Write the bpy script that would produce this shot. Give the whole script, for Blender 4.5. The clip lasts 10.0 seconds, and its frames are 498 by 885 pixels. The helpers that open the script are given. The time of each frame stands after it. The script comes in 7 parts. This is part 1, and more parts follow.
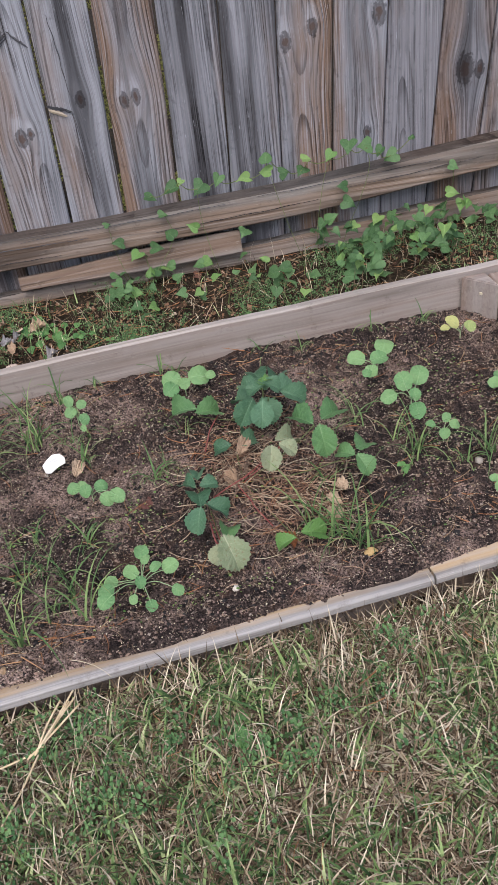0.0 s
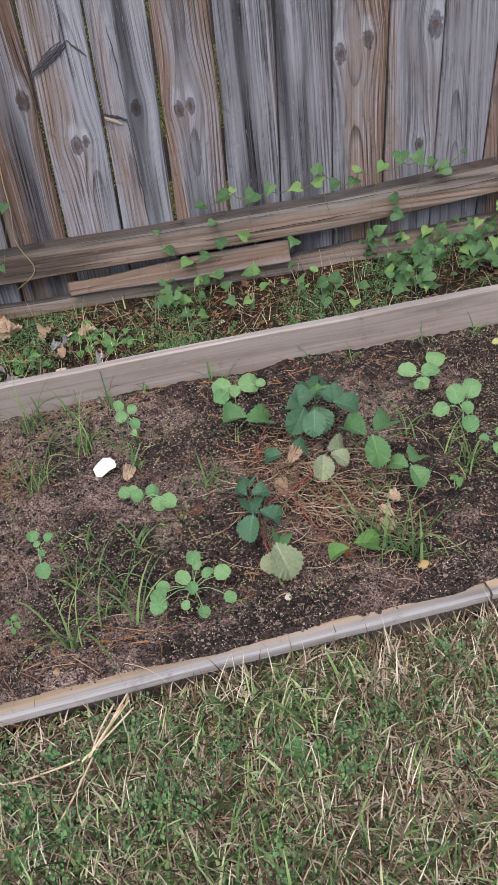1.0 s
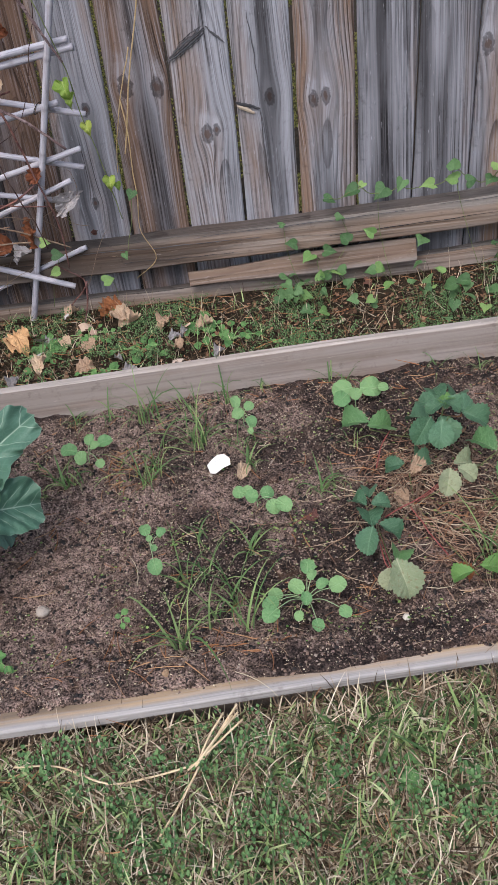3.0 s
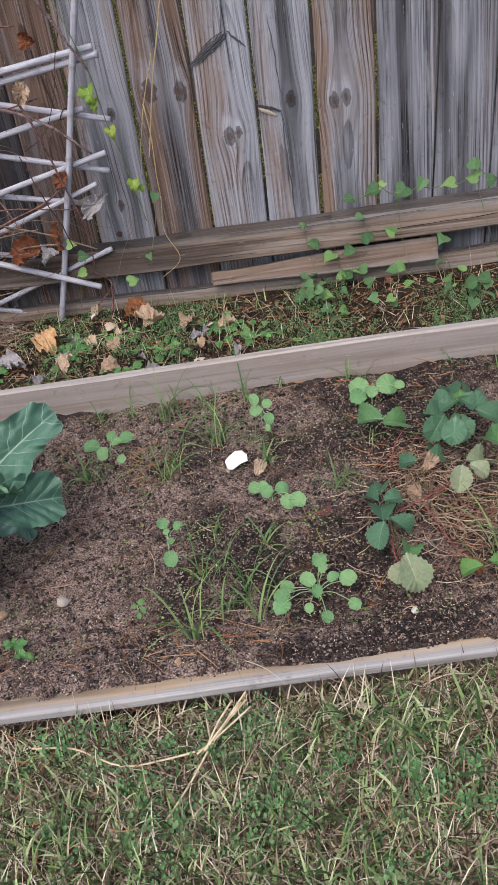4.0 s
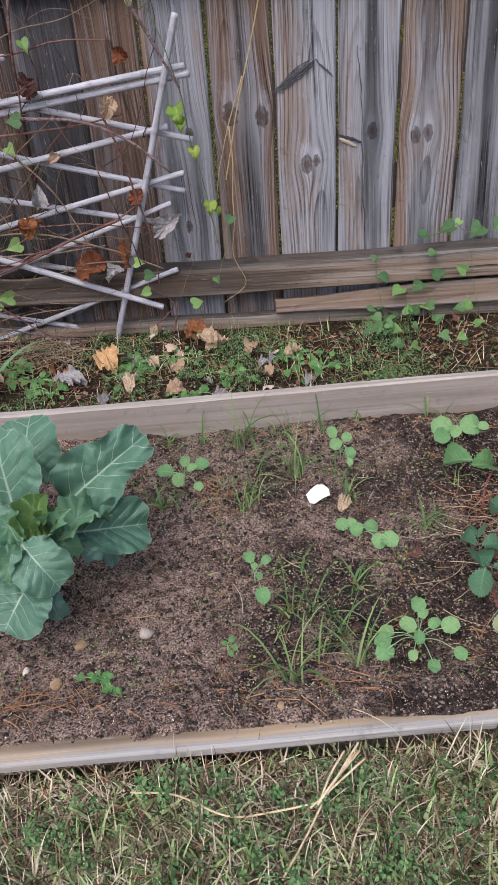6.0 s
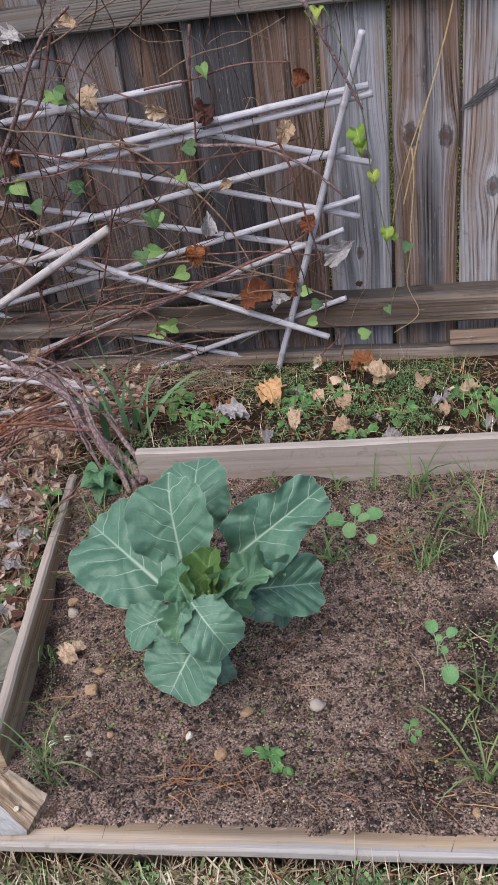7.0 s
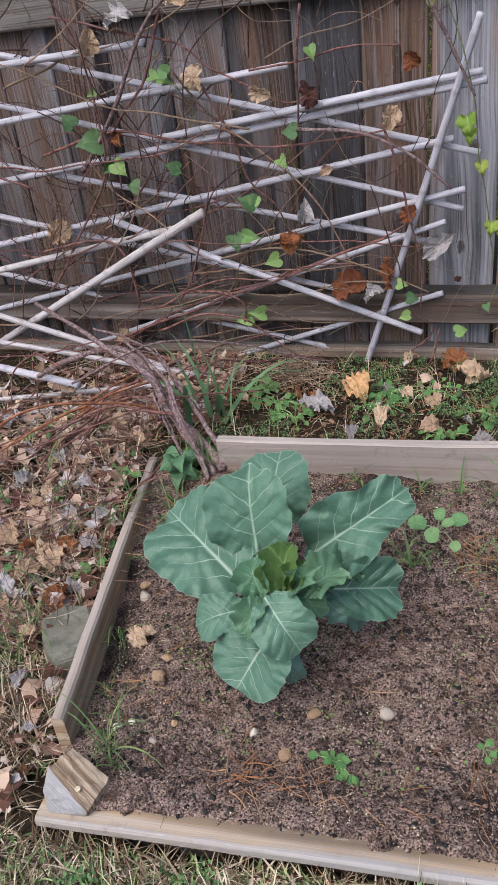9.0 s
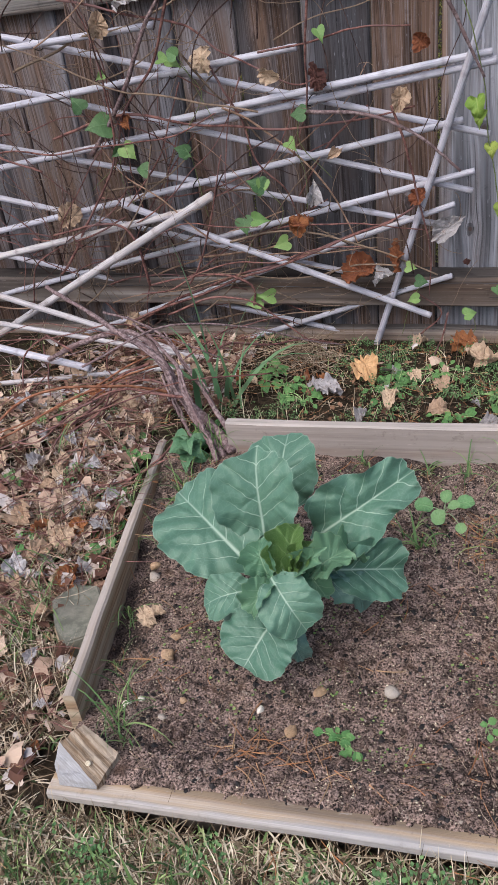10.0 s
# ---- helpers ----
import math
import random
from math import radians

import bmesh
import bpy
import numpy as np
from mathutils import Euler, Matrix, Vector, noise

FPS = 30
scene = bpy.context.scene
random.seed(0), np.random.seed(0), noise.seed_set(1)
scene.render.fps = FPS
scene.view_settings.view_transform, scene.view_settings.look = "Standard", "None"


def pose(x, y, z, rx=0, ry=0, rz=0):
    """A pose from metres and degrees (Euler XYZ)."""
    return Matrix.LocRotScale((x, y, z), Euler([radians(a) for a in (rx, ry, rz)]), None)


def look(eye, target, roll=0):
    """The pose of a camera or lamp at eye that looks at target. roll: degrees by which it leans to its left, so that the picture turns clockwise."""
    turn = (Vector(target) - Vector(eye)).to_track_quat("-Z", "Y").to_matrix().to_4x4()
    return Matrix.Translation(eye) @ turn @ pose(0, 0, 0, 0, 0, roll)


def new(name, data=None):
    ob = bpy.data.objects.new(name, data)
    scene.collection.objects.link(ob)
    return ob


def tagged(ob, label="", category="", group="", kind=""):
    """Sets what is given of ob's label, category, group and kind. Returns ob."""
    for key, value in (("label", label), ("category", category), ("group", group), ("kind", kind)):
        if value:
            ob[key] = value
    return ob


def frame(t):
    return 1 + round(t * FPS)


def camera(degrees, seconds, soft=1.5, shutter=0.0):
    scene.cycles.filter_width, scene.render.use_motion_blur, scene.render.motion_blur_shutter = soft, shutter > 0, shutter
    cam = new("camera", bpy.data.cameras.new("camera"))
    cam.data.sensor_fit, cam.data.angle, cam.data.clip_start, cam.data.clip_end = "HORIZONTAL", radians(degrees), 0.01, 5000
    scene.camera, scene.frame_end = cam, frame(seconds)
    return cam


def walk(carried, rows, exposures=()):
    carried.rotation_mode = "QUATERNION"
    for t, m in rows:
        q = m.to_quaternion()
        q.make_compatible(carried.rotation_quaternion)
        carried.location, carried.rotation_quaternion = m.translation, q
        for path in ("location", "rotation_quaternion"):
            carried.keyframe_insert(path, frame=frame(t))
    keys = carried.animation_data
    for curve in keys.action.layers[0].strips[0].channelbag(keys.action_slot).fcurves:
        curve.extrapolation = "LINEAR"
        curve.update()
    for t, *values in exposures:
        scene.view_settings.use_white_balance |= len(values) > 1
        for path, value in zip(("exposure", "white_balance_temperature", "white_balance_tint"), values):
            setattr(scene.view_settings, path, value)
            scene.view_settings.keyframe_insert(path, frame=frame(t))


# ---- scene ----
cam = camera(34.4, 10.0, soft=0.8)
PATH = [
    (0, (0.085, -0.024, 1.074), (0.276, 1.595, -0.085), -7.6),
    (0.5, (0.055, -0.029, 1.078), (0.235, 1.598, -0.07), -7.2),
    (1, (0.033, -0.016, 1.076), (0.169, 1.627, -0.056), -7.2),
    (1.5, (0.013, 0.001, 1.078), (0.078, 1.656, -0.044), -7.4),
    (2, (-0.01, 0.014, 1.073), (-0.042, 1.677, -0.039), -7.6),
    (2.5, (-0.011, 0.038, 1.072), (-0.067, 1.694, -0.047), -7.6),
    (3, (-0.019, 0.044, 1.071), (-0.106, 1.694, -0.055), -7.7),
    (4.5, (0.048, -0.007, 1.086), (-0.158, 1.643, -0.026), -9.2),
    (5, (0.062, -0.014, 1.083), (-0.158, 1.642, -0.017), -8.5),
    (5.2, (0.044, -0.004, 1.092), (-0.135, 1.657, -0.007), -7.6),
    (6.3, (-0.239, 0.085, 1.09), (-0.371, 1.774, 0.026), -4.8),
    (6.5, (-0.248, 0.111, 1.087), (-0.43, 1.799, 0.031), -5.9),
    (7, (-0.279, 0.177, 1.1), (-0.724, 1.839, 0.08), -8.5),
    (7.5, (-0.299, 0.194, 1.096), (-0.836, 1.835, 0.087), -7.5),
    (8, (-0.3, 0.195, 1.098), (-0.883, 1.823, 0.092), -7.4),
    (8.5, (-0.294, 0.201, 1.091), (-0.896, 1.82, 0.082), -7.5),
    (9, (-0.297, 0.206, 1.089), (-0.928, 1.807, 0.069), -8.1),
    (9.5, (-0.298, 0.204, 1.088), (-0.95, 1.786, 0.053), -8.4),
    (10, (-0.285, 0.197, 1.095), (-0.942, 1.766, 0.043), -8.7),
]
walk(cam, [(t, look(eye, target, roll)) for t, eye, target, roll in PATH],
     [(0.0, 0.63), (5.0, 0.66), (7.0, 0.67), (9.0, 0.72), (10.0, 0.75)])

# ---- daylight: bright overcast sky ----
world = bpy.data.worlds.new("sky")
scene.world = world
world.use_nodes = True
wn = world.node_tree.nodes
sky = wn.new("ShaderNodeTexSky")
sky.sky_type = "NISHITA"
sky.sun_disc = False
sky.sun_elevation = radians(52)
sky.sun_rotation = radians(200)
sky.air_density, sky.dust_density, sky.ozone_density = 1.0, 3.6, 1.2
wn["Background"].inputs[1].default_value = 0.130
world.node_tree.links.new(sky.outputs[0], wn["Background"].inputs[0])
sun = new("sun", bpy.data.lights.new("sun", "SUN"))
sun.data.energy, sun.data.angle, sun.data.color = 1.50, radians(60), (1.0, 0.97, 0.93)
sun.matrix_basis = look((-0.5, -1.3, 2.6), (0, 0.3, 0))
scene.view_settings.exposure = 0.66

# ---- small tools ----


def V(*a):
    return Vector(a)


def mesh_from(name, verts, faces, mat=None, uv=None, smooth=True):
    me = bpy.data.meshes.new(name)
    me.from_pydata([tuple(v) for v in verts], [], faces)
    if uv is not None:
        layer = me.uv_layers.new(name="UVMap")
        idx = np.zeros(len(me.loops), dtype=np.int32)
        me.loops.foreach_get("vertex_index", idx)
        layer.data.foreach_set("uv", np.asarray(uv, dtype=np.float32)[idx].ravel())
    if smooth:
        me.polygons.foreach_set("use_smooth", [True] * len(me.polygons))
    if mat:
        me.materials.append(mat)
    me.update()
    return me


def child(name, me, parent, m=None, label=""):
    """A mesh object under a thing; m is its pose in the world."""
    ob = new(name, me)
    ob.parent = parent
    base = parent.matrix_basis.copy()
    up = parent.parent
    while up:
        base = up.matrix_basis @ base
        up = up.parent
    ob.matrix_basis = base.inverted() @ (m if m is not None else Matrix.Identity(4))
    if label:
        tagged(ob, label)
    return ob


def part(name, bm, material, parent, label="", m=None):
    me = bpy.data.meshes.new(name)
    bm.to_mesh(me)
    bm.free()
    me.materials.append(material)
    return child(name, me, parent, m, label)


def thing(name, at, label, category, group="", kind=""):
    ob = new(name)
    ob.empty_display_size = 0.02
    ob.location = at
    ob.matrix_basis = Matrix.Translation(at)
    return tagged(ob, label, category, group, kind)


def tube(points, radii, sides=7):
    """Verts and faces of a round tube along points, closed at both ends."""
    pts = [Vector(p) for p in points]
    verts, faces = [], []
    n = len(pts)
    side = None
    for i, p in enumerate(pts):
        d = (pts[min(i + 1, n - 1)] - pts[max(i - 1, 0)]).normalized()
        if side is None:
            side = d.cross(V(0, 0, 1) if abs(d.z) < 0.9 else V(1, 0, 0)).normalized()
        else:
            side = (side - d * side.dot(d)).normalized()
        up = d.cross(side)
        r = radii[i] if isinstance(radii, list) else radii
        for k in range(sides):
            a = 2 * math.pi * k / sides
            verts.append(p + (side * math.cos(a) + up * math.sin(a)) * r)
    for i in range(n - 1):
        for k in range(sides):
            a, b = i * sides + k, i * sides + (k + 1) % sides
            faces.append((a, b, b + sides, a + sides))
    faces.append(tuple(range(sides - 1, -1, -1)))
    faces.append(tuple(range((n - 1) * sides, n * sides)))
    return verts, faces


def spline(points, steps=6):
    """Catmull-Rom curve through points."""
    p = [Vector(q) for q in points]
    p = [p[0] * 2 - p[1]] + p + [p[-1] * 2 - p[-2]]
    out = []
    for i in range(1, len(p) - 2):
        a, b, c, d = p[i - 1:i + 3]
        for k in range(steps):
            t = k / steps
            out.append(0.5 * ((2 * b) + (c - a) * t + (2 * a - 5 * b + 4 * c - d) * t * t + (3 * b - a - 3 * c + d) * t ** 3))
    out.append(p[-2])
    return out


def join(lists):
    verts, faces = [], []
    for v, f in lists:
        o = len(verts)
        verts += list(v)
        faces += [tuple(i + o for i in q) for q in f]
    return verts, faces


def smooth01(a):
    a = min(1.0, max(0.0, a))
    return a * a * (3 - 2 * a)


# ---- lie of the land ----
def y_front(x):
    return 0.800 + 0.078 * x


def y_back(x):
    return 1.603 + 0.045 * x


def x_left(y):
    return -0.914 - 0.218 * (y - 0.88)


X_RIGHT = 0.90


def z_soil(x, y):
    k = min(1.0, max(0.0, (y - 0.85) / 0.75))
    edge = y_front(x) + 0.037 + 0.017 * noise.noise((x * 3.7, 0.3, 6.0)) + 0.004 * noise.noise((x * 19, 0.3, 2.0))
    lip = 0.038 * (1 - smooth01((y - edge - 0.025) / 0.09)) - 1.2 * max(0.0, edge - y)
    lip -= 0.022 * (1 - smooth01((x - x_left(y)) / 0.16)) * smooth01((y - 0.86) / 0.08)
    open_soil = smooth01((y - edge - 0.04) / 0.1)
    cloddy = 0.25 + 0.75 * smooth01(0.5 + 1.3 * noise.noise((x * 4.5, y * 4.5, 7.7)))
    rough = 0.013 * (abs(noise.noise((x * 23, y * 23, 1.1))) - 0.2) + 0.010 * (abs(noise.noise((x * 52, y * 52, 5.1))) - 0.2)
    rough = rough * cloddy + 0.0035 * noise.noise((x * 105, y * 105, 3.3))
    return 0.092 + lip + 0.064 * k * k + 0.010 * noise.noise((x * 3.1, y * 3.1, 1.7)) * open_soil + 0.012 * noise.noise((x * 11, y * 11, 4.2)) * open_soil + rough * (0.25 + 0.75 * open_soil)


def z_ground(x, y):
    z = 0.060 + 0.080 * smooth01((y - 0.85) / 0.85) + 0.02 * smooth01((x - 0.3) / 0.8) * smooth01((y - 1.5) / 0.5)
    if y < 0.82:
        z += 0.012 * smooth01((y - 0.68) / 0.1)
    if abs(x) < 4 and abs(y) < 5:
        z += 0.008 * noise.noise((x * 4, y * 4, 9.1)) + 0.004 * noise.noise((x * 15, y * 15, 2.1))
    return z


def in_bed(x, y, margin=0.0):
    return y_front(x) + 0.05 + margin < y < y_back(x) - margin and x_left(y) + margin < x < X_RIGHT - margin

# ---- materials ----
class Mat:
    """A node material in the making."""

    def __init__(self, name):
        self.m = bpy.data.materials.new(name)
        self.m.use_nodes = True
        self.t = self.m.node_tree
        self.b = self.t.nodes["Principled BSDF"]

    def node(self, kind, **kw):
        n = self.t.nodes.new("ShaderNode" + kind)
        if "operation" in kw:
            n.operation = kw["operation"]
        if "use_clamp" in kw:
            n.use_clamp = kw["use_clamp"]
        if "interpolation_type" in kw:
            n.interpolation_type = kw["interpolation_type"]
        if "data_type" in kw:
            n.data_type = kw["data_type"]
        if "blend_type" in kw:
            n.blend_type = kw["blend_type"]
        if "attribute_type" in kw:
            n.attribute_type, n.attribute_name = kw["attribute_type"], kw["attribute_name"]
        if "feature" in kw:
            n.feature = kw["feature"]
        return n

    def link(self, a, b):
        self.t.links.new(a, b)

    def feed(self, sock, v):
        if isinstance(v, (int, float)):
            sock.default_value = v
        elif isinstance(v, (tuple, list)):
            sock.default_value = tuple(v) if len(v) != 3 or sock.type != "RGBA" else (*v, 1)
        else:
            self.link(v, sock)

    def math(self, op, a, b=0.0, c=None, clamp=False):
        n = self.node("Math", operation=op, use_clamp=clamp)
        self.feed(n.inputs[0], a)
        self.feed(n.inputs[1], b)
        if c is not None:
            self.feed(n.inputs[2], c)
        return n.outputs[0]

    def step(self, v, lo, hi):
        n = self.node("MapRange", interpolation_type="SMOOTHSTEP")
        self.feed(n.inputs[0], v)
        n.inputs[1].default_value, n.inputs[2].default_value = lo, hi
        return n.outputs[0]

    def noise(self, vec, scale, detail=3.0, rough=0.55, distort=0.0):
        n = self.node("TexNoise")
        if vec is not None:
            self.link(vec, n.inputs["Vector"])
        n.inputs["Scale"].default_value, n.inputs["Detail"].default_value = scale, detail
        n.inputs["Roughness"].default_value, n.inputs["Distortion"].default_value = rough, distort
        return n.outputs[0]

    def mix(self, f, a, b, blend="MIX"):
        n = self.node("Mix", data_type="RGBA", blend_type=blend)
        self.feed(n.inputs[0], f)
        self.feed(n.inputs[6], a)
        self.feed(n.inputs[7], b)
        return n.outputs[2]

    def scaled(self, vec, sx, sy, sz, off=None):
        n = self.node("Mapping")
        self.link(vec, n.inputs[0])
        n.inputs[3].default_value = (sx, sy, sz)
        if off is not None:
            self.link(off, n.inputs[1])
        return n.outputs[0]

    def bump(self, h, strength=0.5, dist=0.002):
        n = self.node("Bump")
        n.inputs["Strength"].default_value, n.inputs["Distance"].default_value = strength, dist
        self.link(h, n.inputs["Height"])
        self.link(n.outputs[0], self.b.inputs["Normal"])

    def done(self, color, rough=0.8, spec=0.3):
        self.feed(self.b.inputs["Base Color"], color)
        self.feed(self.b.inputs["Roughness"], rough)
        self.b.inputs["Specular IOR Level"].default_value = spec
        return self.m


def wood(name, grey, brown, dark, knots=False, brown_bias=0.0, grain=150.0, threads=0.5, contrast=0.72, zones=22.0, tint=None, wobble=0.006, streak=1.0, ring_width=0.008, mottle=1.0):
    """Weathered softwood; the grain runs along the object's x, and its rings are cut at a slant into arches."""
    w = Mat(name)
    pos = w.node("TexCoord").outputs["Object"]
    rnd = w.node("ObjectInfo").outputs["Random"]
    sep = w.node("SeparateXYZ")
    w.link(pos, sep.inputs[0])
    x, y, z = sep.outputs
    core = heart = halo = eye = None
    across = y
    if knots:
        for key in ("knot_a", "knot_b"):
            at = w.node("Attribute", attribute_type="OBJECT", attribute_name=key)
            ks = w.node("SeparateXYZ")
            w.link(at.outputs["Vector"], ks.inputs[0])
            lx = w.math("SUBTRACT", x, ks.outputs[0])
            dx = w.math("MULTIPLY", lx, 0.6)
            dy = w.math("SUBTRACT", y, ks.outputs[1])
            size = w.math("MAXIMUM", ks.outputs[2], 0.0005)
            d = w.math("SQRT", w.math("ADD", w.math("MULTIPLY", dx, dx), w.math("MULTIPLY", dy, dy)))
            q = w.math("DIVIDE", d, size)
            pull = w.math("DIVIDE", 1.0, w.math("ADD", 1.0, w.math("MULTIPLY", q, w.math("MULTIPLY", q, 0.22))))
            across = w.math("SUBTRACT", across, w.math("MULTIPLY", w.math("MULTIPLY", dy, pull), 0.85))
            q = w.math("ADD", q, w.math("MULTIPLY", w.math("SUBTRACT", w.noise(pos, 75.0, 4.0), 0.5), 1.5))
            c = w.math("SUBTRACT", 1.0, w.step(q, 0.45, 0.95))
            c2 = w.math("SUBTRACT", 1.0, w.step(q, 0.2, 0.6))
            hx = w.math("MULTIPLY", w.math("SUBTRACT", lx, w.math("MULTIPLY", size, 1.6)), 0.5)
            hd = w.math("DIVIDE", w.math("SQRT", w.math("ADD", w.math("MULTIPLY", hx, hx), w.math("MULTIPLY", dy, dy))), size)
            hd = w.math("ADD", hd, w.math("MULTIPLY", w.math("SUBTRACT", w.noise(pos, 60.0, 3.0), 0.5), 1.4))
            c3 = w.math("SUBTRACT", 1.0, w.step(hd, 0.7, 2.1))
            rings = w.math("MULTIPLY", w.math("MULTIPLY", w.step(q, 0.5, 0.85), w.math("SUBTRACT", 1.0, w.step(q, 1.0, 1.3))), 1.0)
            eye = rings if eye is None else w.math("MAXIMUM", eye, rings)
            core = c if core is None else w.math("MAXIMUM", core, c)
            heart = c2 if heart is None else w.math("MAXIMUM", heart, c2)
            halo = c3 if halo is None else w.math("MAXIMUM", halo, c3)
    shift = w.math("MULTIPLY", rnd, 37.0)
    wob = w.math("MULTIPLY", w.math("SUBTRACT", w.noise(w.scaled(pos, 2.5, 9, 9), 1.0, 2.0), 0.5), wobble)
    across = w.math("ADD", across, wob)

    def grained(along, over, deep, detail, rough):
        comb = w.node("CombineXYZ")
        w.link(w.math("ADD", w.math("MULTIPLY", x, along), shift), comb.inputs[0])
        w.link(w.math("MULTIPLY", across, over), comb.inputs[1])
        w.link(w.math("ADD", w.math("MULTIPLY", z, deep), shift), comb.inputs[2])
        return w.noise(comb.outputs[0], 1.0, detail, rough)

    fine = grained(1.3, grain * 2.6, grain * 0.8, 4.0, 0.7)
    broad = grained(0.35, grain * 0.35, 0.0, 3.0, 0.6)
    zone = grained(0.6, zones, 0.0, 2.0, 0.5)
    stain = grained(3.0, 12.0, 0.0, 4.0, 0.65)
    tone = w.node("Attribute", attribute_type="OBJECT", attribute_name="tone").outputs["Fac"]
    fade = w.math("ADD", 0.25, w.math("MULTIPLY", w.step(w.noise(w.scaled(pos, 4.0, 20.0, 20.0), 1.0, 4.0, 0.6), 0.38, 0.62), 0.75))
    warm = w.math("ADD", w.math("MULTIPLY", w.math("SUBTRACT", zone, 0.5), 3.4 * mottle), w.math("MULTIPLY", w.math("SUBTRACT", stain, 0.5), 1.8 * mottle))
    warm = w.math("ADD", w.math("ADD", warm, tone), brown_bias, clamp=True)
    col = w.mix(warm, grey, brown)
    if tint is not None:
        edge = w.math("ADD", y, w.math("MULTIPLY", w.math("SUBTRACT", stain, 0.5), 0.03))
        far = w.math("ADD", x, w.math("MULTIPLY", w.math("SUBTRACT", w.noise(pos, 5.0, 3.0), 0.5), 0.5))
        amount = w.math("MULTIPLY", w.step(edge, -0.018, -0.006), w.math("SUBTRACT", 1.0, w.step(far, 1.1, 2.2)))
        col = w.mix(w.math("MULTIPLY", amount, 0.95), col, w.mix(w.math("MULTIPLY", w.step(zone, 0.50, 0.72), 0.55), tint, [c * 1.2 for c in grey]))
        col = w.mix(w.math("MULTIPLY", w.step(edge, 0.006, 0.018), 0.6), col, [tint[0] * 0.55, tint[1] * 0.42, tint[2] * 0.36])
    col = w.mix(w.math("MULTIPLY", w.math("MULTIPLY", w.step(fine, 0.47, 0.68), 0.75 * streak), fade), col, [min(1, c * 1.4) for c in grey])
    lines = w.math("ADD", w.math("MULTIPLY", w.step(broad, 0.50, 0.30), 0.55), w.math("MULTIPLY", w.step(fine, 0.52, 0.32), 0.75 * streak), clamp=True)
    col = w.mix(w.math("MULTIPLY", w.math("MULTIPLY", lines, fade), contrast), col, dark)
    heartline = w.math("MULTIPLY", w.math("SUBTRACT", w.math("FRACT", w.math("MULTIPLY", rnd, 5.7)), 0.5), 0.09)
    slow = w.node("CombineXYZ")
    w.link(w.math("ADD", w.math("MULTIPLY", x, 1.6), shift), slow.inputs[0])
    depth = w.math("ADD", w.math("ADD", 0.012, w.math("MULTIPLY", x, 0.03)), w.math("MULTIPLY", w.math("SUBTRACT", w.noise(slow.outputs[0], 1.0, 2.0), 0.5), 0.09))
    off = w.math("SUBTRACT", across, heartline)
    radius = w.math("SQRT", w.math("ADD", w.math("MULTIPLY", off, off), w.math("MULTIPLY", depth, depth)))
    phase = w.math("ADD", w.math("DIVIDE", radius, ring_width), w.math("ADD", w.math("MULTIPLY", w.math("SUBTRACT", stain, 0.5), 0.9), shift))
    saw = w.math("FRACT", phase)
    thread = w.math("MULTIPLY", w.step(saw, 0.45, 0.92), w.math("SUBTRACT", 1.0, w.step(saw, 0.94, 1.0)))
    thread = w.math("MULTIPLY", thread, w.math("ADD", 0.30, w.math("MULTIPLY", w.step(zone, 0.36, 0.62), 0.70)))
    col = w.mix(w.math("MULTIPLY", w.math("MULTIPLY", thread, fade), threads), col, dark)
    if core is not None:
        col = w.mix(w.math("MULTIPLY", w.math("MULTIPLY", halo, w.step(fine, 0.30, 0.60)), 0.55), col, [min(1, c * 1.45) for c in grey])
        col = w.mix(w.math("MULTIPLY", core, 0.85), col, [brown[0] * 0.30, brown[1] * 0.30, brown[2] * 0.36])
        col = w.mix(w.math("MULTIPLY", eye, 0.6), col, [c * 0.8 for c in dark])
        col = w.mix(w.math("MULTIPLY", heart, 0.45), col, [brown[0] * 0.50, brown[1] * 0.47, brown[2] * 0.50])
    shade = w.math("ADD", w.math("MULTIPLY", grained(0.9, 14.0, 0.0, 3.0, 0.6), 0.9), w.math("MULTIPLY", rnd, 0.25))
    col = w.mix(w.math("MULTIPLY", w.step(shade, 0.62, 0.40), 0.74), col, dark)
    pits = w.noise(pos, 26.0, 5.0, 0.75)
    col = w.mix(w.math("MULTIPLY", w.step(pits, 0.56, 0.74), 0.38), col, dark)
    # darkens by age and, behind the trellis, by shade put into the colour
    age_shade = w.node("Attribute", attribute_type="OBJECT", attribute_name="age_shade").outputs["Fac"]
    col = w.mix(age_shade, col, (0.34, 0.27, 0.25), "MULTIPLY")
    fleck = w.noise(w.scaled(pos, 30.0, 190.0, 190.0), 1.0, 3.0, 0.7)
    col = w.mix(w.math("MULTIPLY", w.step(fleck, 0.62, 0.76), 0.35), col, [min(1, c * 1.7) for c in grey])
    relief = w.math("SUBTRACT", w.math("ADD", w.math("MULTIPLY", fine, 0.5), w.math("MULTIPLY", broad, 0.6)), w.math("MULTIPLY", thread, min(0.7, threads)))
    w.bump(relief, 0.6, 0.003)
    return w.done(col, 0.9, 0.08)


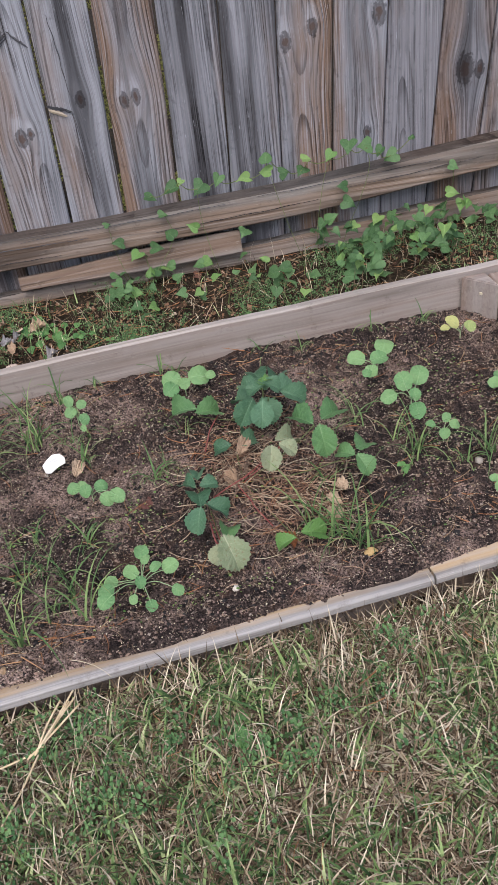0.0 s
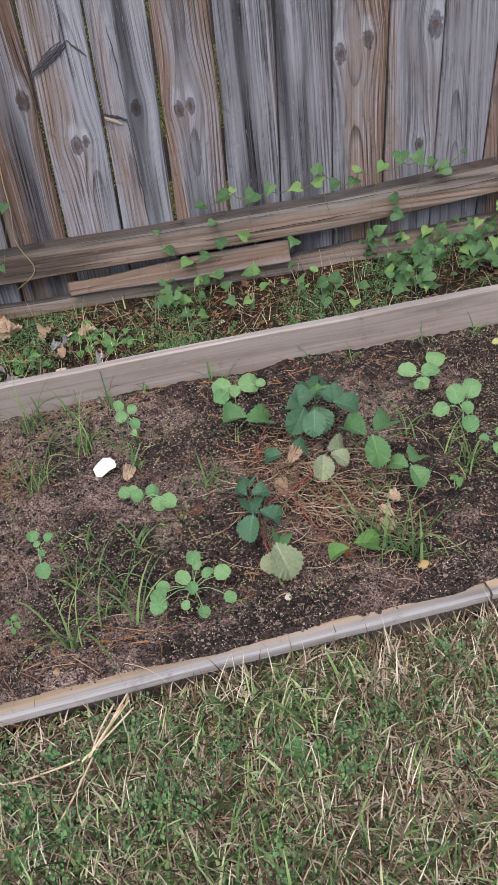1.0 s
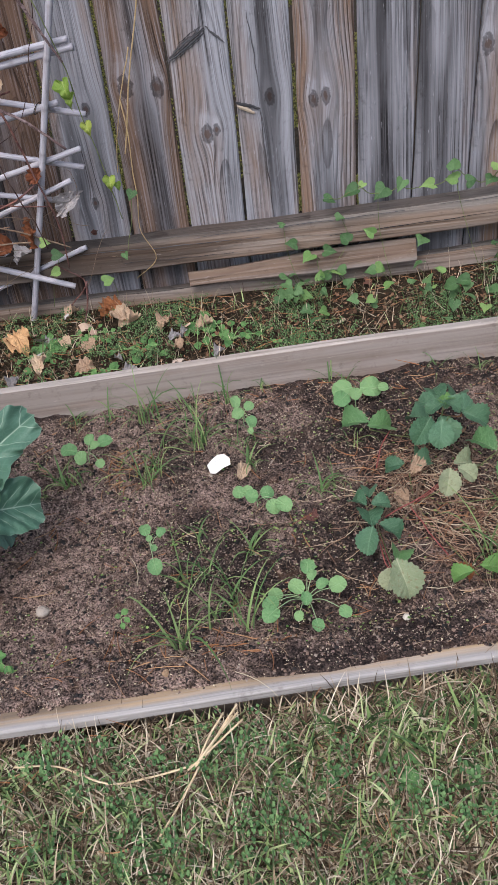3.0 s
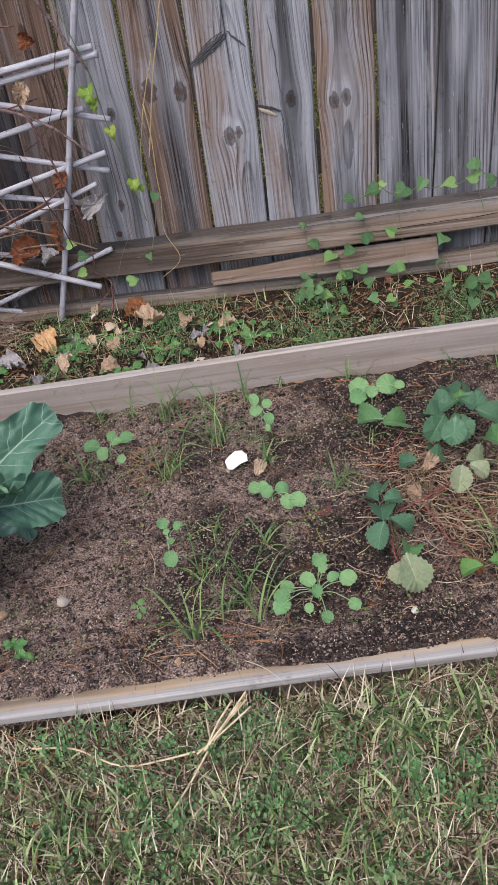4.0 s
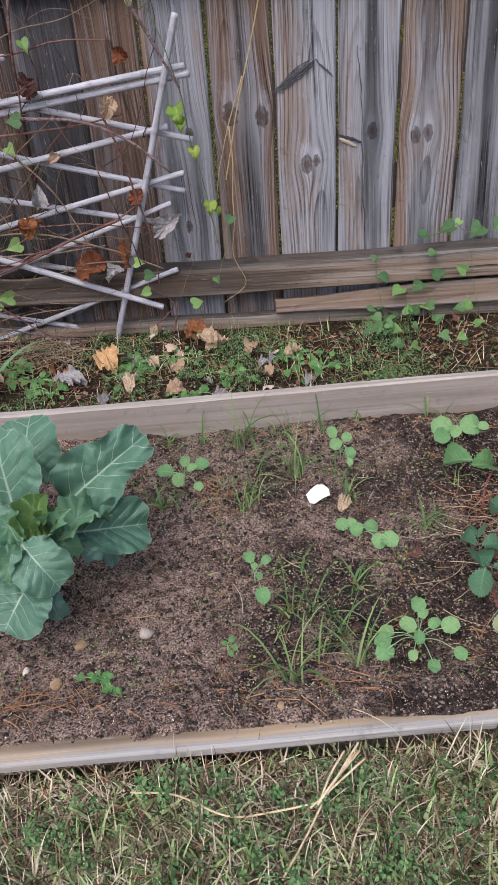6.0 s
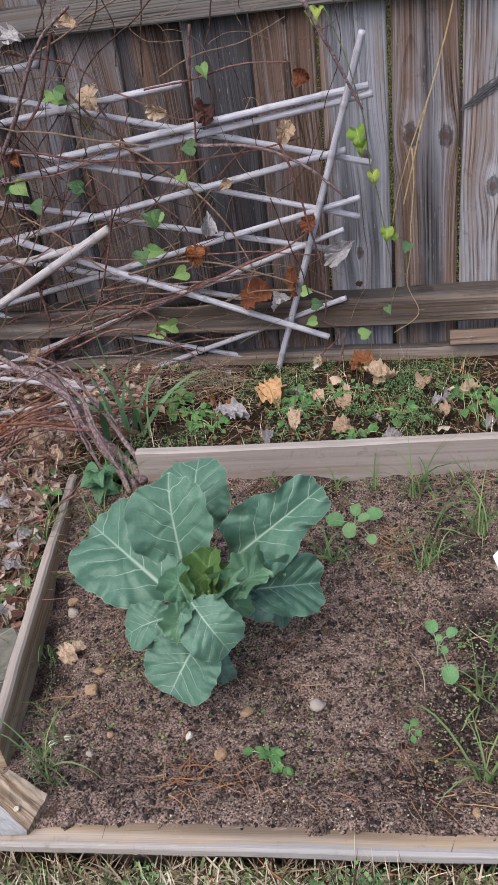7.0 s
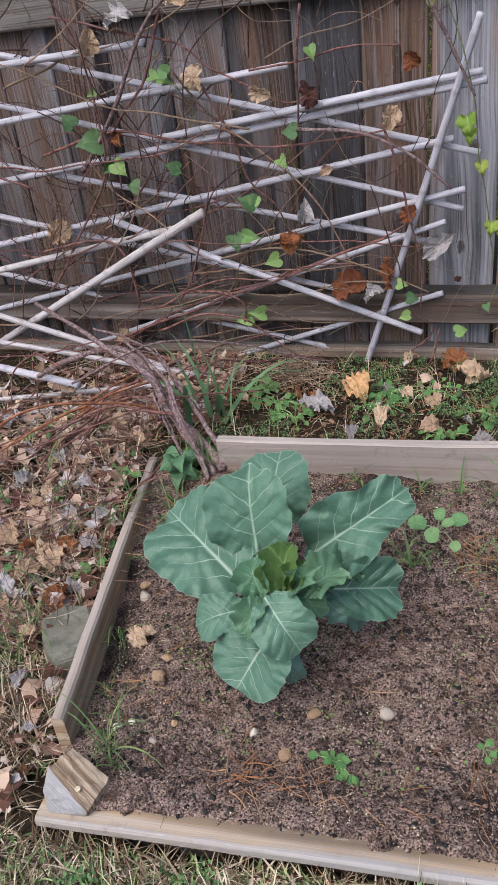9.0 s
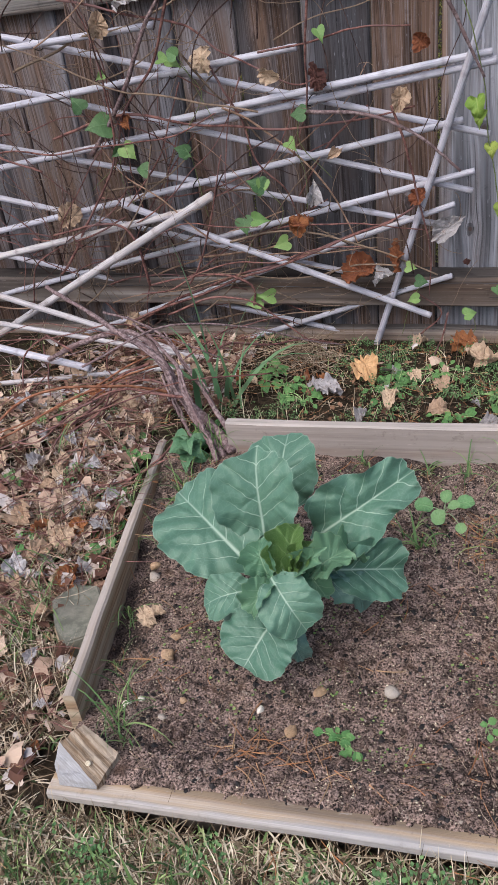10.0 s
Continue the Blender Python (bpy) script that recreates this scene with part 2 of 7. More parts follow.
def leafy(name, base, tip, vein, midrib=0.035, side=6.0, vein_amount=0.7, rough=0.55, spots=None, net_amount=0.3, margin=0.0):
    """Leaf surface with midrib and side veins laid out by the leaf's own map."""
    w = Mat(name)
    tc = w.node("TexCoord")
    uv = tc.outputs["UV"]
    rnd = w.node("ObjectInfo").outputs["Random"]
    isl = w.node("NewGeometry").outputs["Random Per Island"]
    any_r = w.math("FRACT", w.math("ADD", rnd, isl))
    sep = w.node("SeparateXYZ")
    w.link(uv, sep.inputs[0])
    u, v = sep.outputs[0], w.math("ABSOLUTE", w.math("SUBTRACT", sep.outputs[1], 0.5))
    wig = w.math("MULTIPLY", w.math("SUBTRACT", w.noise(uv, 3.2, 2.0), 0.5), 0.16)
    width = w.math("MULTIPLY", w.math("SUBTRACT", 1.15, u), midrib)
    mid = w.math("SUBTRACT", 1.0, w.step(w.math("SUBTRACT", v, width), -0.012, 0.012))
    ph = w.math("FRACT", w.math("MULTIPLY", w.math("ADD", w.math("SUBTRACT", u, w.math("MULTIPLY", v, 0.75)), wig), side))
    dist = w.math("ABSOLUTE", w.math("SUBTRACT", ph, 0.5))
    sv = w.math("MULTIPLY", w.math("SUBTRACT", 1.0, w.step(w.math("ADD", dist, w.math("MULTIPLY", v, 0.07)), 0.016, 0.055)), w.step(v, 0.52, 0.20))
    net = w.node("TexVoronoi", feature="DISTANCE_TO_EDGE")
    w.link(uv, net.inputs["Vector"])
    net.inputs["Scale"].default_value = 16.0
    small = w.math("MULTIPLY", w.math("SUBTRACT", 1.0, w.step(net.outputs[0], 0.0, 0.07)), net_amount)
    veins = w.math("MAXIMUM", w.math("MAXIMUM", mid, w.math("MULTIPLY", sv, 0.8)), small)
    blotch = w.noise(uv, 4.0, 4.0, 0.6)
    green = w.mix(w.step(w.math("ADD", w.math("MULTIPLY", any_r, 0.55), w.math("MULTIPLY", blotch, 0.5)), 0.25, 0.85), base, tip)
    col = w.mix(w.math("MULTIPLY", veins, vein_amount), green, vein)
    if margin:
        brim = w.node("Attribute", attribute_type="GEOMETRY", attribute_name="margin").outputs["Fac"]
        col = w.mix(w.math("MULTIPLY", w.step(brim, 0.6, 1.0), margin), col, vein)
    if spots:
        col = w.mix(w.step(w.noise(uv, 9.0, 4.0, 0.7), 0.55, 0.68), col, spots)
    h = w.math("SUBTRACT", w.math("MULTIPLY", blotch, 0.5), w.math("MULTIPLY", veins, 0.5))
    w.bump(h, 0.45, 0.004)
    m = w.done(col, rough, 0.35)
    tr = w.node("BsdfTranslucent")
    w.link(col, tr.inputs[0])
    ms = w.node("MixShader")
    ms.inputs[0].default_value = 0.18
    w.link(w.b.outputs[0], ms.inputs[1])
    w.link(tr.outputs[0], ms.inputs[2])
    w.link(ms.outputs[0], w.t.nodes["Material Output"].inputs[0])
    return m


def plain(name, a, b, scale=30.0, rough=0.8, bump=0.4, c=None, island=0.0, spec=0.08):
    """Two- or three-tone mottled surface at two scales."""
    w = Mat(name)
    pos = w.node("TexCoord").outputs["Object"]
    f = w.noise(pos, scale, 5.0, 0.65)
    col = w.mix(w.step(f, 0.36, 0.66), a, b)
    if island:
        isl = w.node("NewGeometry").outputs["Random Per Island"]
        rnd = w.node("ObjectInfo").outputs["Random"]
        col = w.mix(w.math("MULTIPLY", w.math("FRACT", w.math("ADD", isl, rnd)), island), col, b)
    if c is not None:
        col = w.mix(w.step(w.noise(pos, scale * 0.17, 3.0), 0.5, 0.66), col, c)
    w.bump(f, bump, 0.004)
    return w.done(col, rough, spec)


def blade_mat(name, stops, rough=0.6, translucent=0.12, dull=0.25):
    """Grass: each blade takes its colour from the ramp by chance."""
    w = Mat(name)
    isl = w.node("NewGeometry").outputs["Random Per Island"]
    rnd = w.node("ObjectInfo").outputs["Random"]
    ramp = w.node("ValToRGB")
    els = ramp.color_ramp.elements
    while len(els) < len(stops):
        els.new(0.5)
    for e, (p, c) in zip(els, stops):
        e.position, e.color = p, (*c, 1)
    w.link(w.math("FRACT", w.math("ADD", isl, rnd)), ramp.inputs[0])
    pos = w.node("TexCoord").outputs["Object"]
    col = w.mix(w.math("MULTIPLY", w.noise(pos, 60.0, 2.0), dull), ramp.outputs[0], (0.16, 0.12, 0.07))
    m = w.done(col, rough, 0.14)
    tr = w.node("BsdfTranslucent")
    w.link(col, tr.inputs[0])
    ms = w.node("MixShader")
    ms.inputs[0].default_value = translucent
    w.link(w.b.outputs[0], ms.inputs[1])
    w.link(tr.outputs[0], ms.inputs[2])
    w.link(ms.outputs[0], w.t.nodes["Material Output"].inputs[0])
    return m


PICKET = wood("weathered_picket", (0.290, 0.299, 0.350), (0.212, 0.145, 0.113), (0.011, 0.009, 0.010), knots=True, grain=140.0, threads=0.66, contrast=0.95, zones=12.0, streak=1.0, ring_width=0.0095, mottle=1.3)
RAIL = wood("weathered_rail", (0.305, 0.275, 0.265), (0.235, 0.172, 0.138), (0.030, 0.021, 0.018), brown_bias=0.10, grain=58.0, threads=0.42, contrast=0.75, zones=24.0, streak=0.7, ring_width=0.015)
BOARD = wood("bed_board", (0.300, 0.262, 0.252), (0.215, 0.160, 0.138), (0.055, 0.040, 0.034), brown_bias=0.05, grain=90.0, threads=0.16, contrast=0.55, zones=24.0, wobble=0.006, streak=0.5, ring_width=0.020, mottle=1.4)
FRONT = wood("front_board", (0.325, 0.312, 0.318), (0.33, 0.275, 0.225), (0.085, 0.07, 0.065), brown_bias=-0.2, grain=260.0, threads=0.0, contrast=0.75, zones=55.0, tint=(0.46, 0.33, 0.205), wobble=0.005, streak=0.5, mottle=1.0)
SIDE = wood("side_board", (0.42, 0.345, 0.265), (0.30, 0.205, 0.135), (0.07, 0.048, 0.034), brown_bias=0.1, grain=70.0, threads=0.45, contrast=0.55, zones=34.0, streak=0.7, ring_width=0.010, mottle=1.5)
SIDE_TOP = wood("side_board_top", (0.35, 0.315, 0.30), (0.29, 0.225, 0.175), (0.08, 0.06, 0.05), grain=120.0, threads=0.15, contrast=0.45, zones=50.0, streak=0.7, ring_width=0.012)
BLOCK = wood("corner_block", (0.29, 0.24, 0.195), (0.17, 0.118, 0.080), (0.035, 0.024, 0.017), brown_bias=0.15, grain=120.0, threads=0.0, contrast=0.9, zones=130.0, wobble=0.002, ring_width=0.006, mottle=1.4)
ENDGRAIN = wood("cut_end", (0.27, 0.27, 0.29), (0.25, 0.235, 0.225), (0.15, 0.14, 0.14), brown_bias=-0.3, grain=200.0, threads=0.2, contrast=0.4, mottle=0.4)


def cane_mat(name, grey, pale, tan, dark, tan_amount=0.5):
    """Bleached cane: streaks along it, tan patches, dark specks."""
    w = Mat(name)
    pos = w.node("TexCoord").outputs["Object"]
    rnd = w.math("MULTIPLY", w.node("ObjectInfo").outputs["Random"], 40.0)
    comb = w.node("CombineXYZ")
    w.link(rnd, comb.inputs[0])
    streak = w.noise(w.scaled(pos, 9.0, 260.0, 260.0, comb.outputs[0]), 1.0, 4.0, 0.7)
    patch = w.noise(w.scaled(pos, 6.0, 40.0, 40.0, comb.outputs[0]), 1.0, 4.0, 0.6)
    speck = w.noise(w.scaled(pos, 90.0, 220.0, 220.0), 1.0, 3.0, 0.7)
    col = w.mix(w.step(streak, 0.36, 0.64), grey, pale)
    col = w.mix(w.math("MULTIPLY", w.step(patch, 0.52, 0.68), tan_amount), col, tan)
    col = w.mix(w.math("MULTIPLY", w.step(speck, 0.58, 0.72), 0.55), col, dark)
    node = w.node("Attribute", attribute_type="GEOMETRY", attribute_name="node_mark").outputs["Fac"]
    col = w.mix(w.math("MULTIPLY", node, 0.65), col, dark)
    w.bump(streak, 0.5, 0.001)
    return w.done(col, 0.72, 0.2)


CANE = cane_mat("bleached_cane", (0.350, 0.345, 0.415), (0.50, 0.495, 0.58), (0.41, 0.36, 0.34), (0.15, 0.13, 0.14), 0.35)
CANE_OLD = cane_mat("weathered_cane", (0.32, 0.30, 0.33), (0.47, 0.445, 0.475), (0.33, 0.26, 0.22), (0.12, 0.09, 0.08), 0.5)
def soil_mat():
    """Potting soil: fine grain, crumbly clods and damp black patches."""
    w = Mat("potting_soil")
    pos = w.node("TexCoord").outputs["Object"]
    f = w.noise(pos, 300.0, 5.0, 0.72)
    col = w.mix(w.step(f, 0.36, 0.66), (0.006, 0.0045, 0.005), (0.53, 0.388, 0.345))
    clod = w.noise(pos, 48.0, 4.0, 0.65)
    col = w.mix(w.math("MULTIPLY", w.step(clod, 0.56, 0.40), 0.70), col, (0.016, 0.0125, 0.0120))
    sep = w.node("SeparateXYZ")
    w.link(pos, sep.inputs[0])
    wetter = w.math("MULTIPLY", w.step(sep.outputs[0], -0.5, 0.2), 0.16)
    damp = w.math("MULTIPLY", w.step(w.math("ADD", w.noise(pos, 6.0, 5.0, 0.62), wetter), 0.54, 0.66), 0.80)
    col = w.mix(damp, col, (0.011, 0.0095, 0.011))
    rust = w.math("MULTIPLY", w.step(w.noise(pos, 19.0, 4.0, 0.6), 0.56, 0.70), 0.35)
    col = w.mix(rust, col, (0.15, 0.085, 0.058))
    w.bump(w.math("ADD", f, w.math("MULTIPLY", clod, 1.5)), 1.0, 0.005)
    return w.done(col, 0.95, 0.03)


SOIL = soil_mat()
EARTH = plain("lawn_earth", (0.010, 0.008, 0.006), (0.05, 0.036, 0.025), 90.0, 0.95, 1.0, (0.035, 0.026, 0.017))

# ---- the ground ----
def axis_steps(lo, hi, step, far):
    near = list(np.arange(lo, hi + 1e-6, step))
    out = [lo - d for d in far[::-1]] + near + [near[-1] + d for d in far]
    return out


FAR = [0.1, 0.3, 0.8, 2.0, 5.0, 12.0, 40.0, 150.0, 600.0]
gx, gy = axis_steps(-2.0, 1.6, 0.02, FAR), axis_steps(0.0, 2.6, 0.02, FAR)
gv = []
for yy in gy:
    for xx in gx:
        zz = z_ground(xx, yy)
        if in_bed(xx, yy, -0.02):
            zz = 0.02
        gv.append((xx, yy, zz))
nx = len(gx)
gf = [(j * nx + i, j * nx + i + 1, (j + 1) * nx + i + 1, (j + 1) * nx + i) for j in range(len(gy) - 1) for i in range(nx - 1)]
ground = new("ground", mesh_from("ground", gv, gf, EARTH))
tagged(ground, "brown thatchy yard earth under patchy grass", "ground", kind="structure")

# bed soil, one lumpy sheet inside the boards
sx, sy = np.arange(-1.12, 0.935, 0.0048), np.arange(0.72, 1.68, 0.0048)
sv = []
for yy in sy:
    for xx in sx:
        x = min(max(xx, x_left(yy) - 0.015 if yy > 0.84 else -0.868), X_RIGHT + 0.012)
        y = min(max(yy, y_front(x) + 0.012), y_back(x) + 0.01)
        sv.append((x, y, z_soil(x, y)))
nx = len(sx)
sf = [(j * nx + i, j * nx + i + 1, (j + 1) * nx + i + 1, (j + 1) * nx + i) for j in range(len(sy) - 1) for i in range(nx - 1)]
soil = new("bed_soil", mesh_from("bed_soil", sv, sf, SOIL))
tagged(soil, "dark crumbly potting soil filling the raised bed", "soil", kind="structure")


# ---- boards ----
def plank(length, width, thick, seed, bow=0.0, ear=0.0, wear=0.0, nx=24, ny=4):
    """A plank along x from 0, width along y centred, its face at z = 0 and its back at -thick."""
    verts, faces = [], []
    b = min(0.004, thick * 0.25)
    for i in range(nx + 1):
        x = length * i / nx
        half = width / 2
        if ear and x > length - ear:
            half -= (x - (length - ear))
        prof = [(-half, -thick + b), (-half, -b), (-half + b, 0)]
        prof += [(-half + b + (2 * half - 2 * b) * k / ny, 0) for k in range(1, ny)]
        prof += [(half - b, 0), (half, -b), (half, -thick + b), (half - b, -thick), (-half + b, -thick)]
        for k, (y, z) in enumerate(prof):
            wob = noise.noise((x * 4 + seed, y * 6, seed * 0.7)) * 0.0025 + noise.noise((x * 18, y * 25, seed * 1.3)) * 0.0012
            zz = z + wob + bow * math.sin(math.pi * x / length)
            yy = y + 0.0022 * noise.noise((x * 5, seed * 2.1, k * 0.2))
            if wear and y > half - 0.012:
                yy -= wear * max(0, noise.noise((x * 4.5, seed, 0.5)) + 0.1)
            verts.append((x, yy, zz))
        n = len(prof)
        if i:
            for k in range(n):
                a, c = (i - 1) * n + k, (i - 1) * n + (k + 1) % n
                faces.append((a, c, c + n, a + n))
    n = len(verts) // (nx + 1)
    faces.append(tuple(range(n)))
    faces.append(tuple(range(nx * n + n - 1, nx * n - 1, -1)))
    return verts, faces


def board_pose(p, q, face):
    """A pose that lays a plank's x from p to q with its face looking along face."""
    x = (Vector(q) - Vector(p)).normalized()
    z = Vector(face)
    z = (z - x * z.dot(x)).normalized()
    y = z.cross(x)
    m = Matrix((x, y, z)).transposed().to_4x4()
    m.translation = Vector(p)
    return m


def board(name, p, q, width, thick, face, mat, seed, parent=None, wear=0.0, bow=0.0, tone=0.3, nx=None, label=""):
    length = (Vector(q) - Vector(p)).length
    v, f = plank(length, width, thick, seed, bow, 0.0, wear, nx or max(8, int(length / 0.03)))
    me = mesh_from(name, v, f, mat, smooth=False)
    m = board_pose(p, q, face)
    ob = child(name, me, parent, m, label) if parent else new(name, me)
    if not parent:
        ob.matrix_basis = m
    ob["tone"], ob["age_shade"] = tone, 0.0
    ob["knot_a"], ob["knot_b"] = (-9.0, 0.0, 0.01), (-9.0, 0.0, 0.01)
    return ob


# raised bed: four boards, corner blocks with a screw each
bed = thing("raised_bed", (0, 1.2, 0.0), "weathered grey wooden raised garden bed on the lawn", "raised bed")
yb1 = y_back(0.945)
back = board("back_board", (-0.905, y_back(-0.905), 0.149), (0.945, yb1, 0.172), 0.155, 0.024, (0, -1, 0), BOARD, 3, bed, wear=0.004, tone=0.35)
BOARD_TOP = wood("bleached_board_top", (0.355, 0.325, 0.315), (0.29, 0.245, 0.22), (0.09, 0.075, 0.065), grain=120.0, threads=0.2, contrast=0.55, zones=40.0)
back.data.materials.append(BOARD_TOP)
for face in back.data.polygons:
    face.material_index = 1 if face.normal.y < -0.5 else 0
f1 = y_front(0.95)
joint = 0.452
board("front_board", (-0.900, y_front(-0.900) + 0.027, 0.1215), (joint, y_front(joint) + 0.027, 0.1225), 0.047, 0.019, (0, 0, 1), FRONT, 5, bed, tone=0.35)
board("front_board", (joint + 0.004, y_front(joint + 0.004) + 0.028, 0.1225), (0.95, f1 + 0.028, 0.124), 0.047, 0.019, (0, 0, 1), FRONT, 8, bed, tone=0.3)
board("lower_board", (-0.86, y_front(-0.86) + 0.044, 0.050), (0.95, f1 + 0.044, 0.052), 0.100, 0.036, (0, -1, 0), BOARD, 9, bed, tone=0.9)
side = board("side_board", (-0.922, 0.874, 0.078), (-1.081, 1.608, 0.078), 0.150, 0.019, (1, 0.2, 0), SIDE, 11, bed, wear=0.016, tone=0.3)
side.data.materials.append(SIDE_TOP)
for face in side.data.polygons:
    face.material_index = 1 if face.normal.y < -0.5 else 0
board("side_board", (X_RIGHT, 1.64, 0.16), (X_RIGHT - 0.02, 0.89, 0.085), 0.145, 0.038, (-1, 0, 0), BOARD, 13, bed, tone=0.4)


def prism(base, top):
    n = len(base)
    bm = bmesh.new()
    vs = [bm.verts.new(p) for p in list(base) + list(top)]
    bm.faces.new(vs[:n][::-1])
    bm.faces.new(vs[n:])
    for i in range(n):
        bm.faces.new((vs[i], vs[(i + 1) % n], vs[n + (i + 1) % n], vs[n + i]))
    bmesh.ops.recalc_face_normals(bm, faces=bm.faces)
    bmesh.ops.bevel(bm, geom=list(bm.edges), offset=0.003, segments=2, affect="EDGES")
    return bm


def screw_head(parent, at, normal):
    bm = bmesh.new()
    bmesh.ops.create_cone(bm, segments=14, radius1=0.0042, radius2=0.0034, depth=0.0016, cap_ends=True)
    bmesh.ops.create_cone(bm, segments=6, radius1=0.0014, radius2=0.0014, depth=0.0022, cap_ends=True)
    m = Matrix.Translation(at) @ Vector(normal).to_track_quat("Z", "Y").to_matrix().to_4x4()
    return part("screw", bm, SCREW, parent, "pale screw head", m)


SCREW = plain("screw_steel", (0.45, 0.38, 0.28), (0.6, 0.55, 0.45), 200.0, 0.45, 0.1)
A, B, C, D = V(-0.902, 0.795, 0.15), V(-0.879, 0.828, 0.156), V(-0.81, 0.802, 0.142), V(-0.82, 0.749, 0.137)
A1, E1, D1 = V(-0.907, 0.775, 0.123), V(-0.881, 0.746, 0.124), V(-0.825, 0.752, 0.124)
D2 = A.lerp(D, 0.6)
bm = bmesh.new()
ring = [A, B, C, D, D2]
foot = [A1, V(B.x - 0.004, B.y + 0.006, 0.05), V(C.x, C.y + 0.004, 0.05), D1, E1]
upper, lower = [bm.verts.new(p) for p in ring], [bm.verts.new(p) for p in foot]
crown = bm.faces.new(upper)
for i in range(5):
    fc = bm.faces.new((upper[i], lower[i], lower[(i + 1) % 5], upper[(i + 1) % 5]))
    fc.material_index = 1 if i in (3, 4) else 0
bm.faces.new(lower[::-1])
bmesh.ops.triangulate(bm, faces=[crown])
bmesh.ops.subdivide_edges(bm, edges=list(bm.edges), cuts=5, use_grid_fill=True)
bmesh.ops.recalc_face_normals(bm, faces=bm.faces)
for vtx in bm.verts:
    if vtx.co.z > 0.128:
        c = vtx.co
        vtx.co.z += 0.005 * noise.noise((c.x * 12, c.y * 90, 3.0)) + 0.002 * noise.noise((c.x * 50, c.y * 160, 1.0))
        vtx.co.x += 0.0015 * noise.noise((c.x * 9, c.y * 110, 8.0))
turn = Matrix.Rotation(-0.47, 4, "Z")
bm.transform(turn.inverted())
blk = part("corner_block", bm, BLOCK, bed, "split brown corner block with a pale cut end", turn)
blk["tone"], blk["age_shade"] = 0.4, 0.0
blk.data.materials.append(ENDGRAIN)
screw_head(blk, (-0.844, 0.774, 0.147), (0.1, -0.1, 1))
E2 = [(0.832, 1.634), (0.893, 1.556), (0.893, 1.634)]
blk = part("corner_block", prism([(x, y, 0.05) for x, y in E2], [(x, y, 0.236) for x, y in E2]), BOARD, bed, "grey mitred corner block")
blk["tone"] = 0.2
screw_head(blk, (0.864, 1.5905, 0.205), (-0.79, -0.61, 0))

# flat stone sunk in the ground beside the bed
SLATE = plain("grey_green_stone", (0.10, 0.105, 0.088), (0.19, 0.185, 0.16), 40.0, 0.85, 0.5, (0.16, 0.15, 0.13))
rim = [(-1.105, 1.100), (-1.075, 1.145), (-1.03, 1.15), (-0.999, 1.11), (-0.988, 1.03), (-1.02, 1.005), (-1.065, 1.04)]
slab = new("flat_stone")
slab.location = (-1.06, 1.09, 0.08)
tagged(slab, "flat grey-green stone half buried in leaf litter", "stone")
part("slab", prism([(x, y, 0.05) for x, y in rim], [(x * 0.98 - 0.021, y * 0.98 + 0.022, 0.112 + 0.03 * (y - 1.09)) for x, y in rim]), SLATE, slab)

# ---- the fence: leaning pickets, two lower rails, one middle rail, posts ----
fence = thing("wooden_fence", (0, 2.2, 0.1), "tall weathered grey-brown picket fence with mossy gaps", "fence")
# picket edges: x at 0.40 m up, and how far x moves for each metre up
EDGES = [(-1.003, 0.016), (-0.845, 0.016), (-0.687, 0.018), (-0.535, 0.020), (-0.371, 0.016), (-0.210, 0.012), (-0.058, 0.016), (0.0915, 0.026),
         (0.248, 0.024), (0.393, 0.047), (0.541, 0.041), (0.687, 0.053), (0.834, 0.054), (0.979, 0.077), (1.123, 0.090)]
while EDGES[0][0] > -3.4:
    EDGES.insert(0, (EDGES[0][0] - 0.157, 0.015))
while EDGES[-1][0] < 2.8:
    EDGES.append((EDGES[-1][0] + 0.148, 0.090))


def edge_x(e, z):
    return e[0] + e[1] * (z - 0.40)


# knots: x, z and size
KNOTS = [(0.144, 0.623, 0.0105), (0.175, 0.627, 0.0105), (0.035, 0.640, 0.011), (-0.132, 0.570, 0.013), (-0.107, 0.578, 0.008), (0.648, 0.725, 0.012), (0.575, 0.699, 0.013),
         (0.826, 0.735, 0.016), (0.786, 0.442, 0.010), (1.066, 0.565, 0.022), (1.108, 0.560, 0.012), (-0.319, 0.704, 0.016), (-0.240, 0.694, 0.014),
         (-0.426, 0.663, 0.009), (-0.454, 0.428, 0.008), (-1.114, 0.810, 0.020), (-0.822, 0.585, 0.007), (-0.60, 0.50, 0.009), (-0.74, 0.72, 0.010)]
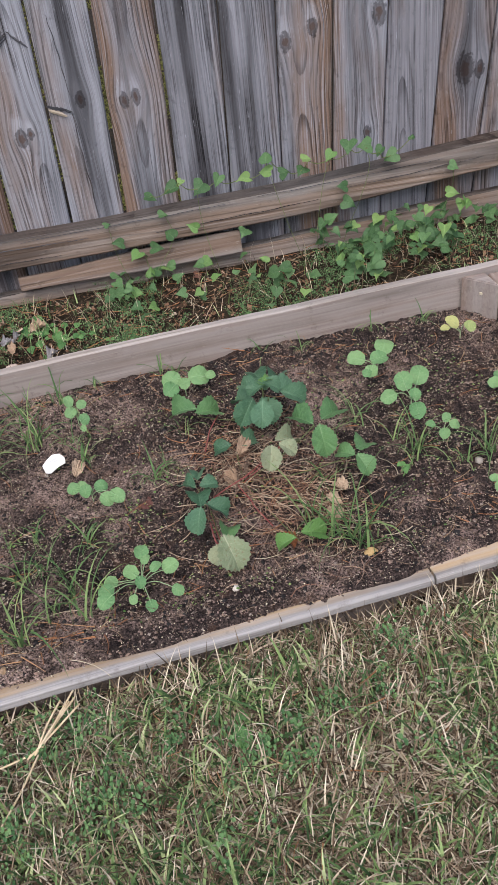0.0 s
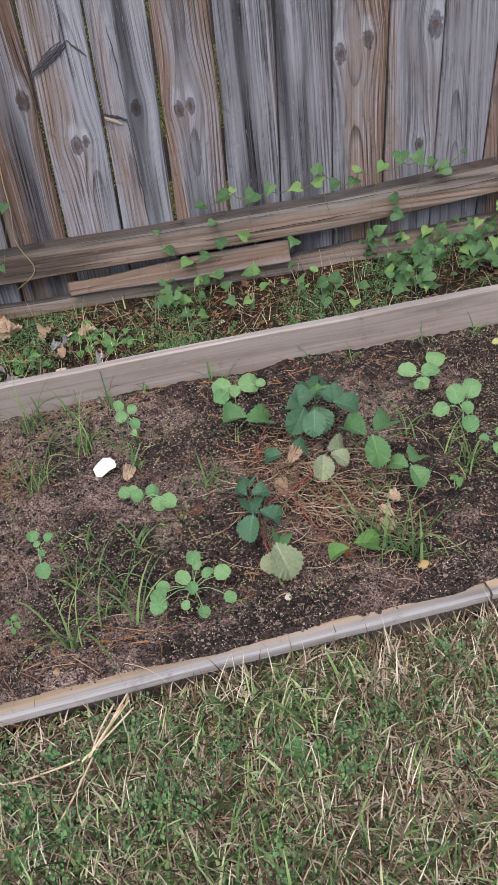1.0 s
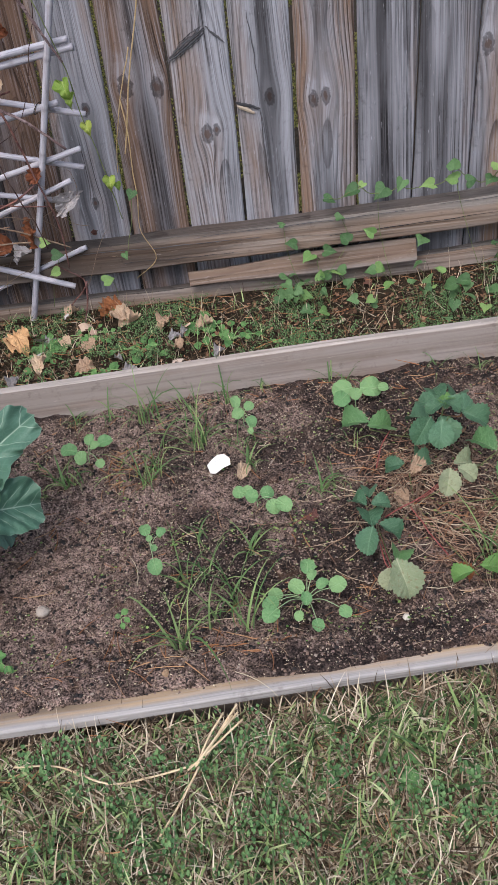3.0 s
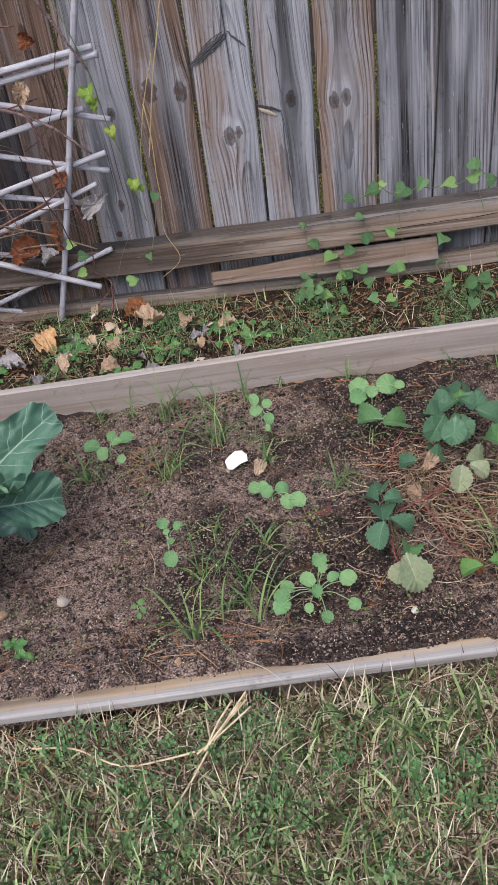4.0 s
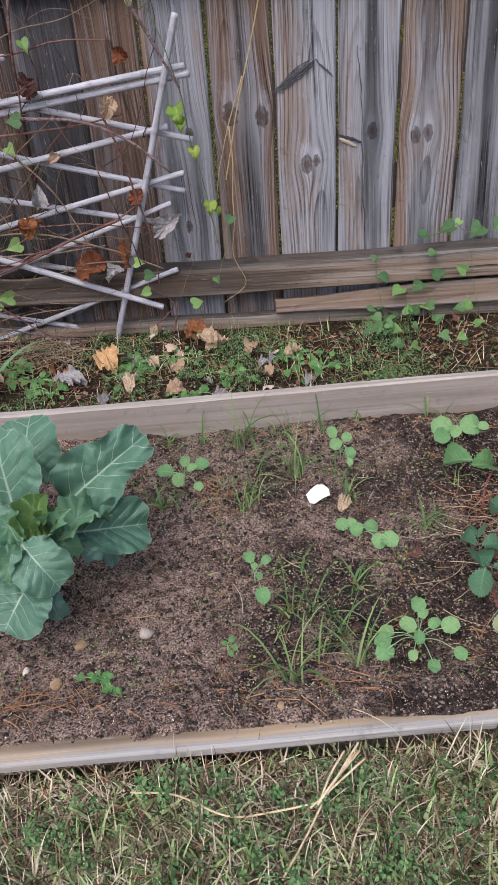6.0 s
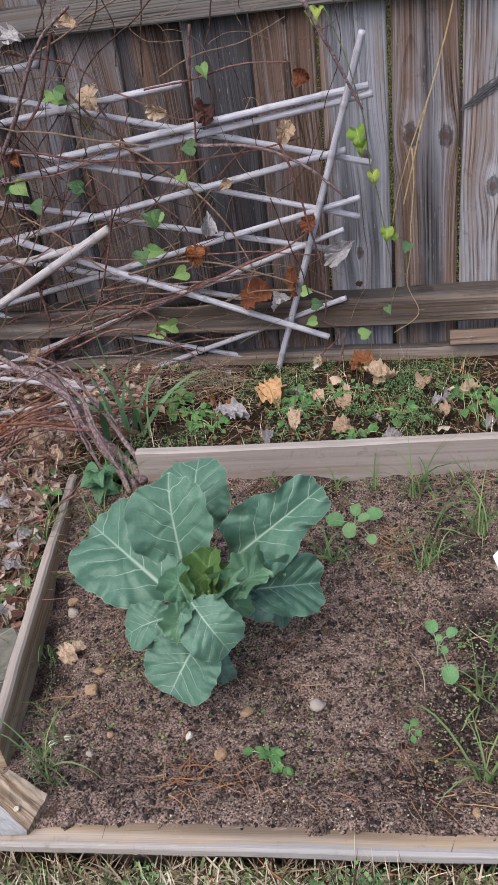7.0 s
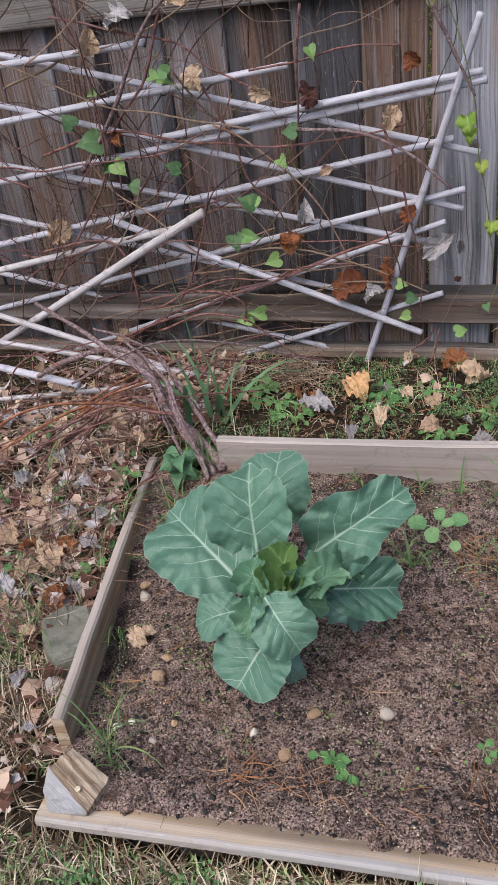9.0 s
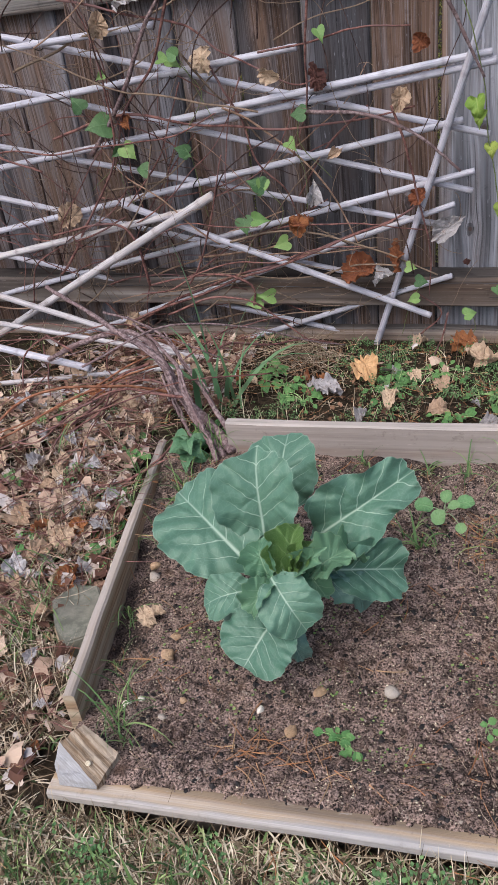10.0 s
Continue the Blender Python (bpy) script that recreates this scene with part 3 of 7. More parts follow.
# how brown each picket has weathered, and how dark by wear and trellis shade, by its left edge
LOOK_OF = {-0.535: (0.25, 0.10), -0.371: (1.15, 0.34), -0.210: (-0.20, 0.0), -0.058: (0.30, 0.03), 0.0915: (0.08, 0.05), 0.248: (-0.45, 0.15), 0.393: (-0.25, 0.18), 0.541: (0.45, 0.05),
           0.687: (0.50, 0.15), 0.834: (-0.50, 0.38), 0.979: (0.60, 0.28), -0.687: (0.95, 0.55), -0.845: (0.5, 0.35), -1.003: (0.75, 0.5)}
pr = random.Random(21)
for k in range(len(EDGES) - 1):
    left, right = EDGES[k], EDGES[k + 1]
    gap = 0.009 if right[0] in (0.0915, 0.248, -0.371, -0.210) else 0.005
    w = right[0] - left[0] - gap
    v, f = plank(1.75, w, 0.016, 100 + k, 0.0, 0.03, 0.0, 40, 3)
    x0 = 0.5 * (left[0] + right[0])
    bent = []
    for along, over, out in v:
        z = 0.12 + along
        half = 0.5 * (edge_x(right, z) - edge_x(left, z) - gap)
        bent.append((along, over * half / (w / 2) - (0.5 * (edge_x(left, z) + edge_x(right, z)) - x0), out))
    me = mesh_from("picket", bent, f, PICKET, smooth=False)
    ob = child("picket", me, fence, board_pose((x0, 2.19 + pr.uniform(-0.002, 0.003), 0.12), (x0, 2.19 + pr.uniform(-0.002, 0.003), 1.87), (0, -1, 0)))
    # the picket's across axis looks to -x
    mine = [(kz - 0.12, x0 - kx, size) for kx, kz, size in KNOTS if edge_x(left, kz) < kx < edge_x(right, kz)]
    mine += [(pr.uniform(0.9, 1.6), pr.uniform(-0.05, 0.05), 0.011), (pr.uniform(1.0, 1.6), pr.uniform(-0.05, 0.05), 0.009)]
    ob["knot_a"], ob["knot_b"] = mine[0], mine[1]
    # left of -0.5 the shade of trellis and vines is put into the colour
    ob["tone"], ob["age_shade"] = LOOK_OF.get(left[0], (pr.uniform(0.1, 0.9), pr.uniform(0.35, 0.75)) if left[0] < -0.5 else (pr.uniform(0.0, 0.6), 0.15))


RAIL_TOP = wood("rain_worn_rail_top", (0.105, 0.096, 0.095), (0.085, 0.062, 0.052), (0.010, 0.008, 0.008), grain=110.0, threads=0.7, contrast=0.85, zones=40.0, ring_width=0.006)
# darker copy of the rail wood, the middle rail's shade put into its colour
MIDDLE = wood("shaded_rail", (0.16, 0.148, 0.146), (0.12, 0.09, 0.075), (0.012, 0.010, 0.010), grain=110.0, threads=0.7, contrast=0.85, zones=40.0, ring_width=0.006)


def rail(name, points, width, thick, seed, tone, y, mat=None):
    """One long rail through points of x and z, sagging a little from one to the next."""
    x0, x1 = points[0][0], points[-1][0]
    v, f = plank(x1 - x0, width, thick, seed, 0.0, 0.0, 0.004, 150)
    line = spline([(px, 0, pz) for px, pz in points], 12)
    lx, lz = [p.x for p in line], [p.z for p in line]
    v = [(a, c + float(np.interp(a + x0, lx, lz)), d) for a, c, d in v]
    me = mesh_from(name, v, f, mat or RAIL, smooth=False)
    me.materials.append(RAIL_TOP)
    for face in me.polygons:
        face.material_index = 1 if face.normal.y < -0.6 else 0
    ob = child(name, me, fence, board_pose((x0, y, 0), (x1, y, 0), (0, -1, 0)))
    ob["tone"], ob["age_shade"] = tone, 0.0


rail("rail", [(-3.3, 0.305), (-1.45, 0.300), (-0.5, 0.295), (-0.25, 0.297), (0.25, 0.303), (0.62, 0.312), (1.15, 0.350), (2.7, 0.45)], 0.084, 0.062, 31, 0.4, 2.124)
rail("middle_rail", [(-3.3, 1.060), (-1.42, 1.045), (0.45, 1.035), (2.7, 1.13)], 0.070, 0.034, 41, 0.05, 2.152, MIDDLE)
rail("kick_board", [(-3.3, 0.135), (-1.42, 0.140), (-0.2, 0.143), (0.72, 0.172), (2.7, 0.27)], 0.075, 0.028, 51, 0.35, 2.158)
board("post", (-1.40, 2.150, 0.0), (-1.34, 2.150, 1.9), 0.089, 0.04, (0, -1, 0), PICKET, 61, fence, tone=0.55, nx=30)["age_shade"] = 0.55
loose = board("loose_board", (-0.232, 2.128, 0.211), (0.392, 2.128, 0.222), 0.062, 0.026, (0, -1, 0.25), RAIL, 71, None, wear=0.01, tone=0.55)
for vtx in loose.data.vertices:
    vtx.co.y *= 0.68 + 0.32 * smooth01(vtx.co.x / 0.42)
loose["age_shade"] = 0.3
tagged(loose, "short split offcut of rail leaning under the fence rail", "board")


def scar(name, p, q, width, mat, label, seed):
    """A long lens-shaped mark lying on a picket, its grain along it."""
    p, q = Vector(p), Vector(q)
    size = (q - p).length
    verts, faces = [], []
    n = 22
    for i in range(n + 1):
        t = i / n
        w = width * (math.sin(math.pi * min(1.0, t * 0.9 + 0.04)) ** 0.5) * (1 + 0.35 * noise.noise((t * 9, seed, 1.0)))
        off = 0.004 * noise.noise((t * 5, seed, 4.0))
        x = size * t
        verts += [(x, off - w, 0), (x + 0.002, off - w * 0.5, 0.0012), (x, off + w * 0.5, 0.0012), (x - 0.002, off + w * (1 + 0.4 * noise.noise((t * 14, seed, 7.0))), 0)]
        if i:
            b = 4 * (i - 1)
            faces += [(b + k, b + k + 1, b + k + 5, b + k + 4) for k in range(3)]
    ob = child(name, mesh_from(name, verts, faces, mat), fence, board_pose(p, q, (0, -1, 0)), label)
    ob["tone"], ob["age_shade"] = 0.2, 0.0


SCAR = wood("dark_knot_wood", (0.095, 0.098, 0.115), (0.075, 0.062, 0.060), (0.010, 0.009, 0.010), grain=330.0, threads=0.8, contrast=0.85, zones=160.0)
for k, (cut0, cut1, half) in enumerate([(0.10, 0.80, 0.0012), (0.02, 0.95, 0.0023), (0.0, 1.0, 0.0020), (0.08, 1.0, 0.0026), (0.22, 0.97, 0.0015), (0.40, 0.85, 0.0010)]):
    side_step = V(-0.0038, 0, 0.0063) * (k - 2.5) * 0.62
    a, b = V(-0.209, 2.186, 0.75) + side_step, V(-0.106, 2.186, 0.812) + side_step
    scar("branch_scar", a.lerp(b, cut0), a.lerp(b, cut1), half, SCAR, "dark slanting branch scar", 3.0 + k)
scar("branch_scar", (-0.104, 2.186, 0.815), (-0.062, 2.186, 0.776), 0.0024, SCAR, "dark slanting branch scar", 5.0)
scar("split", (-0.052, 2.1855, 0.638), (0.008, 2.1855, 0.617), 0.0040, SCAR, "dark split across a picket", 8.0)
TORN = wood("torn_wood", (0.42, 0.36, 0.30), (0.38, 0.28, 0.19), (0.10, 0.07, 0.05), grain=330.0, threads=0.4, contrast=0.5, zones=120.0)
scar("torn_wood", (-0.048, 2.1852, 0.628), (-0.006, 2.1852, 0.609), 0.0048, TORN, "pale torn wood under the split", 12.0)
scar("crack", (0.007, 2.1855, 0.614), (0.017, 2.1855, 0.344), 0.0016, SCAR, "long dark crack down a picket", 17.0)
scar("crack", (-0.002, 2.1855, 0.84), (0.012, 2.1855, 0.655), 0.0012, SCAR, "long dark crack down a picket", 19.0)
scar("crack", (0.462, 2.1855, 0.36), (0.478, 2.1855, 0.60), 0.0014, SCAR, "long dark crack down a picket", 23.0)

for x0, z0, x1, z1, half in [(-0.52, 0.312, -0.02, 0.306, 0.0016), (-0.20, 0.323, 0.36, 0.333, 0.0014), (0.16, 0.286, 0.62, 0.300, 0.0017), (0.45, 0.335, 0.98, 0.352, 0.0015),
                             (-0.40, 0.275, -0.10, 0.272, 0.0012), (0.70, 0.318, 1.10, 0.340, 0.0016), (-1.05, 0.305, -0.60, 0.300, 0.0016), (-1.5, 0.31, -1.1, 0.303, 0.0014)]:
    scar("crack", (x0, 2.1205, z0 + 0.004), (x1, 2.1205, z1 + 0.004), half * 0.6, SCAR, "long dark crack along the rail", 31.0 + x0)

# ---- leaves ----
OUTLINES = {
    "round": [(0.0, 0.03), (0.03, 0.20), (0.2, 0.40), (0.48, 0.49), (0.76, 0.42), (0.94, 0.22)],
    "ovate": [(0.0, 0.02), (0.08, 0.15), (0.25, 0.34), (0.45, 0.42), (0.7, 0.30), (0.9, 0.12)],
    "heart": [(0.0, 0.02), (-0.07, 0.10), (-0.13, 0.24), (-0.07, 0.40), (0.12, 0.49), (0.36, 0.42), (0.62, 0.24), (0.85, 0.08)],
    "leaflet": [(0.0, 0.03), (0.10, 0.20), (0.30, 0.38), (0.55, 0.49), (0.80, 0.42), (0.95, 0.22)],
    "collard": [(0.0, 0.03), (0.03, 0.14), (0.10, 0.31), (0.24, 0.43), (0.46, 0.49), (0.68, 0.50), (0.86, 0.45), (0.965, 0.30)],
    "bent": [(0.0, 0.03), (0.05, 0.16), (0.14, 0.36), (0.28, 0.49), (0.44, 0.50), (0.58, 0.42), (0.70, 0.32), (0.83, 0.34), (0.94, 0.28), (0.99, 0.14)],
    "broad": [(0.0, 0.03), (0.04, 0.18), (0.14, 0.38), (0.32, 0.48), (0.55, 0.51), (0.76, 0.50), (0.91, 0.42), (0.985, 0.24)],
    "blade": [(0.0, 0.30), (0.15, 0.5), (0.35, 0.46), (0.6, 0.34), (0.85, 0.14)],
}


def leaf_mesh(name, mat, kind, rings=5, arch=0.15, cup=0.1, ruffle=0.05, teeth=0.0, nteeth=9, curl=0.0, twist=0.0, seed=0, fold=0.0, steps=3, quilt=0.0, lobes=0.0, rim=0.0, pleat=0.0, side=6.5):
    """A unit leaf: 1 long on x, 1 wide on y, its upper side up z, with a wavy or toothed edge."""
    ph = random.Random(seed).uniform(0, 50)
    half = [(x, y) for x, y in OUTLINES[kind]] + [(1.0, 0.0)]
    edge = [(p.x, max(0.0, p.y)) for p in spline([(x, y, 0) for x, y in half], steps)]
    ring = edge + [(x, -y) for x, y in edge[-2::-1]]
    n = len(ring)
    cx = 0.55 if kind != "heart" else 0.33
    verts, uv, faces = [], [], []
    for k in range(rings + 1):
        rho = (k / rings) ** 0.85
        for i, (ex, ey) in enumerate(ring):
            jag = 1.0
            if teeth:
                jag += teeth * (abs((i / n * nteeth * 2) % 1.0 - 0.5) * 2 - 0.6) * rho ** 6
            if ruffle:
                jag += (0.04 * noise.noise((ex * 3.5, ey * 3.5 + ph, 0.7)) + lobes * noise.noise((ex * 9, ey * 9 + ph, 3.7))) * rho ** 4
            x, y = cx + (ex - cx) * rho * jag, ey * rho * jag
            wave = math.sin(i / n * 6.283 * 5 + ph) * 0.55 + noise.noise((ex * 5, ey * 5, ph)) + 0.35 * math.sin(i / n * 6.283 * 11 + ph * 2)
            z = arch * (math.sin(math.pi * min(1, max(0, x))) - 0.4 * x * x) - curl * max(0, x - 0.55) ** 2 * 3
            z += cup * 4 * y * y + fold * abs(y) + ruffle * wave * rho ** 3 + twist * y * x * 0.6
            z += 0.015 * noise.noise((x * 7, y * 7 + ph, 2.0)) + quilt * abs(noise.noise((x * 9, y * 11, ph)))
            if pleat:
                z += pleat * abs(math.sin(math.pi * (side * (x - abs(y) * 0.75) - 0.5))) * min(1.0, abs(y) * 6) * (1 - 0.8 * rho ** 5) - pleat * max(0.0, 1 - abs(y) * 9)
            if rim:
                z += rim * rho ** 5 * (noise.noise((ex * 8, ey * 8 + ph, 5.1)) * 1.4 + 0.6 * math.sin(i / n * 6.283 * 9 + ph))
            verts.append((x, y * (1 - 0.3 * fold), z))
            uv.append((x, 0.5 + y))
    for k in range(rings):
        for i in range(n):
            a, b = k * n + i, k * n + (i + 1) % n
            if k == 0:
                faces.append((a, a + n, b + n))
            else:
                faces.append((a, a + n, b + n, b))
    me = mesh_from(name, verts, faces, mat, uv)
    me.attributes.new("margin", "FLOAT", "POINT").data.foreach_set("value", [float(k == rings) for k in range(rings + 1) for _ in range(n)])
    return me


def leaf_pose(base, tip, width, up=(0, 0, 1), roll=0.0):
    b, t = Vector(base), Vector(tip)
    x = t - b
    n = Vector(up) - x * (Vector(up).dot(x) / x.length_squared)
    if n.length < 1e-4:
        n = Vector((0, -1, 0.2)) - x * (Vector((0, -1, 0.2)).dot(x) / x.length_squared)
    n.normalize()
    if roll:
        n = Matrix.Rotation(roll, 3, x) @ n
    y = n.cross(x).normalized()
    m = Matrix((x, y * width, n * x.length)).transposed().to_4x4()
    m.translation = b
    return m


COLLARD = leafy("collard_leaf", (0.068, 0.155, 0.112), (0.104, 0.208, 0.152), (0.40, 0.52, 0.44), 0.015, 5.5, 0.70, 0.45, net_amount=0.10, margin=0.25)
COLLARD_NEW = leafy("young_collard_leaf", (0.075, 0.172, 0.104), (0.115, 0.228, 0.138), (0.30, 0.42, 0.28), 0.016, 5.0, 0.5, 0.5, net_amount=0.08, margin=0.5)
COLLARD_HEART = leafy("collard_heart_leaf", (0.085, 0.165, 0.048), (0.14, 0.24, 0.075), (0.30, 0.40, 0.20), 0.015, 4.0, 0.5, 0.45, margin=0.4)
SEEDLEAF = leafy("seedling_leaf", (0.115, 0.255, 0.105), (0.20, 0.345, 0.150), (0.30, 0.46, 0.24), 0.013, 5.0, 0.6, 0.5, net_amount=0.2)
SEEDPALE = leafy("yellowing_leaf", (0.24, 0.34, 0.12), (0.46, 0.46, 0.19), (0.45, 0.48, 0.25), 0.015, 5.0, 0.4, 0.5, spots=(0.55, 0.52, 0.24))
STRAWBERRY = leafy("strawberry_leaf", (0.048, 0.118, 0.066), (0.098, 0.200, 0.120), (0.18, 0.31, 0.20), 0.012, 6.5, 0.7, 0.4)
STRAWBERRY_MID = leafy("mid_strawberry_leaf", (0.07, 0.165, 0.065), (0.115, 0.235, 0.095), (0.24, 0.38, 0.20), 0.012, 6.5, 0.7, 0.4)
STRAWBERRY_LIGHT = leafy("light_strawberry_leaf", (0.08, 0.19, 0.05), (0.13, 0.26, 0.075), (0.22, 0.35, 0.14), 0.012, 6.5, 0.65, 0.45)
STRAWBERRY_PALE = leafy("strawberry_leaf_underside", (0.20, 0.25, 0.15), (0.30, 0.34, 0.22), (0.40, 0.42, 0.30), 0.016, 6.5, 0.7, 0.7, spots=(0.20, 0.17, 0.10))
HEART = leafy("bindweed_leaf", (0.046, 0.110, 0.042), (0.105, 0.205, 0.082), (0.17, 0.27, 0.14), 0.015, 4.0, 0.4, 0.45)
HEART_LIGHT = leafy("light_bindweed_leaf", (0.125, 0.245, 0.075), (0.22, 0.34, 0.115), (0.26, 0.38, 0.17), 0.015, 4.0, 0.4, 0.45)
HEART_YELLOW = leafy("yellow_bindweed_leaf", (0.17, 0.30, 0.055), (0.33, 0.40, 0.09), (0.40, 0.45, 0.18), 0.02, 4.0, 0.5, 0.5, spots=(0.12, 0.24, 0.05))
DEAD_TAN = leafy("dead_leaf_tan", (0.38, 0.265, 0.19), (0.56, 0.43, 0.32), (0.22, 0.13, 0.085), 0.02, 5.0, 0.6, 0.85, spots=(0.24, 0.14, 0.09))
DEAD_RED = leafy("dead_leaf_red_brown", (0.17, 0.055, 0.027), (0.33, 0.135, 0.055), (0.11, 0.04, 0.025), 0.02, 5.0, 0.6, 0.85, spots=(0.10, 0.04, 0.03))
DEAD_GREY = leafy("dead_leaf_grey", (0.29, 0.275, 0.29), (0.48, 0.46, 0.49), (0.16, 0.13, 0.12), 0.02, 5.0, 0.5, 0.9, spots=(0.14, 0.11, 0.10))
DEAD_DARK = leafy("dead_leaf_dark", (0.085, 0.036, 0.032), (0.17, 0.075, 0.065), (0.06, 0.03, 0.025), 0.02, 5.0, 0.5, 0.9, spots=(0.05, 0.03, 0.03))
STEM_GREEN = plain("green_stem", (0.20, 0.34, 0.13), (0.32, 0.44, 0.22), 60.0, 0.6, 0.2)
STEM_PALE = plain("pale_stem", (0.22, 0.33, 0.17), (0.32, 0.42, 0.26), 60.0, 0.5, 0.2)
RUNNER_RED = plain("red_runner", (0.20, 0.05, 0.05), (0.33, 0.12, 0.11), 90.0, 0.6, 0.2)
STEM_DARK = plain("bindweed_stem", (0.10, 0.13, 0.055), (0.17, 0.20, 0.09), 60.0, 0.6, 0.2)
VINE = plain("brown_vine", (0.085, 0.042, 0.042), (0.245, 0.125, 0.110), 60.0, 0.8, 0.4, (0.155, 0.09, 0.09))
STEM_STRAW = plain("straw_coloured_vine", (0.34, 0.25, 0.14), (0.47, 0.36, 0.21), 70.0, 0.75, 0.4)
STEM_TAN = plain("tan_vine", (0.22, 0.135, 0.10), (0.35, 0.235, 0.175), 70.0, 0.8, 0.5)
BARK = plain("grape_bark", (0.10, 0.068, 0.072), (0.29, 0.22, 0.23), 130.0, 0.9, 1.0, (0.17, 0.115, 0.12))
STEM_RED = plain("russet_vine", (0.16, 0.065, 0.04), (0.34, 0.16, 0.10), 60.0, 0.75, 0.3)
STEM_BLACK = plain("blackened_vine", (0.035, 0.022, 0.022), (0.10, 0.065, 0.06), 60.0, 0.85, 0.4)
TWINE = plain("dry_tendril", (0.065, 0.046, 0.040), (0.23, 0.17, 0.13), 90.0, 0.85, 0.3, island=0.8)

# ---- trellis of crossed canes, leaning in front of the fence ----
lr = random.Random(5)


def y_trellis(z, off=0.0):
    return 2.115 - 0.19 * (z - 0.337) - off


def cane(name, p, q, r, mat, parent, label=""):
    """A cane from p to q: slightly bowed, with ringed joints and a cut end."""
    p, q = Vector(p), Vector(q)
    size = (q - p).length
    n = max(8, int(size / 0.008))
    first, gap = lr.uniform(0.02, 0.11), lr.uniform(0.105, 0.15)
    side = lr.uniform(-0.008, 0.008)
    pts, rad, marks = [], [], []
    for i in range(n + 1):
        d = size * i / n
        pts.append((d, 0.0, side * math.sin(math.pi * i / n) + 0.0025 * noise.noise((d * 4, p.x, p.z))))
        k = abs(d - first - gap * round((d - first) / gap))
        mark = max(0.0, 1 - k / 0.007)
        rad.append(r * (1.0 + 0.20 * mark - 0.10 * i / n + 0.03 * noise.noise((d * 25, p.z, 2.0))))
        marks += [mark if (k > 0.002) else 0.4] * 9
    v, f = tube(pts, rad, 9)
    me = mesh_from(name, v, f, mat)
    layer = me.attributes.new("node_mark", "FLOAT", "POINT")
    layer.data.foreach_set("value", marks)
    return child(name, me, parent, board_pose(p, q, (0, -1, 0.3)), label)


trellis = thing("cane_trellis", (-1.0, 2.1, 0.12), "leaning trellis of crossed bleached grey-white canes tied together", "trellis")
CANES = [(-1.62, 0.945, -1.112, 0.965, 0.0085), (-1.62, 0.815, -0.800, 0.891, 0.0085), (-1.142, 0.757, -0.401, 0.846, 0.0085),
         (-1.66, 0.670, -0.393, 0.829, 0.0085), (-1.75, 0.489, -0.459, 0.715, 0.0085), (-1.84, 0.280, -0.435, 0.602, 0.0080),
         (-1.60, 0.140, -0.479, 0.526, 0.0075), (-1.20, 0.090, -0.488, 0.339, 0.0075)]
CANES = [(x0 - 0.4, z0 - 0.4 * (z1 - z0) / (x1 - x0), x1, z1, r) if x0 < -1.55 else (x0, z0, x1, z1, r) for x0, z0, x1, z1, r in CANES]
for x0, z0, x1, z1, r in CANES:
    cane("cane", (x0, y_trellis(z0), z0), (x1, y_trellis(z1), z1), r, CANE, trellis)
CROSS = [(-1.50, 0.975, -0.406, 0.677, 0.0080), (-1.52, 0.856, -0.441, 0.550, 0.0078), (-1.60, 0.716, -0.520, 0.471, 0.0078),
         (-1.62, 0.565, -0.494, 0.279, 0.0080), (-1.70, 0.394, -0.598, 0.115, 0.0075), (-1.75, 0.158, -1.306, 0.130, 0.0075)]
CROSS = [(x0 - 0.45, z0 - 0.45 * (z1 - z0) / (x1 - x0), x1, z1, r) for x0, z0, x1, z1, r in CROSS]
for x0, z0, x1, z1, r in CROSS:
    cane("cane", (x0, y_trellis(z0, -0.017), z0), (x1, y_trellis(z1, -0.017), z1), r, CANE, trellis)
cane("upright_cane", (-0.689, y_trellis(0.133, 0.018), 0.133), (-0.405, y_trellis(0.953, 0.018), 0.953), 0.0085, CANE, trellis)
cane("diagonal_cane", (-1.302, y_trellis(0.568, 0.035), 0.568), (-0.538, y_trellis(0.24, 0.035), 0.24), 0.0088, CANE, trellis)
tie_pts = []
for x0, z0, x1, z1, r in CANES:
    for a0, c0, a1, c1, _ in CROSS:
        d = (x1 - x0) * (c1 - c0) - (z1 - z0) * (a1 - a0)
        t = ((a0 - x0) * (c1 - c0) - (c0 - z0) * (a1 - a0)) / d
        s = ((a0 - x0) * (z1 - z0) - (c0 - z0) * (x1 - x0)) / d
        if 0.02 < t < 0.98 and 0.02 < s < 0.98:
            tie_pts.append((x0 + (x1 - x0) * t, z0 + (z1 - z0) * t))
WIRE = plain("dark_wire", (0.02, 0.018, 0.018), (0.05, 0.045, 0.04), 90.0, 0.6, 0.2)
for x, z in tie_pts[::2]:
    pts = []
    y = y_trellis(z, -0.008)
    n = 15
    tilt = lr.choice((-0.7, 0.7))
    for i in range(n):
        a = 2 * math.pi * i / (n - 1) * 1.9
        pts.append((x + 0.013 * math.cos(a) * 0.35 + tilt * 0.010 * math.sin(a), y + 0.019 * math.cos(a), z + 0.013 * math.sin(a)))
    v, f = tube(pts, 0.0011, 4)
    child("tie", mesh_from("tie", v, f, WIRE), trellis)

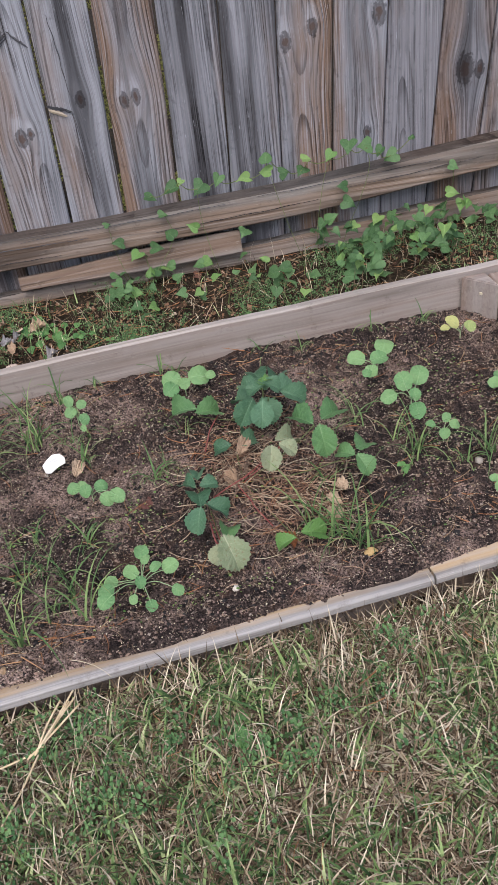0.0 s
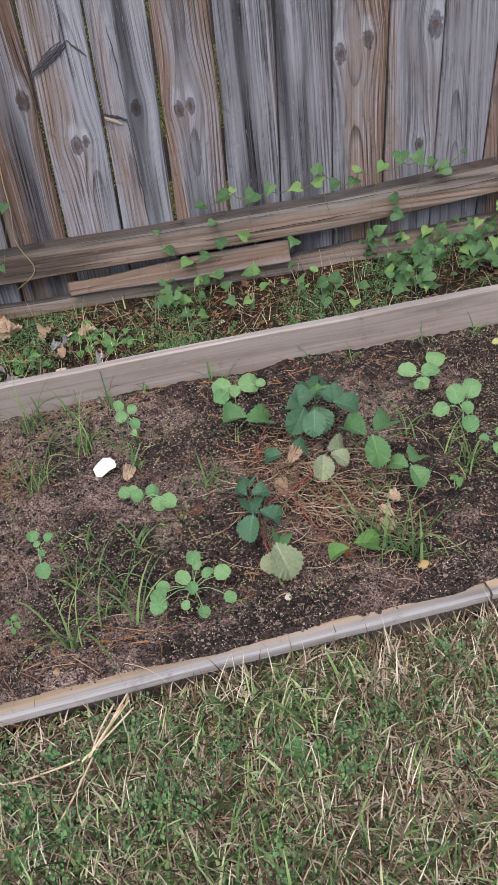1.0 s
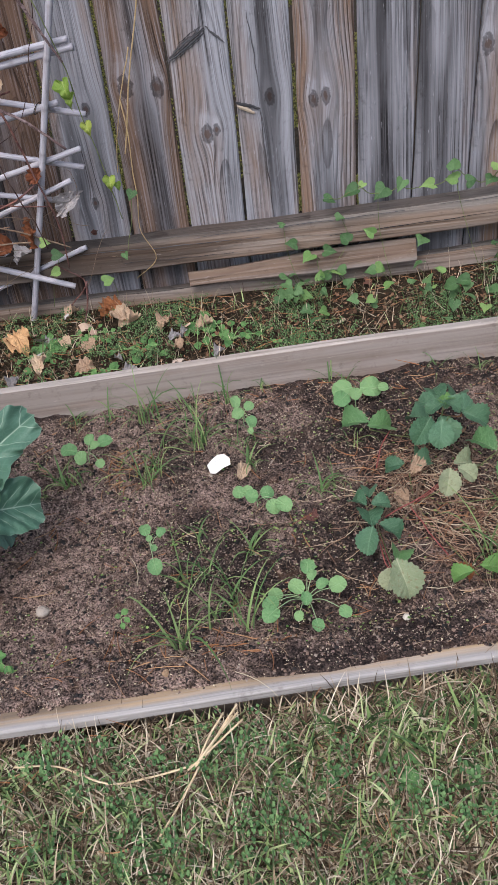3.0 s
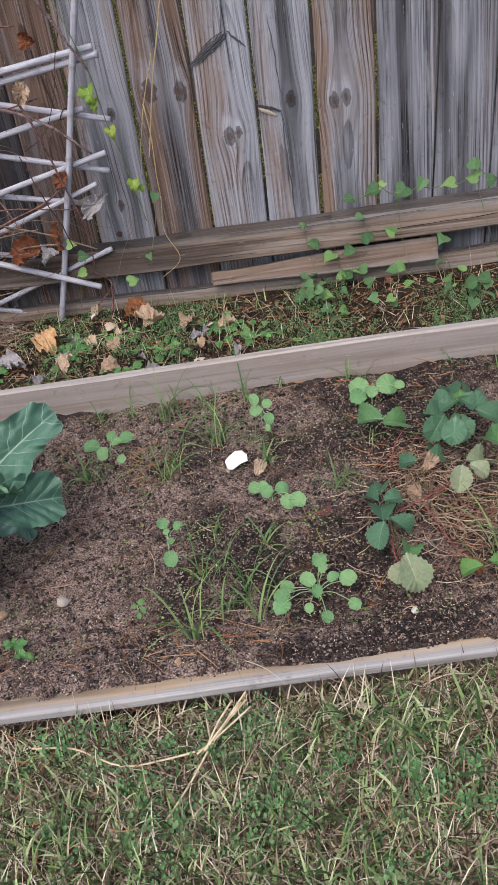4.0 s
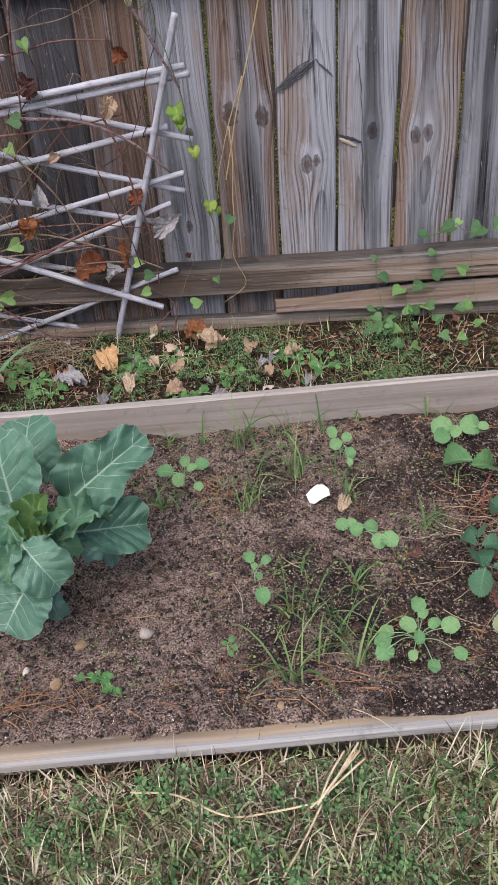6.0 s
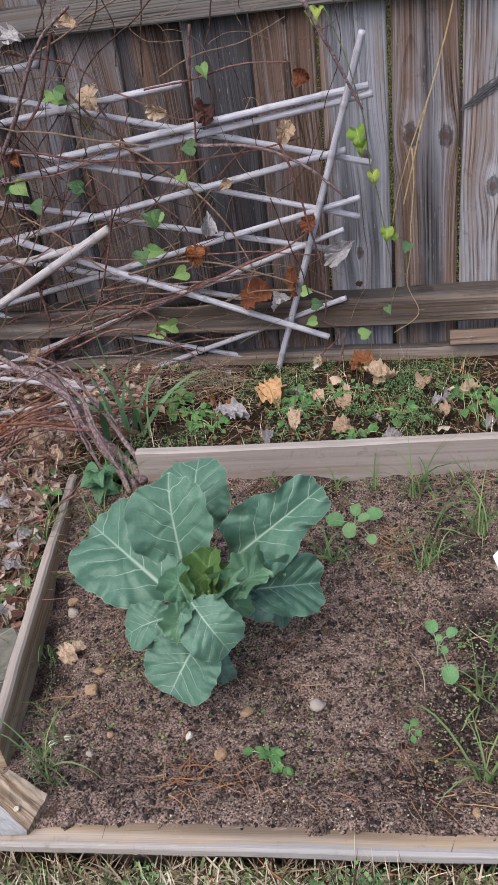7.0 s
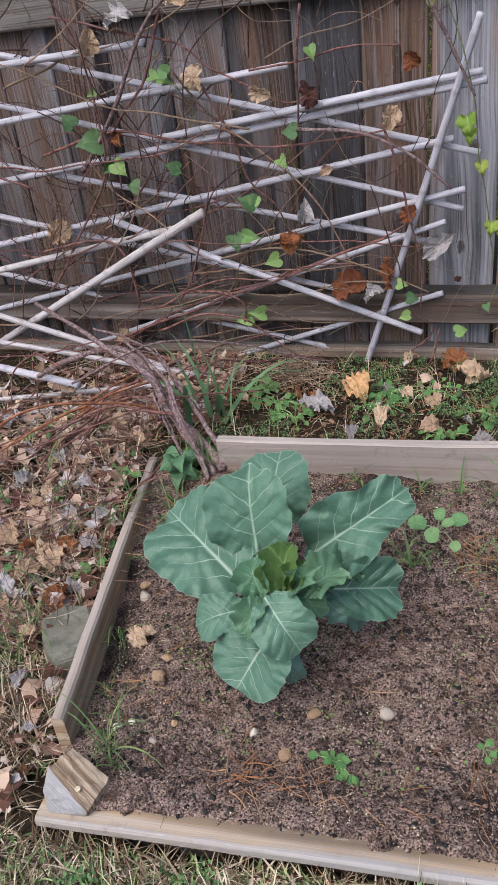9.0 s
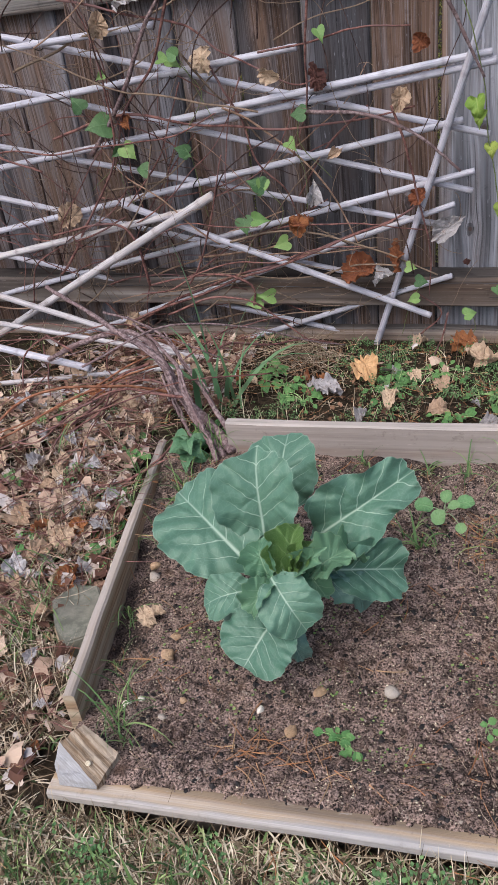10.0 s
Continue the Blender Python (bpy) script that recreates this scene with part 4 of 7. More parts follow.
# loose canes piled against it
for p, q, r, mat in [((-1.046, 2.02, 0.585), (-1.95, 2.07, 0.115), 0.0115, CANE_OLD), ((-1.95, 2.05, 0.39), (-1.10, 2.03, 0.55), 0.0095, CANE_OLD),
                     ((-1.9, 1.93, 0.24), (-1.364, 1.798, 0.22), 0.0105, CANE), ((-1.9, 1.74, 0.16), (-1.13, 1.90, 0.18), 0.007, CANE_OLD),
                     ((-1.9, 1.91, 0.32), (-1.10, 1.97, 0.165), 0.0072, CANE_OLD), ((-1.9, 1.66, 0.15), (-1.19, 1.83, 0.16), 0.0065, CANE_OLD),
                     ((-1.95, 2.0, 0.40), (-1.17, 2.0, 0.16), 0.009, CANE_OLD)]:
    holder = thing("loose_cane", q, "loose weathered cane fallen against the vine pile", "cane", "loose canes")
    cane("stalk", p, q, r, mat, holder)

# ---- grape vine: stout twisted base and long brown stems ----
vine = thing("dormant_vine", (-0.95, 1.65, 0.14), "dormant brown woody vine sprawling over the trellis", "vine")
STEMS, TRUNKS, RUNNER = [], [], []
RAIL_LEAVES, LOW_LEAVES, TRELLIS_LEAVES, YELLOW_LEAVES, DEAD_ON_TRELLIS, DEAD_ON_GROUND = [], [], [], [], [], []
RUNNER += [[(0.197, 1.366, 0.162), (0.166, 1.321, 0.157), (0.147, 1.265, 0.152)]]
RUNNER += [[(0.3, 1.243, 0.15), (0.259, 1.212, 0.147), (0.217, 1.175, 0.144), (0.169, 1.149, 0.142), (0.14, 1.134, 0.141)]]
RUNNER += [[(0.192, 1.162, 0.133), (0.205, 1.118, 0.13), (0.214, 1.084, 0.128), (0.233, 1.032, 0.126)]]
RUNNER += [[(0.126, 1.081, 0.128), (0.132, 1.034, 0.126), (0.141, 1.013, 0.125)]]
RAIL_LEAVES += [(0.164, 2.1, 0.392, 0.041), (0.215, 2.1, 0.405, 0.053), (0.244, 2.1, 0.419, 0.028), (0.292, 2.1, 0.396, 0.053), (0.344, 2.1, 0.407, 0.044), (0.412, 2.1, 0.401, 0.047), (0.479, 2.1, 0.45, 0.047), (0.472, 2.1, 0.411, 0.048), (0.528, 2.1, 0.401, 0.038), (0.592, 2.1, 0.424, 0.042), (0.572, 2.1, 0.397, 0.042), (0.651, 2.1, 0.422, 0.042), (0.705, 2.1, 0.437, 0.055), (0.749, 2.1, 0.436, 0.049), (0.791, 2.1, 0.411, 0.039), (0.82, 2.1, 0.394, 0.049), (0.682, 2.1, 0.337, 0.039), (0.883, 2.1, 0.438, 0.023), (0.053, 2.1, 0.29, 0.041), (0.037, 2.1, 0.344, 0.025), (0.093, 2.1, 0.242, 0.048), (0.189, 2.1, 0.342, 0.035)]
RAIL_LEAVES += [(0.195, 2.1, 0.289, 0.048), (0.259, 2.1, 0.298, 0.041), (0.158, 2.1, 0.255, 0.045), (0.399, 2.1, 0.256, 0.045), (1.007, 2.1, 0.337, 0.038), (1.007, 2.1, 0.263, 0.048), (0.704, 2.1, 0.286, 0.049), (0.654, 2.1, 0.255, 0.046), (0.62, 2.1, 0.236, 0.043)]
LOW_LEAVES += [(0.136, 2.149, 0.19, 0.056), (0.181, 2.192, 0.19, 0.044), (0.177, 2.088, 0.19, 0.045), (0.202, 2.036, 0.19, 0.041), (0.128, 2.24, 0.19, 0.041), (0.035, 2.093, 0.19, 0.048), (0.06, 2.004, 0.19, 0.04), (0.022, 2.002, 0.19, 0.04), (0.081, 1.976, 0.19, 0.04), (0.109, 1.875, 0.19, 0.038), (0.067, 1.893, 0.19, 0.036), (0.084, 1.835, 0.19, 0.035), (0.189, 1.928, 0.19, 0.036), (0.257, 2.091, 0.19, 0.042), (0.29, 2.097, 0.19, 0.042), (0.297, 1.992, 0.19, 0.037), (0.387, 2.093, 0.19, 0.045), (0.397, 1.985, 0.19, 0.04), (0.434, 2.049, 0.19, 0.038), (0.369, 1.921, 0.19, 0.036), (0.423, 1.823, 0.19, 0.038), (0.396, 1.766, 0.19, 0.031)]
LOW_LEAVES += [(0.479, 1.87, 0.19, 0.039), (0.49, 1.793, 0.19, 0.035)]
TRELLIS_LEAVES += [(-0.805, 2.004, 0.762, 0.038), (-0.734, 1.976, 0.913, 0.031), (-1.066, 1.976, 0.91, 0.036), (-1.083, 1.979, 0.897, 0.033), (-1.063, 1.98, 0.888, 0.033), (-1.331, 1.992, 0.825, 0.041), (-1.297, 2.003, 0.769, 0.059), (-1.23, 2.016, 0.7, 0.044), (-1.267, 2.016, 0.702, 0.032), (-1.097, 2.016, 0.701, 0.037), (-1.086, 2.018, 0.688, 0.028), (-1.213, 2.024, 0.659, 0.035), (-0.916, 2.036, 0.597, 0.037), (-0.894, 2.063, 0.451, 0.041), (-0.977, 2.054, 0.5, 0.044), (-0.932, 2.051, 0.517, 0.043), (-0.999, 2.096, 0.282, 0.046), (-0.96, 2.092, 0.302, 0.046), (-1.189, 2.122, 0.145, 0.029), (-0.576, 2.076, 0.383, 0.029), (-0.553, 2.084, 0.344, 0.032), (-0.578, 2.093, 0.293, 0.032)]
TRELLIS_LEAVES += [(-0.439, 2.101, 0.254, 0.035), (-0.38, 2.089, 0.317, 0.023), (-0.333, 2.057, 0.482, 0.028), (-1.251, 1.983, 0.876, 0.023), (-0.826, 2.017, 0.693, 0.033), (-0.932, 2.033, 0.609, 0.048)]
YELLOW_LEAVES += [(-0.429, 1.997, 0.745, 0.059), (-0.418, 2.002, 0.723, 0.044), (-0.402, 2.015, 0.655, 0.04), (-0.376, 2.041, 0.518, 0.046), (-0.486, 1.952, 0.985, 0.052), (-0.361, 2.043, 0.508, 0.027)]
DEAD_ON_TRELLIS += [(-0.758, 1.991, 0.832, 0.060), (-0.616, 2.072, 0.404, 0.082), (-0.712, 2.08, 0.363, 0.09), (-0.536, 1.981, 0.885, 0.038), (-0.558, 2.043, 0.557, 0.049), (-0.842, 2.053, 0.503, 0.063), (-1.247, 2.131, 0.094, 0.08), (-0.49, 2.059, 0.476, 0.089), (-1.141, 1.957, 1.013, 0.085), (-1.233, 1.962, 0.982, 0.056), (-1.003, 1.953, 1.032, 0.059), (-0.999, 1.981, 0.886, 0.06), (-0.586, 2.002, 0.772, 0.052), (-0.737, 2.023, 0.664, 0.038), (-1.47, 2.046, 0.541, 0.07), (-0.802, 2.04, 0.575, 0.061), (-1.229, 2.002, 0.771, 0.052), (-0.45, 2.075, 0.389, 0.023), (-0.858, 1.988, 0.846, 0.048), (-1.384, 2.111, 0.203, 0.057), (-0.65, 2.084, 0.341, 0.058), (-0.854, 2.056, 0.488, 0.057)]
DEAD_ON_GROUND += [(-0.671, 1.93, 0.16, 0.076), (-0.741, 1.822, 0.16, 0.065), (-0.457, 2.102, 0.16, 0.081), (-0.394, 1.993, 0.16, 0.066), (-0.294, 1.967, 0.16, 0.056), (-0.481, 1.77, 0.16, 0.052), (-0.639, 1.711, 0.16, 0.046), (-1.096, 1.878, 0.16, 0.059), (-0.368, 1.728, 0.16, 0.05), (-0.905, 1.095, 0.066, 0.046)]
STEMS += [([(-1.43, 2.116, 0.173), (-1.184, 2.093, 0.296), (-0.924, 2.076, 0.387), (-0.679, 2.058, 0.478), (-0.565, 2.046, 0.541)], 0.004)]
STEMS += [([(-1.37, 2.088, 0.219), (-1.035, 2.064, 0.343), (-0.763, 2.044, 0.447), (-0.618, 2.032, 0.509)], 0.004)]
STEMS += [([(-0.599, 2.003, 0.767), (-0.577, 2.025, 0.652), (-0.559, 2.049, 0.529), (-0.536, 2.071, 0.41), (-0.542, 2.092, 0.298)], 0.003)]
STEMS += [([(-0.513, 1.925, 1.02), (-0.479, 1.939, 0.948), (-0.444, 1.953, 0.873), (-0.412, 1.966, 0.805)], 0.0045)]
STEMS += [([(-1.322, 1.962, 1.035), (-1.135, 1.972, 0.984), (-1.025, 1.978, 0.951), (-0.961, 1.989, 0.894), (-0.82, 2.003, 0.823), (-0.754, 2.0, 0.836)], 0.003)]
STEMS += [([(-1.341, 2.006, 0.698), (-1.248, 1.989, 0.788), (-1.144, 1.962, 0.929), (-1.062, 1.945, 1.023), (-0.998, 1.936, 1.069)], 0.006)]
STEMS += [([(-1.444, 2.018, 0.741), (-1.23, 2.01, 0.783), (-1.054, 2.018, 0.742), (-0.808, 2.021, 0.729), (-0.552, 2.016, 0.755)], 0.004)]
STEMS += [([(-0.788, 2.003, 0.767), (-0.65, 2.006, 0.752), (-0.543, 2.018, 0.689), (-0.46, 2.034, 0.607)], 0.005)]
STEMS += [([(-0.714, 2.165, 0.021), (-0.594, 2.141, 0.148), (-0.515, 2.124, 0.238), (-0.584, 2.111, 0.306)], 0.003)]
STEMS += [([(-1.544, 2.058, 0.372), (-1.395, 2.027, 0.537), (-1.275, 1.997, 0.697), (-1.244, 1.964, 0.867), (-1.251, 1.946, 0.963)], 0.0035)]
STEMS += [([(-1.276, 2.055, 0.337), (-1.283, 2.029, 0.473), (-1.346, 2.02, 0.523), (-1.522, 2.025, 0.497)], 0.004)]
STEMS += [([(-0.994, 2.069, 0.264), (-0.987, 2.056, 0.334), (-1.089, 2.049, 0.369), (-1.276, 2.055, 0.337)], 0.004)]
STEMS += [([(-1.166, 2.066, 0.331), (-1.117, 2.053, 0.399), (-1.047, 2.024, 0.555), (-1.002, 2.0, 0.681)], 0.003)]
STEMS += [([(-0.317, 2.045, 0.705), (-0.318, 2.082, 0.509), (-0.335, 2.107, 0.378), (-0.306, 2.125, 0.282), (-0.374, 2.135, 0.232)], 0.0017)]
STEMS += [([(-0.275, 2.055, 0.813), (-0.317, 2.074, 0.711), (-0.346, 2.091, 0.624), (-0.363, 2.108, 0.53)], 0.0017)]
STEMS += [([(-0.752, 1.969, 1.001), (-0.778, 1.991, 0.884), (-0.788, 2.011, 0.778), (-0.834, 2.033, 0.664)], 0.003)]
STEMS += [([(-0.491, 2.026, 0.281), (-0.508, 2.042, 0.197), (-0.551, 2.066, 0.07)], 0.003)]
STEMS += [([(-1.053, 1.955, 1.021), (-1.116, 1.978, 0.902), (-1.22, 1.998, 0.797), (-1.301, 2.026, 0.649)], 0.0035)]
STEMS += [([(-0.658, 2.054, 0.761), (-0.777, 2.075, 0.65), (-0.849, 2.094, 0.554)], 0.003)]
TRUNKS += [([(-0.903, 1.553, 0.16), (-0.976, 1.621, 0.187), (-1.047, 1.655, 0.239), (-1.095, 1.713, 0.28), (-1.212, 1.794, 0.32), (-1.36, 1.802, 0.3), (-1.477, 1.807, 0.24)], 0.012)]
TRUNKS += [([(-0.922, 1.545, 0.149), (-1.017, 1.641, 0.188), (-1.058, 1.658, 0.259), (-1.086, 1.684, 0.31), (-1.211, 1.737, 0.34), (-1.312, 1.788, 0.39), (-1.418, 1.81, 0.44)], 0.009)]
TRUNKS += [([(-0.929, 1.527, 0.147), (-0.975, 1.573, 0.202), (-1.029, 1.635, 0.258), (-1.068, 1.704, 0.3), (-1.21, 1.8, 0.34)], 0.007)]
TRUNKS += [([(-0.893, 1.563, 0.161), (-0.964, 1.628, 0.227), (-1.051, 1.733, 0.27), (-1.159, 1.811, 0.32), (-1.291, 1.821, 0.36)], 0.006)]
TRUNKS += [([(-1.05, 1.679, 0.24), (-1.188, 1.722, 0.22), (-1.288, 1.603, 0.185), (-1.323, 1.494, 0.162)], 0.004)]
TRUNKS += [([(-1.018, 1.633, 0.238), (-1.165, 1.649, 0.239), (-1.297, 1.657, 0.199), (-1.375, 1.598, 0.185)], 0.004)]
TRUNKS += [([(-1.091, 1.713, 0.28), (-1.068, 1.662, 0.219), (-1.037, 1.632, 0.178), (-0.987, 1.572, 0.142)], 0.006)]
TRUNKS += [([(-1.289, 1.415, 0.127), (-1.194, 1.396, 0.133), (-1.088, 1.397, 0.133), (-1.018, 1.375, 0.119)], 0.003)]
TRUNKS += [([(-1.161, 1.749, 0.26), (-1.253, 1.733, 0.22), (-1.232, 1.614, 0.196), (-1.304, 1.566, 0.162)], 0.004)]
TRUNKS += [([(-1.23, 1.298, 0.103), (-1.129, 1.312, 0.116), (-1.084, 1.431, 0.16), (-1.014, 1.491, 0.181)], 0.003)]


def wiggled(points, amount, steps=7):
    out = []
    for p in spline(points, steps):
        out.append(p + V(*(amount * (noise.noise(p * 6 + V(k * 7, 3, 1)) + 0.10 * noise.noise(p * 34 + V(k * 5, 8, 2))) for k in range(3))))
    return out


for pts, r in TRUNKS:
    line = wiggled(pts, 0.020, 12)
    n = len(line)
    v, f = tube(line, [r * (0.9 - 0.4 * i / n + 0.22 * noise.noise(line[i] * 30)) for i in range(n)], 10)
    child("trunk" if r > 0.0055 else "stem", mesh_from("trunk", v, f, BARK if r > 0.0055 else VINE), vine)
    if r > 0.0055:
        for _ in range(5):
            i0 = lr.randint(0, n // 3)
            off = V(lr.uniform(-1, 1), lr.uniform(-1, 1), lr.uniform(-1, 1)) * 0.009
            strand = [p + off * lr.uniform(0.7, 1.3) for p in line[i0:i0 + lr.randint(n // 3, n // 2):3]]
            if len(strand) > 2:
                v, f = tube(wiggled(strand, 0.012, 4), lr.uniform(0.0015, 0.0036), 6)
                child("bark_strand", mesh_from("bark_strand", v, f, BARK), vine)
for pts, r in STEMS:
    line = wiggled(pts, 0.012)
    n = len(line)
    v, f = tube(line, [r * (1.0 - 0.45 * i / n + 0.15 * noise.noise(line[i] * 40)) for i in range(n)], 6)
    child("stem", mesh_from("stem", v, f, STEM_STRAW if pts[0][0] > -0.35 else (BARK if r > 0.0043 else VINE)), vine)
PALE_STEM = [(-0.197, 2.12, 1.124), (-0.227, 2.12, 0.964), (-0.246, 2.12, 0.892), (-0.276, 2.12, 0.796), (-0.307, 2.12, 0.695), (-0.326, 2.12, 0.62), (-0.338, 2.12, 0.567)]
line = wiggled([V(*p) for p in PALE_STEM], 0.006)
v, f = tube(line, 0.0019, 6)
child("stem", mesh_from("stem", v, f, STEM_STRAW), vine)
LITTER_STEMS = [[(-1.435, 1.513, 0.171), (-1.36, 1.52, 0.172), (-1.329, 1.648, 0.184), (-1.287, 1.782, 0.185), (-1.224, 1.873, 0.185)], [(-1.333, 1.338, 0.142), (-1.285, 1.359, 0.146), (-1.233, 1.27, 0.129), (-1.202, 1.214, 0.118), (-1.128, 1.135, 0.104), (-1.059, 1.112, 0.1), (-1.025, 1.109, 0.099)], [(-1.354, 1.399, 0.153), (-1.245, 1.394, 0.152), (-1.165, 1.391, 0.152), (-1.097, 1.421, 0.157), (-1.047, 1.496, 0.169), (-1.03, 1.579, 0.179)], [(-1.213, 1.273, 0.13), (-1.221, 1.373, 0.149), (-1.23, 1.469, 0.165), (-1.242, 1.589, 0.18), (-1.265, 1.784, 0.185)], [(-1.417, 2.004, 0.185), (-1.347, 1.864, 0.185), (-1.277, 1.762, 0.185)]]
LITTER_STEMS += [[(-1.302, 1.584, 0.179), (-1.26, 1.654, 0.184), (-1.224, 1.713, 0.185), (-1.167, 1.744, 0.185), (-1.096, 1.743, 0.185)], [(-1.63, 1.993, 0.185), (-1.513, 1.823, 0.185), (-1.441, 1.714, 0.185)], [(-1.507, 1.632, 0.183), (-1.508, 1.708, 0.185), (-1.512, 1.808, 0.185)], [(-1.301, 1.283, 0.132), (-1.227, 1.299, 0.135), (-1.135, 1.314, 0.137)], [(-1.354, 1.423, 0.157), (-1.292, 1.397, 0.153), (-1.224, 1.343, 0.143), (-1.155, 1.28, 0.131)], [(-1.033, 1.161, 0.108), (-1.092, 1.19, 0.114), (-1.17, 1.215, 0.118)]]
for pts in LITTER_STEMS:
    line = wiggled([V(*p) for p in pts], 0.012)
    n = len(line)
    r = lr.uniform(0.0018, 0.0032)
    v, f = tube(line, [r * (1.0 - 0.3 * i / n) for i in range(n)], 6)
    child("stem", mesh_from("stem", v, f, STEM_TAN if lr.random() < 0.4 else VINE), vine)
# long canes of the vine that arch out of its head and come down in the litter
for k in range(13):
    head = V(-1.16 + lr.gauss(0, 0.14), 1.76 + lr.gauss(0, 0.07), 0.27 + lr.gauss(0, 0.04))
    ex, ey = lr.uniform(-1.85, -1.40), lr.uniform(1.15, 2.05)
    if k % 4 == 0:
        ex, ey = lr.uniform(-0.9, -0.7), lr.uniform(1.98, 2.06)
    end = V(ex, ey, z_ground(ex, ey) + lr.uniform(0.01, 0.12))
    mid = head.lerp(end, lr.uniform(0.35, 0.6)) + V(lr.uniform(-0.08, 0.08), lr.uniform(-0.06, 0.06), lr.uniform(0.0, 0.13))
    line = wiggled([head, head.lerp(mid, 0.5) + V(lr.uniform(-0.03, 0.03), 0, 0) + V(0, 0, 0.02), mid, mid.lerp(end, 0.5) + V(lr.uniform(-0.02, 0.02), 0, 0.02), end], 0.014)
    n, r = len(line), lr.uniform(0.0014, 0.0036)
    v, f = tube(line, [r * (1 - 0.4 * i / n) for i in range(n)], 6)
    child("stem", mesh_from("stem", v, f, (VINE, STEM_RED, VINE, BARK, VINE)[k % 5]), vine)
# further stems that wander over the trellis and down into the pile
for k in range(74):
    x, z = lr.uniform(-1.65, -0.6), lr.uniform(0.2, 0.95)
    if k < 34:
        x, z = lr.uniform(-1.75, -0.95), lr.uniform(0.15, 0.5)
    a = lr.uniform(0, 6.28) if k % 2 else lr.gauss(0.35, 0.25)
    pts = []
    off = lr.uniform(-0.03, 0.06)
    for i in range(lr.randint(4, 7)):
        pts.append(V(x, y_trellis(z, off + lr.uniform(-0.01, 0.02)), z))
        x += 0.11 * math.cos(a)
        z = min(1.15, max(0.15, z + 0.085 * math.sin(a)))
        a += lr.uniform(-0.38, 0.38)
        if x > -0.5:
            break
    if len(pts) < 3:
        continue
    line = wiggled(pts, 0.012)
    n = len(line)
    r = lr.uniform(0.0012, 0.0034)
    v, f = tube(line, [r * (1 - 0.4 * i / n) for i in range(n)], 5)
    child("stem", mesh_from("stem", v, f, (VINE, VINE, TWINE, TWINE, STEM_TAN)[k % 5]), vine)
for k in range(80):
    x, z = lr.uniform(-1.85, -1.1) if k % 6 else lr.uniform(-1.1, -0.5), lr.uniform(0.2, 1.15)
    a, pts, off = (lr.uniform(0, 6.28) if k % 2 else 1.57 + lr.gauss(0, 0.4)), [], lr.uniform(-0.04, 0.07)
    for i in range(lr.randint(4, 9)):
        pts.append(V(x, y_trellis(z, off + lr.uniform(-0.012, 0.02)), z))
        x, z = x + 0.09 * math.cos(a), min(1.3, max(0.15, z + 0.09 * math.sin(a)))
        a += lr.uniform(-0.55, 0.55)
    line = wiggled(pts, 0.016)
    v, f = tube(line, lr.uniform(0.0007, 0.0018), 5)
    child("stem", mesh_from("stem", v, f, (STEM_BLACK, VINE, STEM_BLACK)[k % 3]), vine)
# thin dry tendrils, curled
lists = []
for k in range(210):
    x, z = lr.uniform(-1.65, -0.5) if k % 3 else lr.uniform(-1.65, -1.1), lr.uniform(0.16, 1.1)
    off = lr.uniform(-0.02, 0.06)
    p = V(x, y_trellis(z, off), z)
    d = V(lr.uniform(-1, 1), lr.uniform(-0.3, 0.3), lr.uniform(-1, 1)).normalized()
    pts = []
    spin = lr.uniform(-0.3, 0.3)
    for i in range(14):
        pts.append(p.copy())
        p += d * 0.012
        d = (Matrix.Rotation(spin * (0.4 + i * 0.07), 3, "Y") @ d + V(0, 0, -0.03)).normalized()
    lists.append(tube(wiggled(pts[::3] + [pts[-1]], 0.02, 4), 0.0007, 4))
v, f = join(lists)
child("tendril_tangle", mesh_from("tendril_tangle", v, f, TWINE), vine)["kind"] = "stuff"

# ---- bindweed: heart-shaped leaves on thin stems ----
heart_meshes = [leaf_mesh("heart", m, "heart", 4, 0.05, 0.06, 0.03, curl=0.1 + 0.15 * (k % 3), seed=40 + k, fold=(0.1, 0.4, -0.25)[k % 3], twist=(0.2, -0.3, 0.1)[k % 3], lobes=0.06) for k, m in enumerate((HEART, HEART, HEART, HEART_LIGHT, HEART_LIGHT))]
heart_yellow = leaf_mesh("heart", HEART_YELLOW, "heart", 6, 0.1, 0.2, 0.14, curl=0.8, twist=0.7, seed=47, fold=0.5, lobes=0.10)


def heart_leaf(plant, p, size, facing, light=0.2, loose=1.0):
    me = heart_meshes[lr.randint(3, 4)] if lr.random() < light else heart_meshes[lr.randint(0, 2)]
    n = (Vector(facing) + V(lr.uniform(-0.9, 0.9), lr.uniform(-0.6, 0.7), lr.uniform(-0.4, 0.7)) * loose).normalized()
    down = V(lr.uniform(-1.6, 1.6), lr.uniform(-1.2, 0.6), lr.uniform(-0.9, 0.5))
    down = (down - n * down.dot(n)).normalized()
    base = Vector(p) - down * size * 0.4
    return child("leaf", me, plant, leaf_pose(base, base + down * size * 0.8, size * 0.88, n))


def thin_stem(plant, pts, r=0.0012, mat=None):
    v, f = tube(wiggled(pts, 0.012, 5), r, 5)
    child("stem", mesh_from("stem", v, f, mat or STEM_DARK), plant)


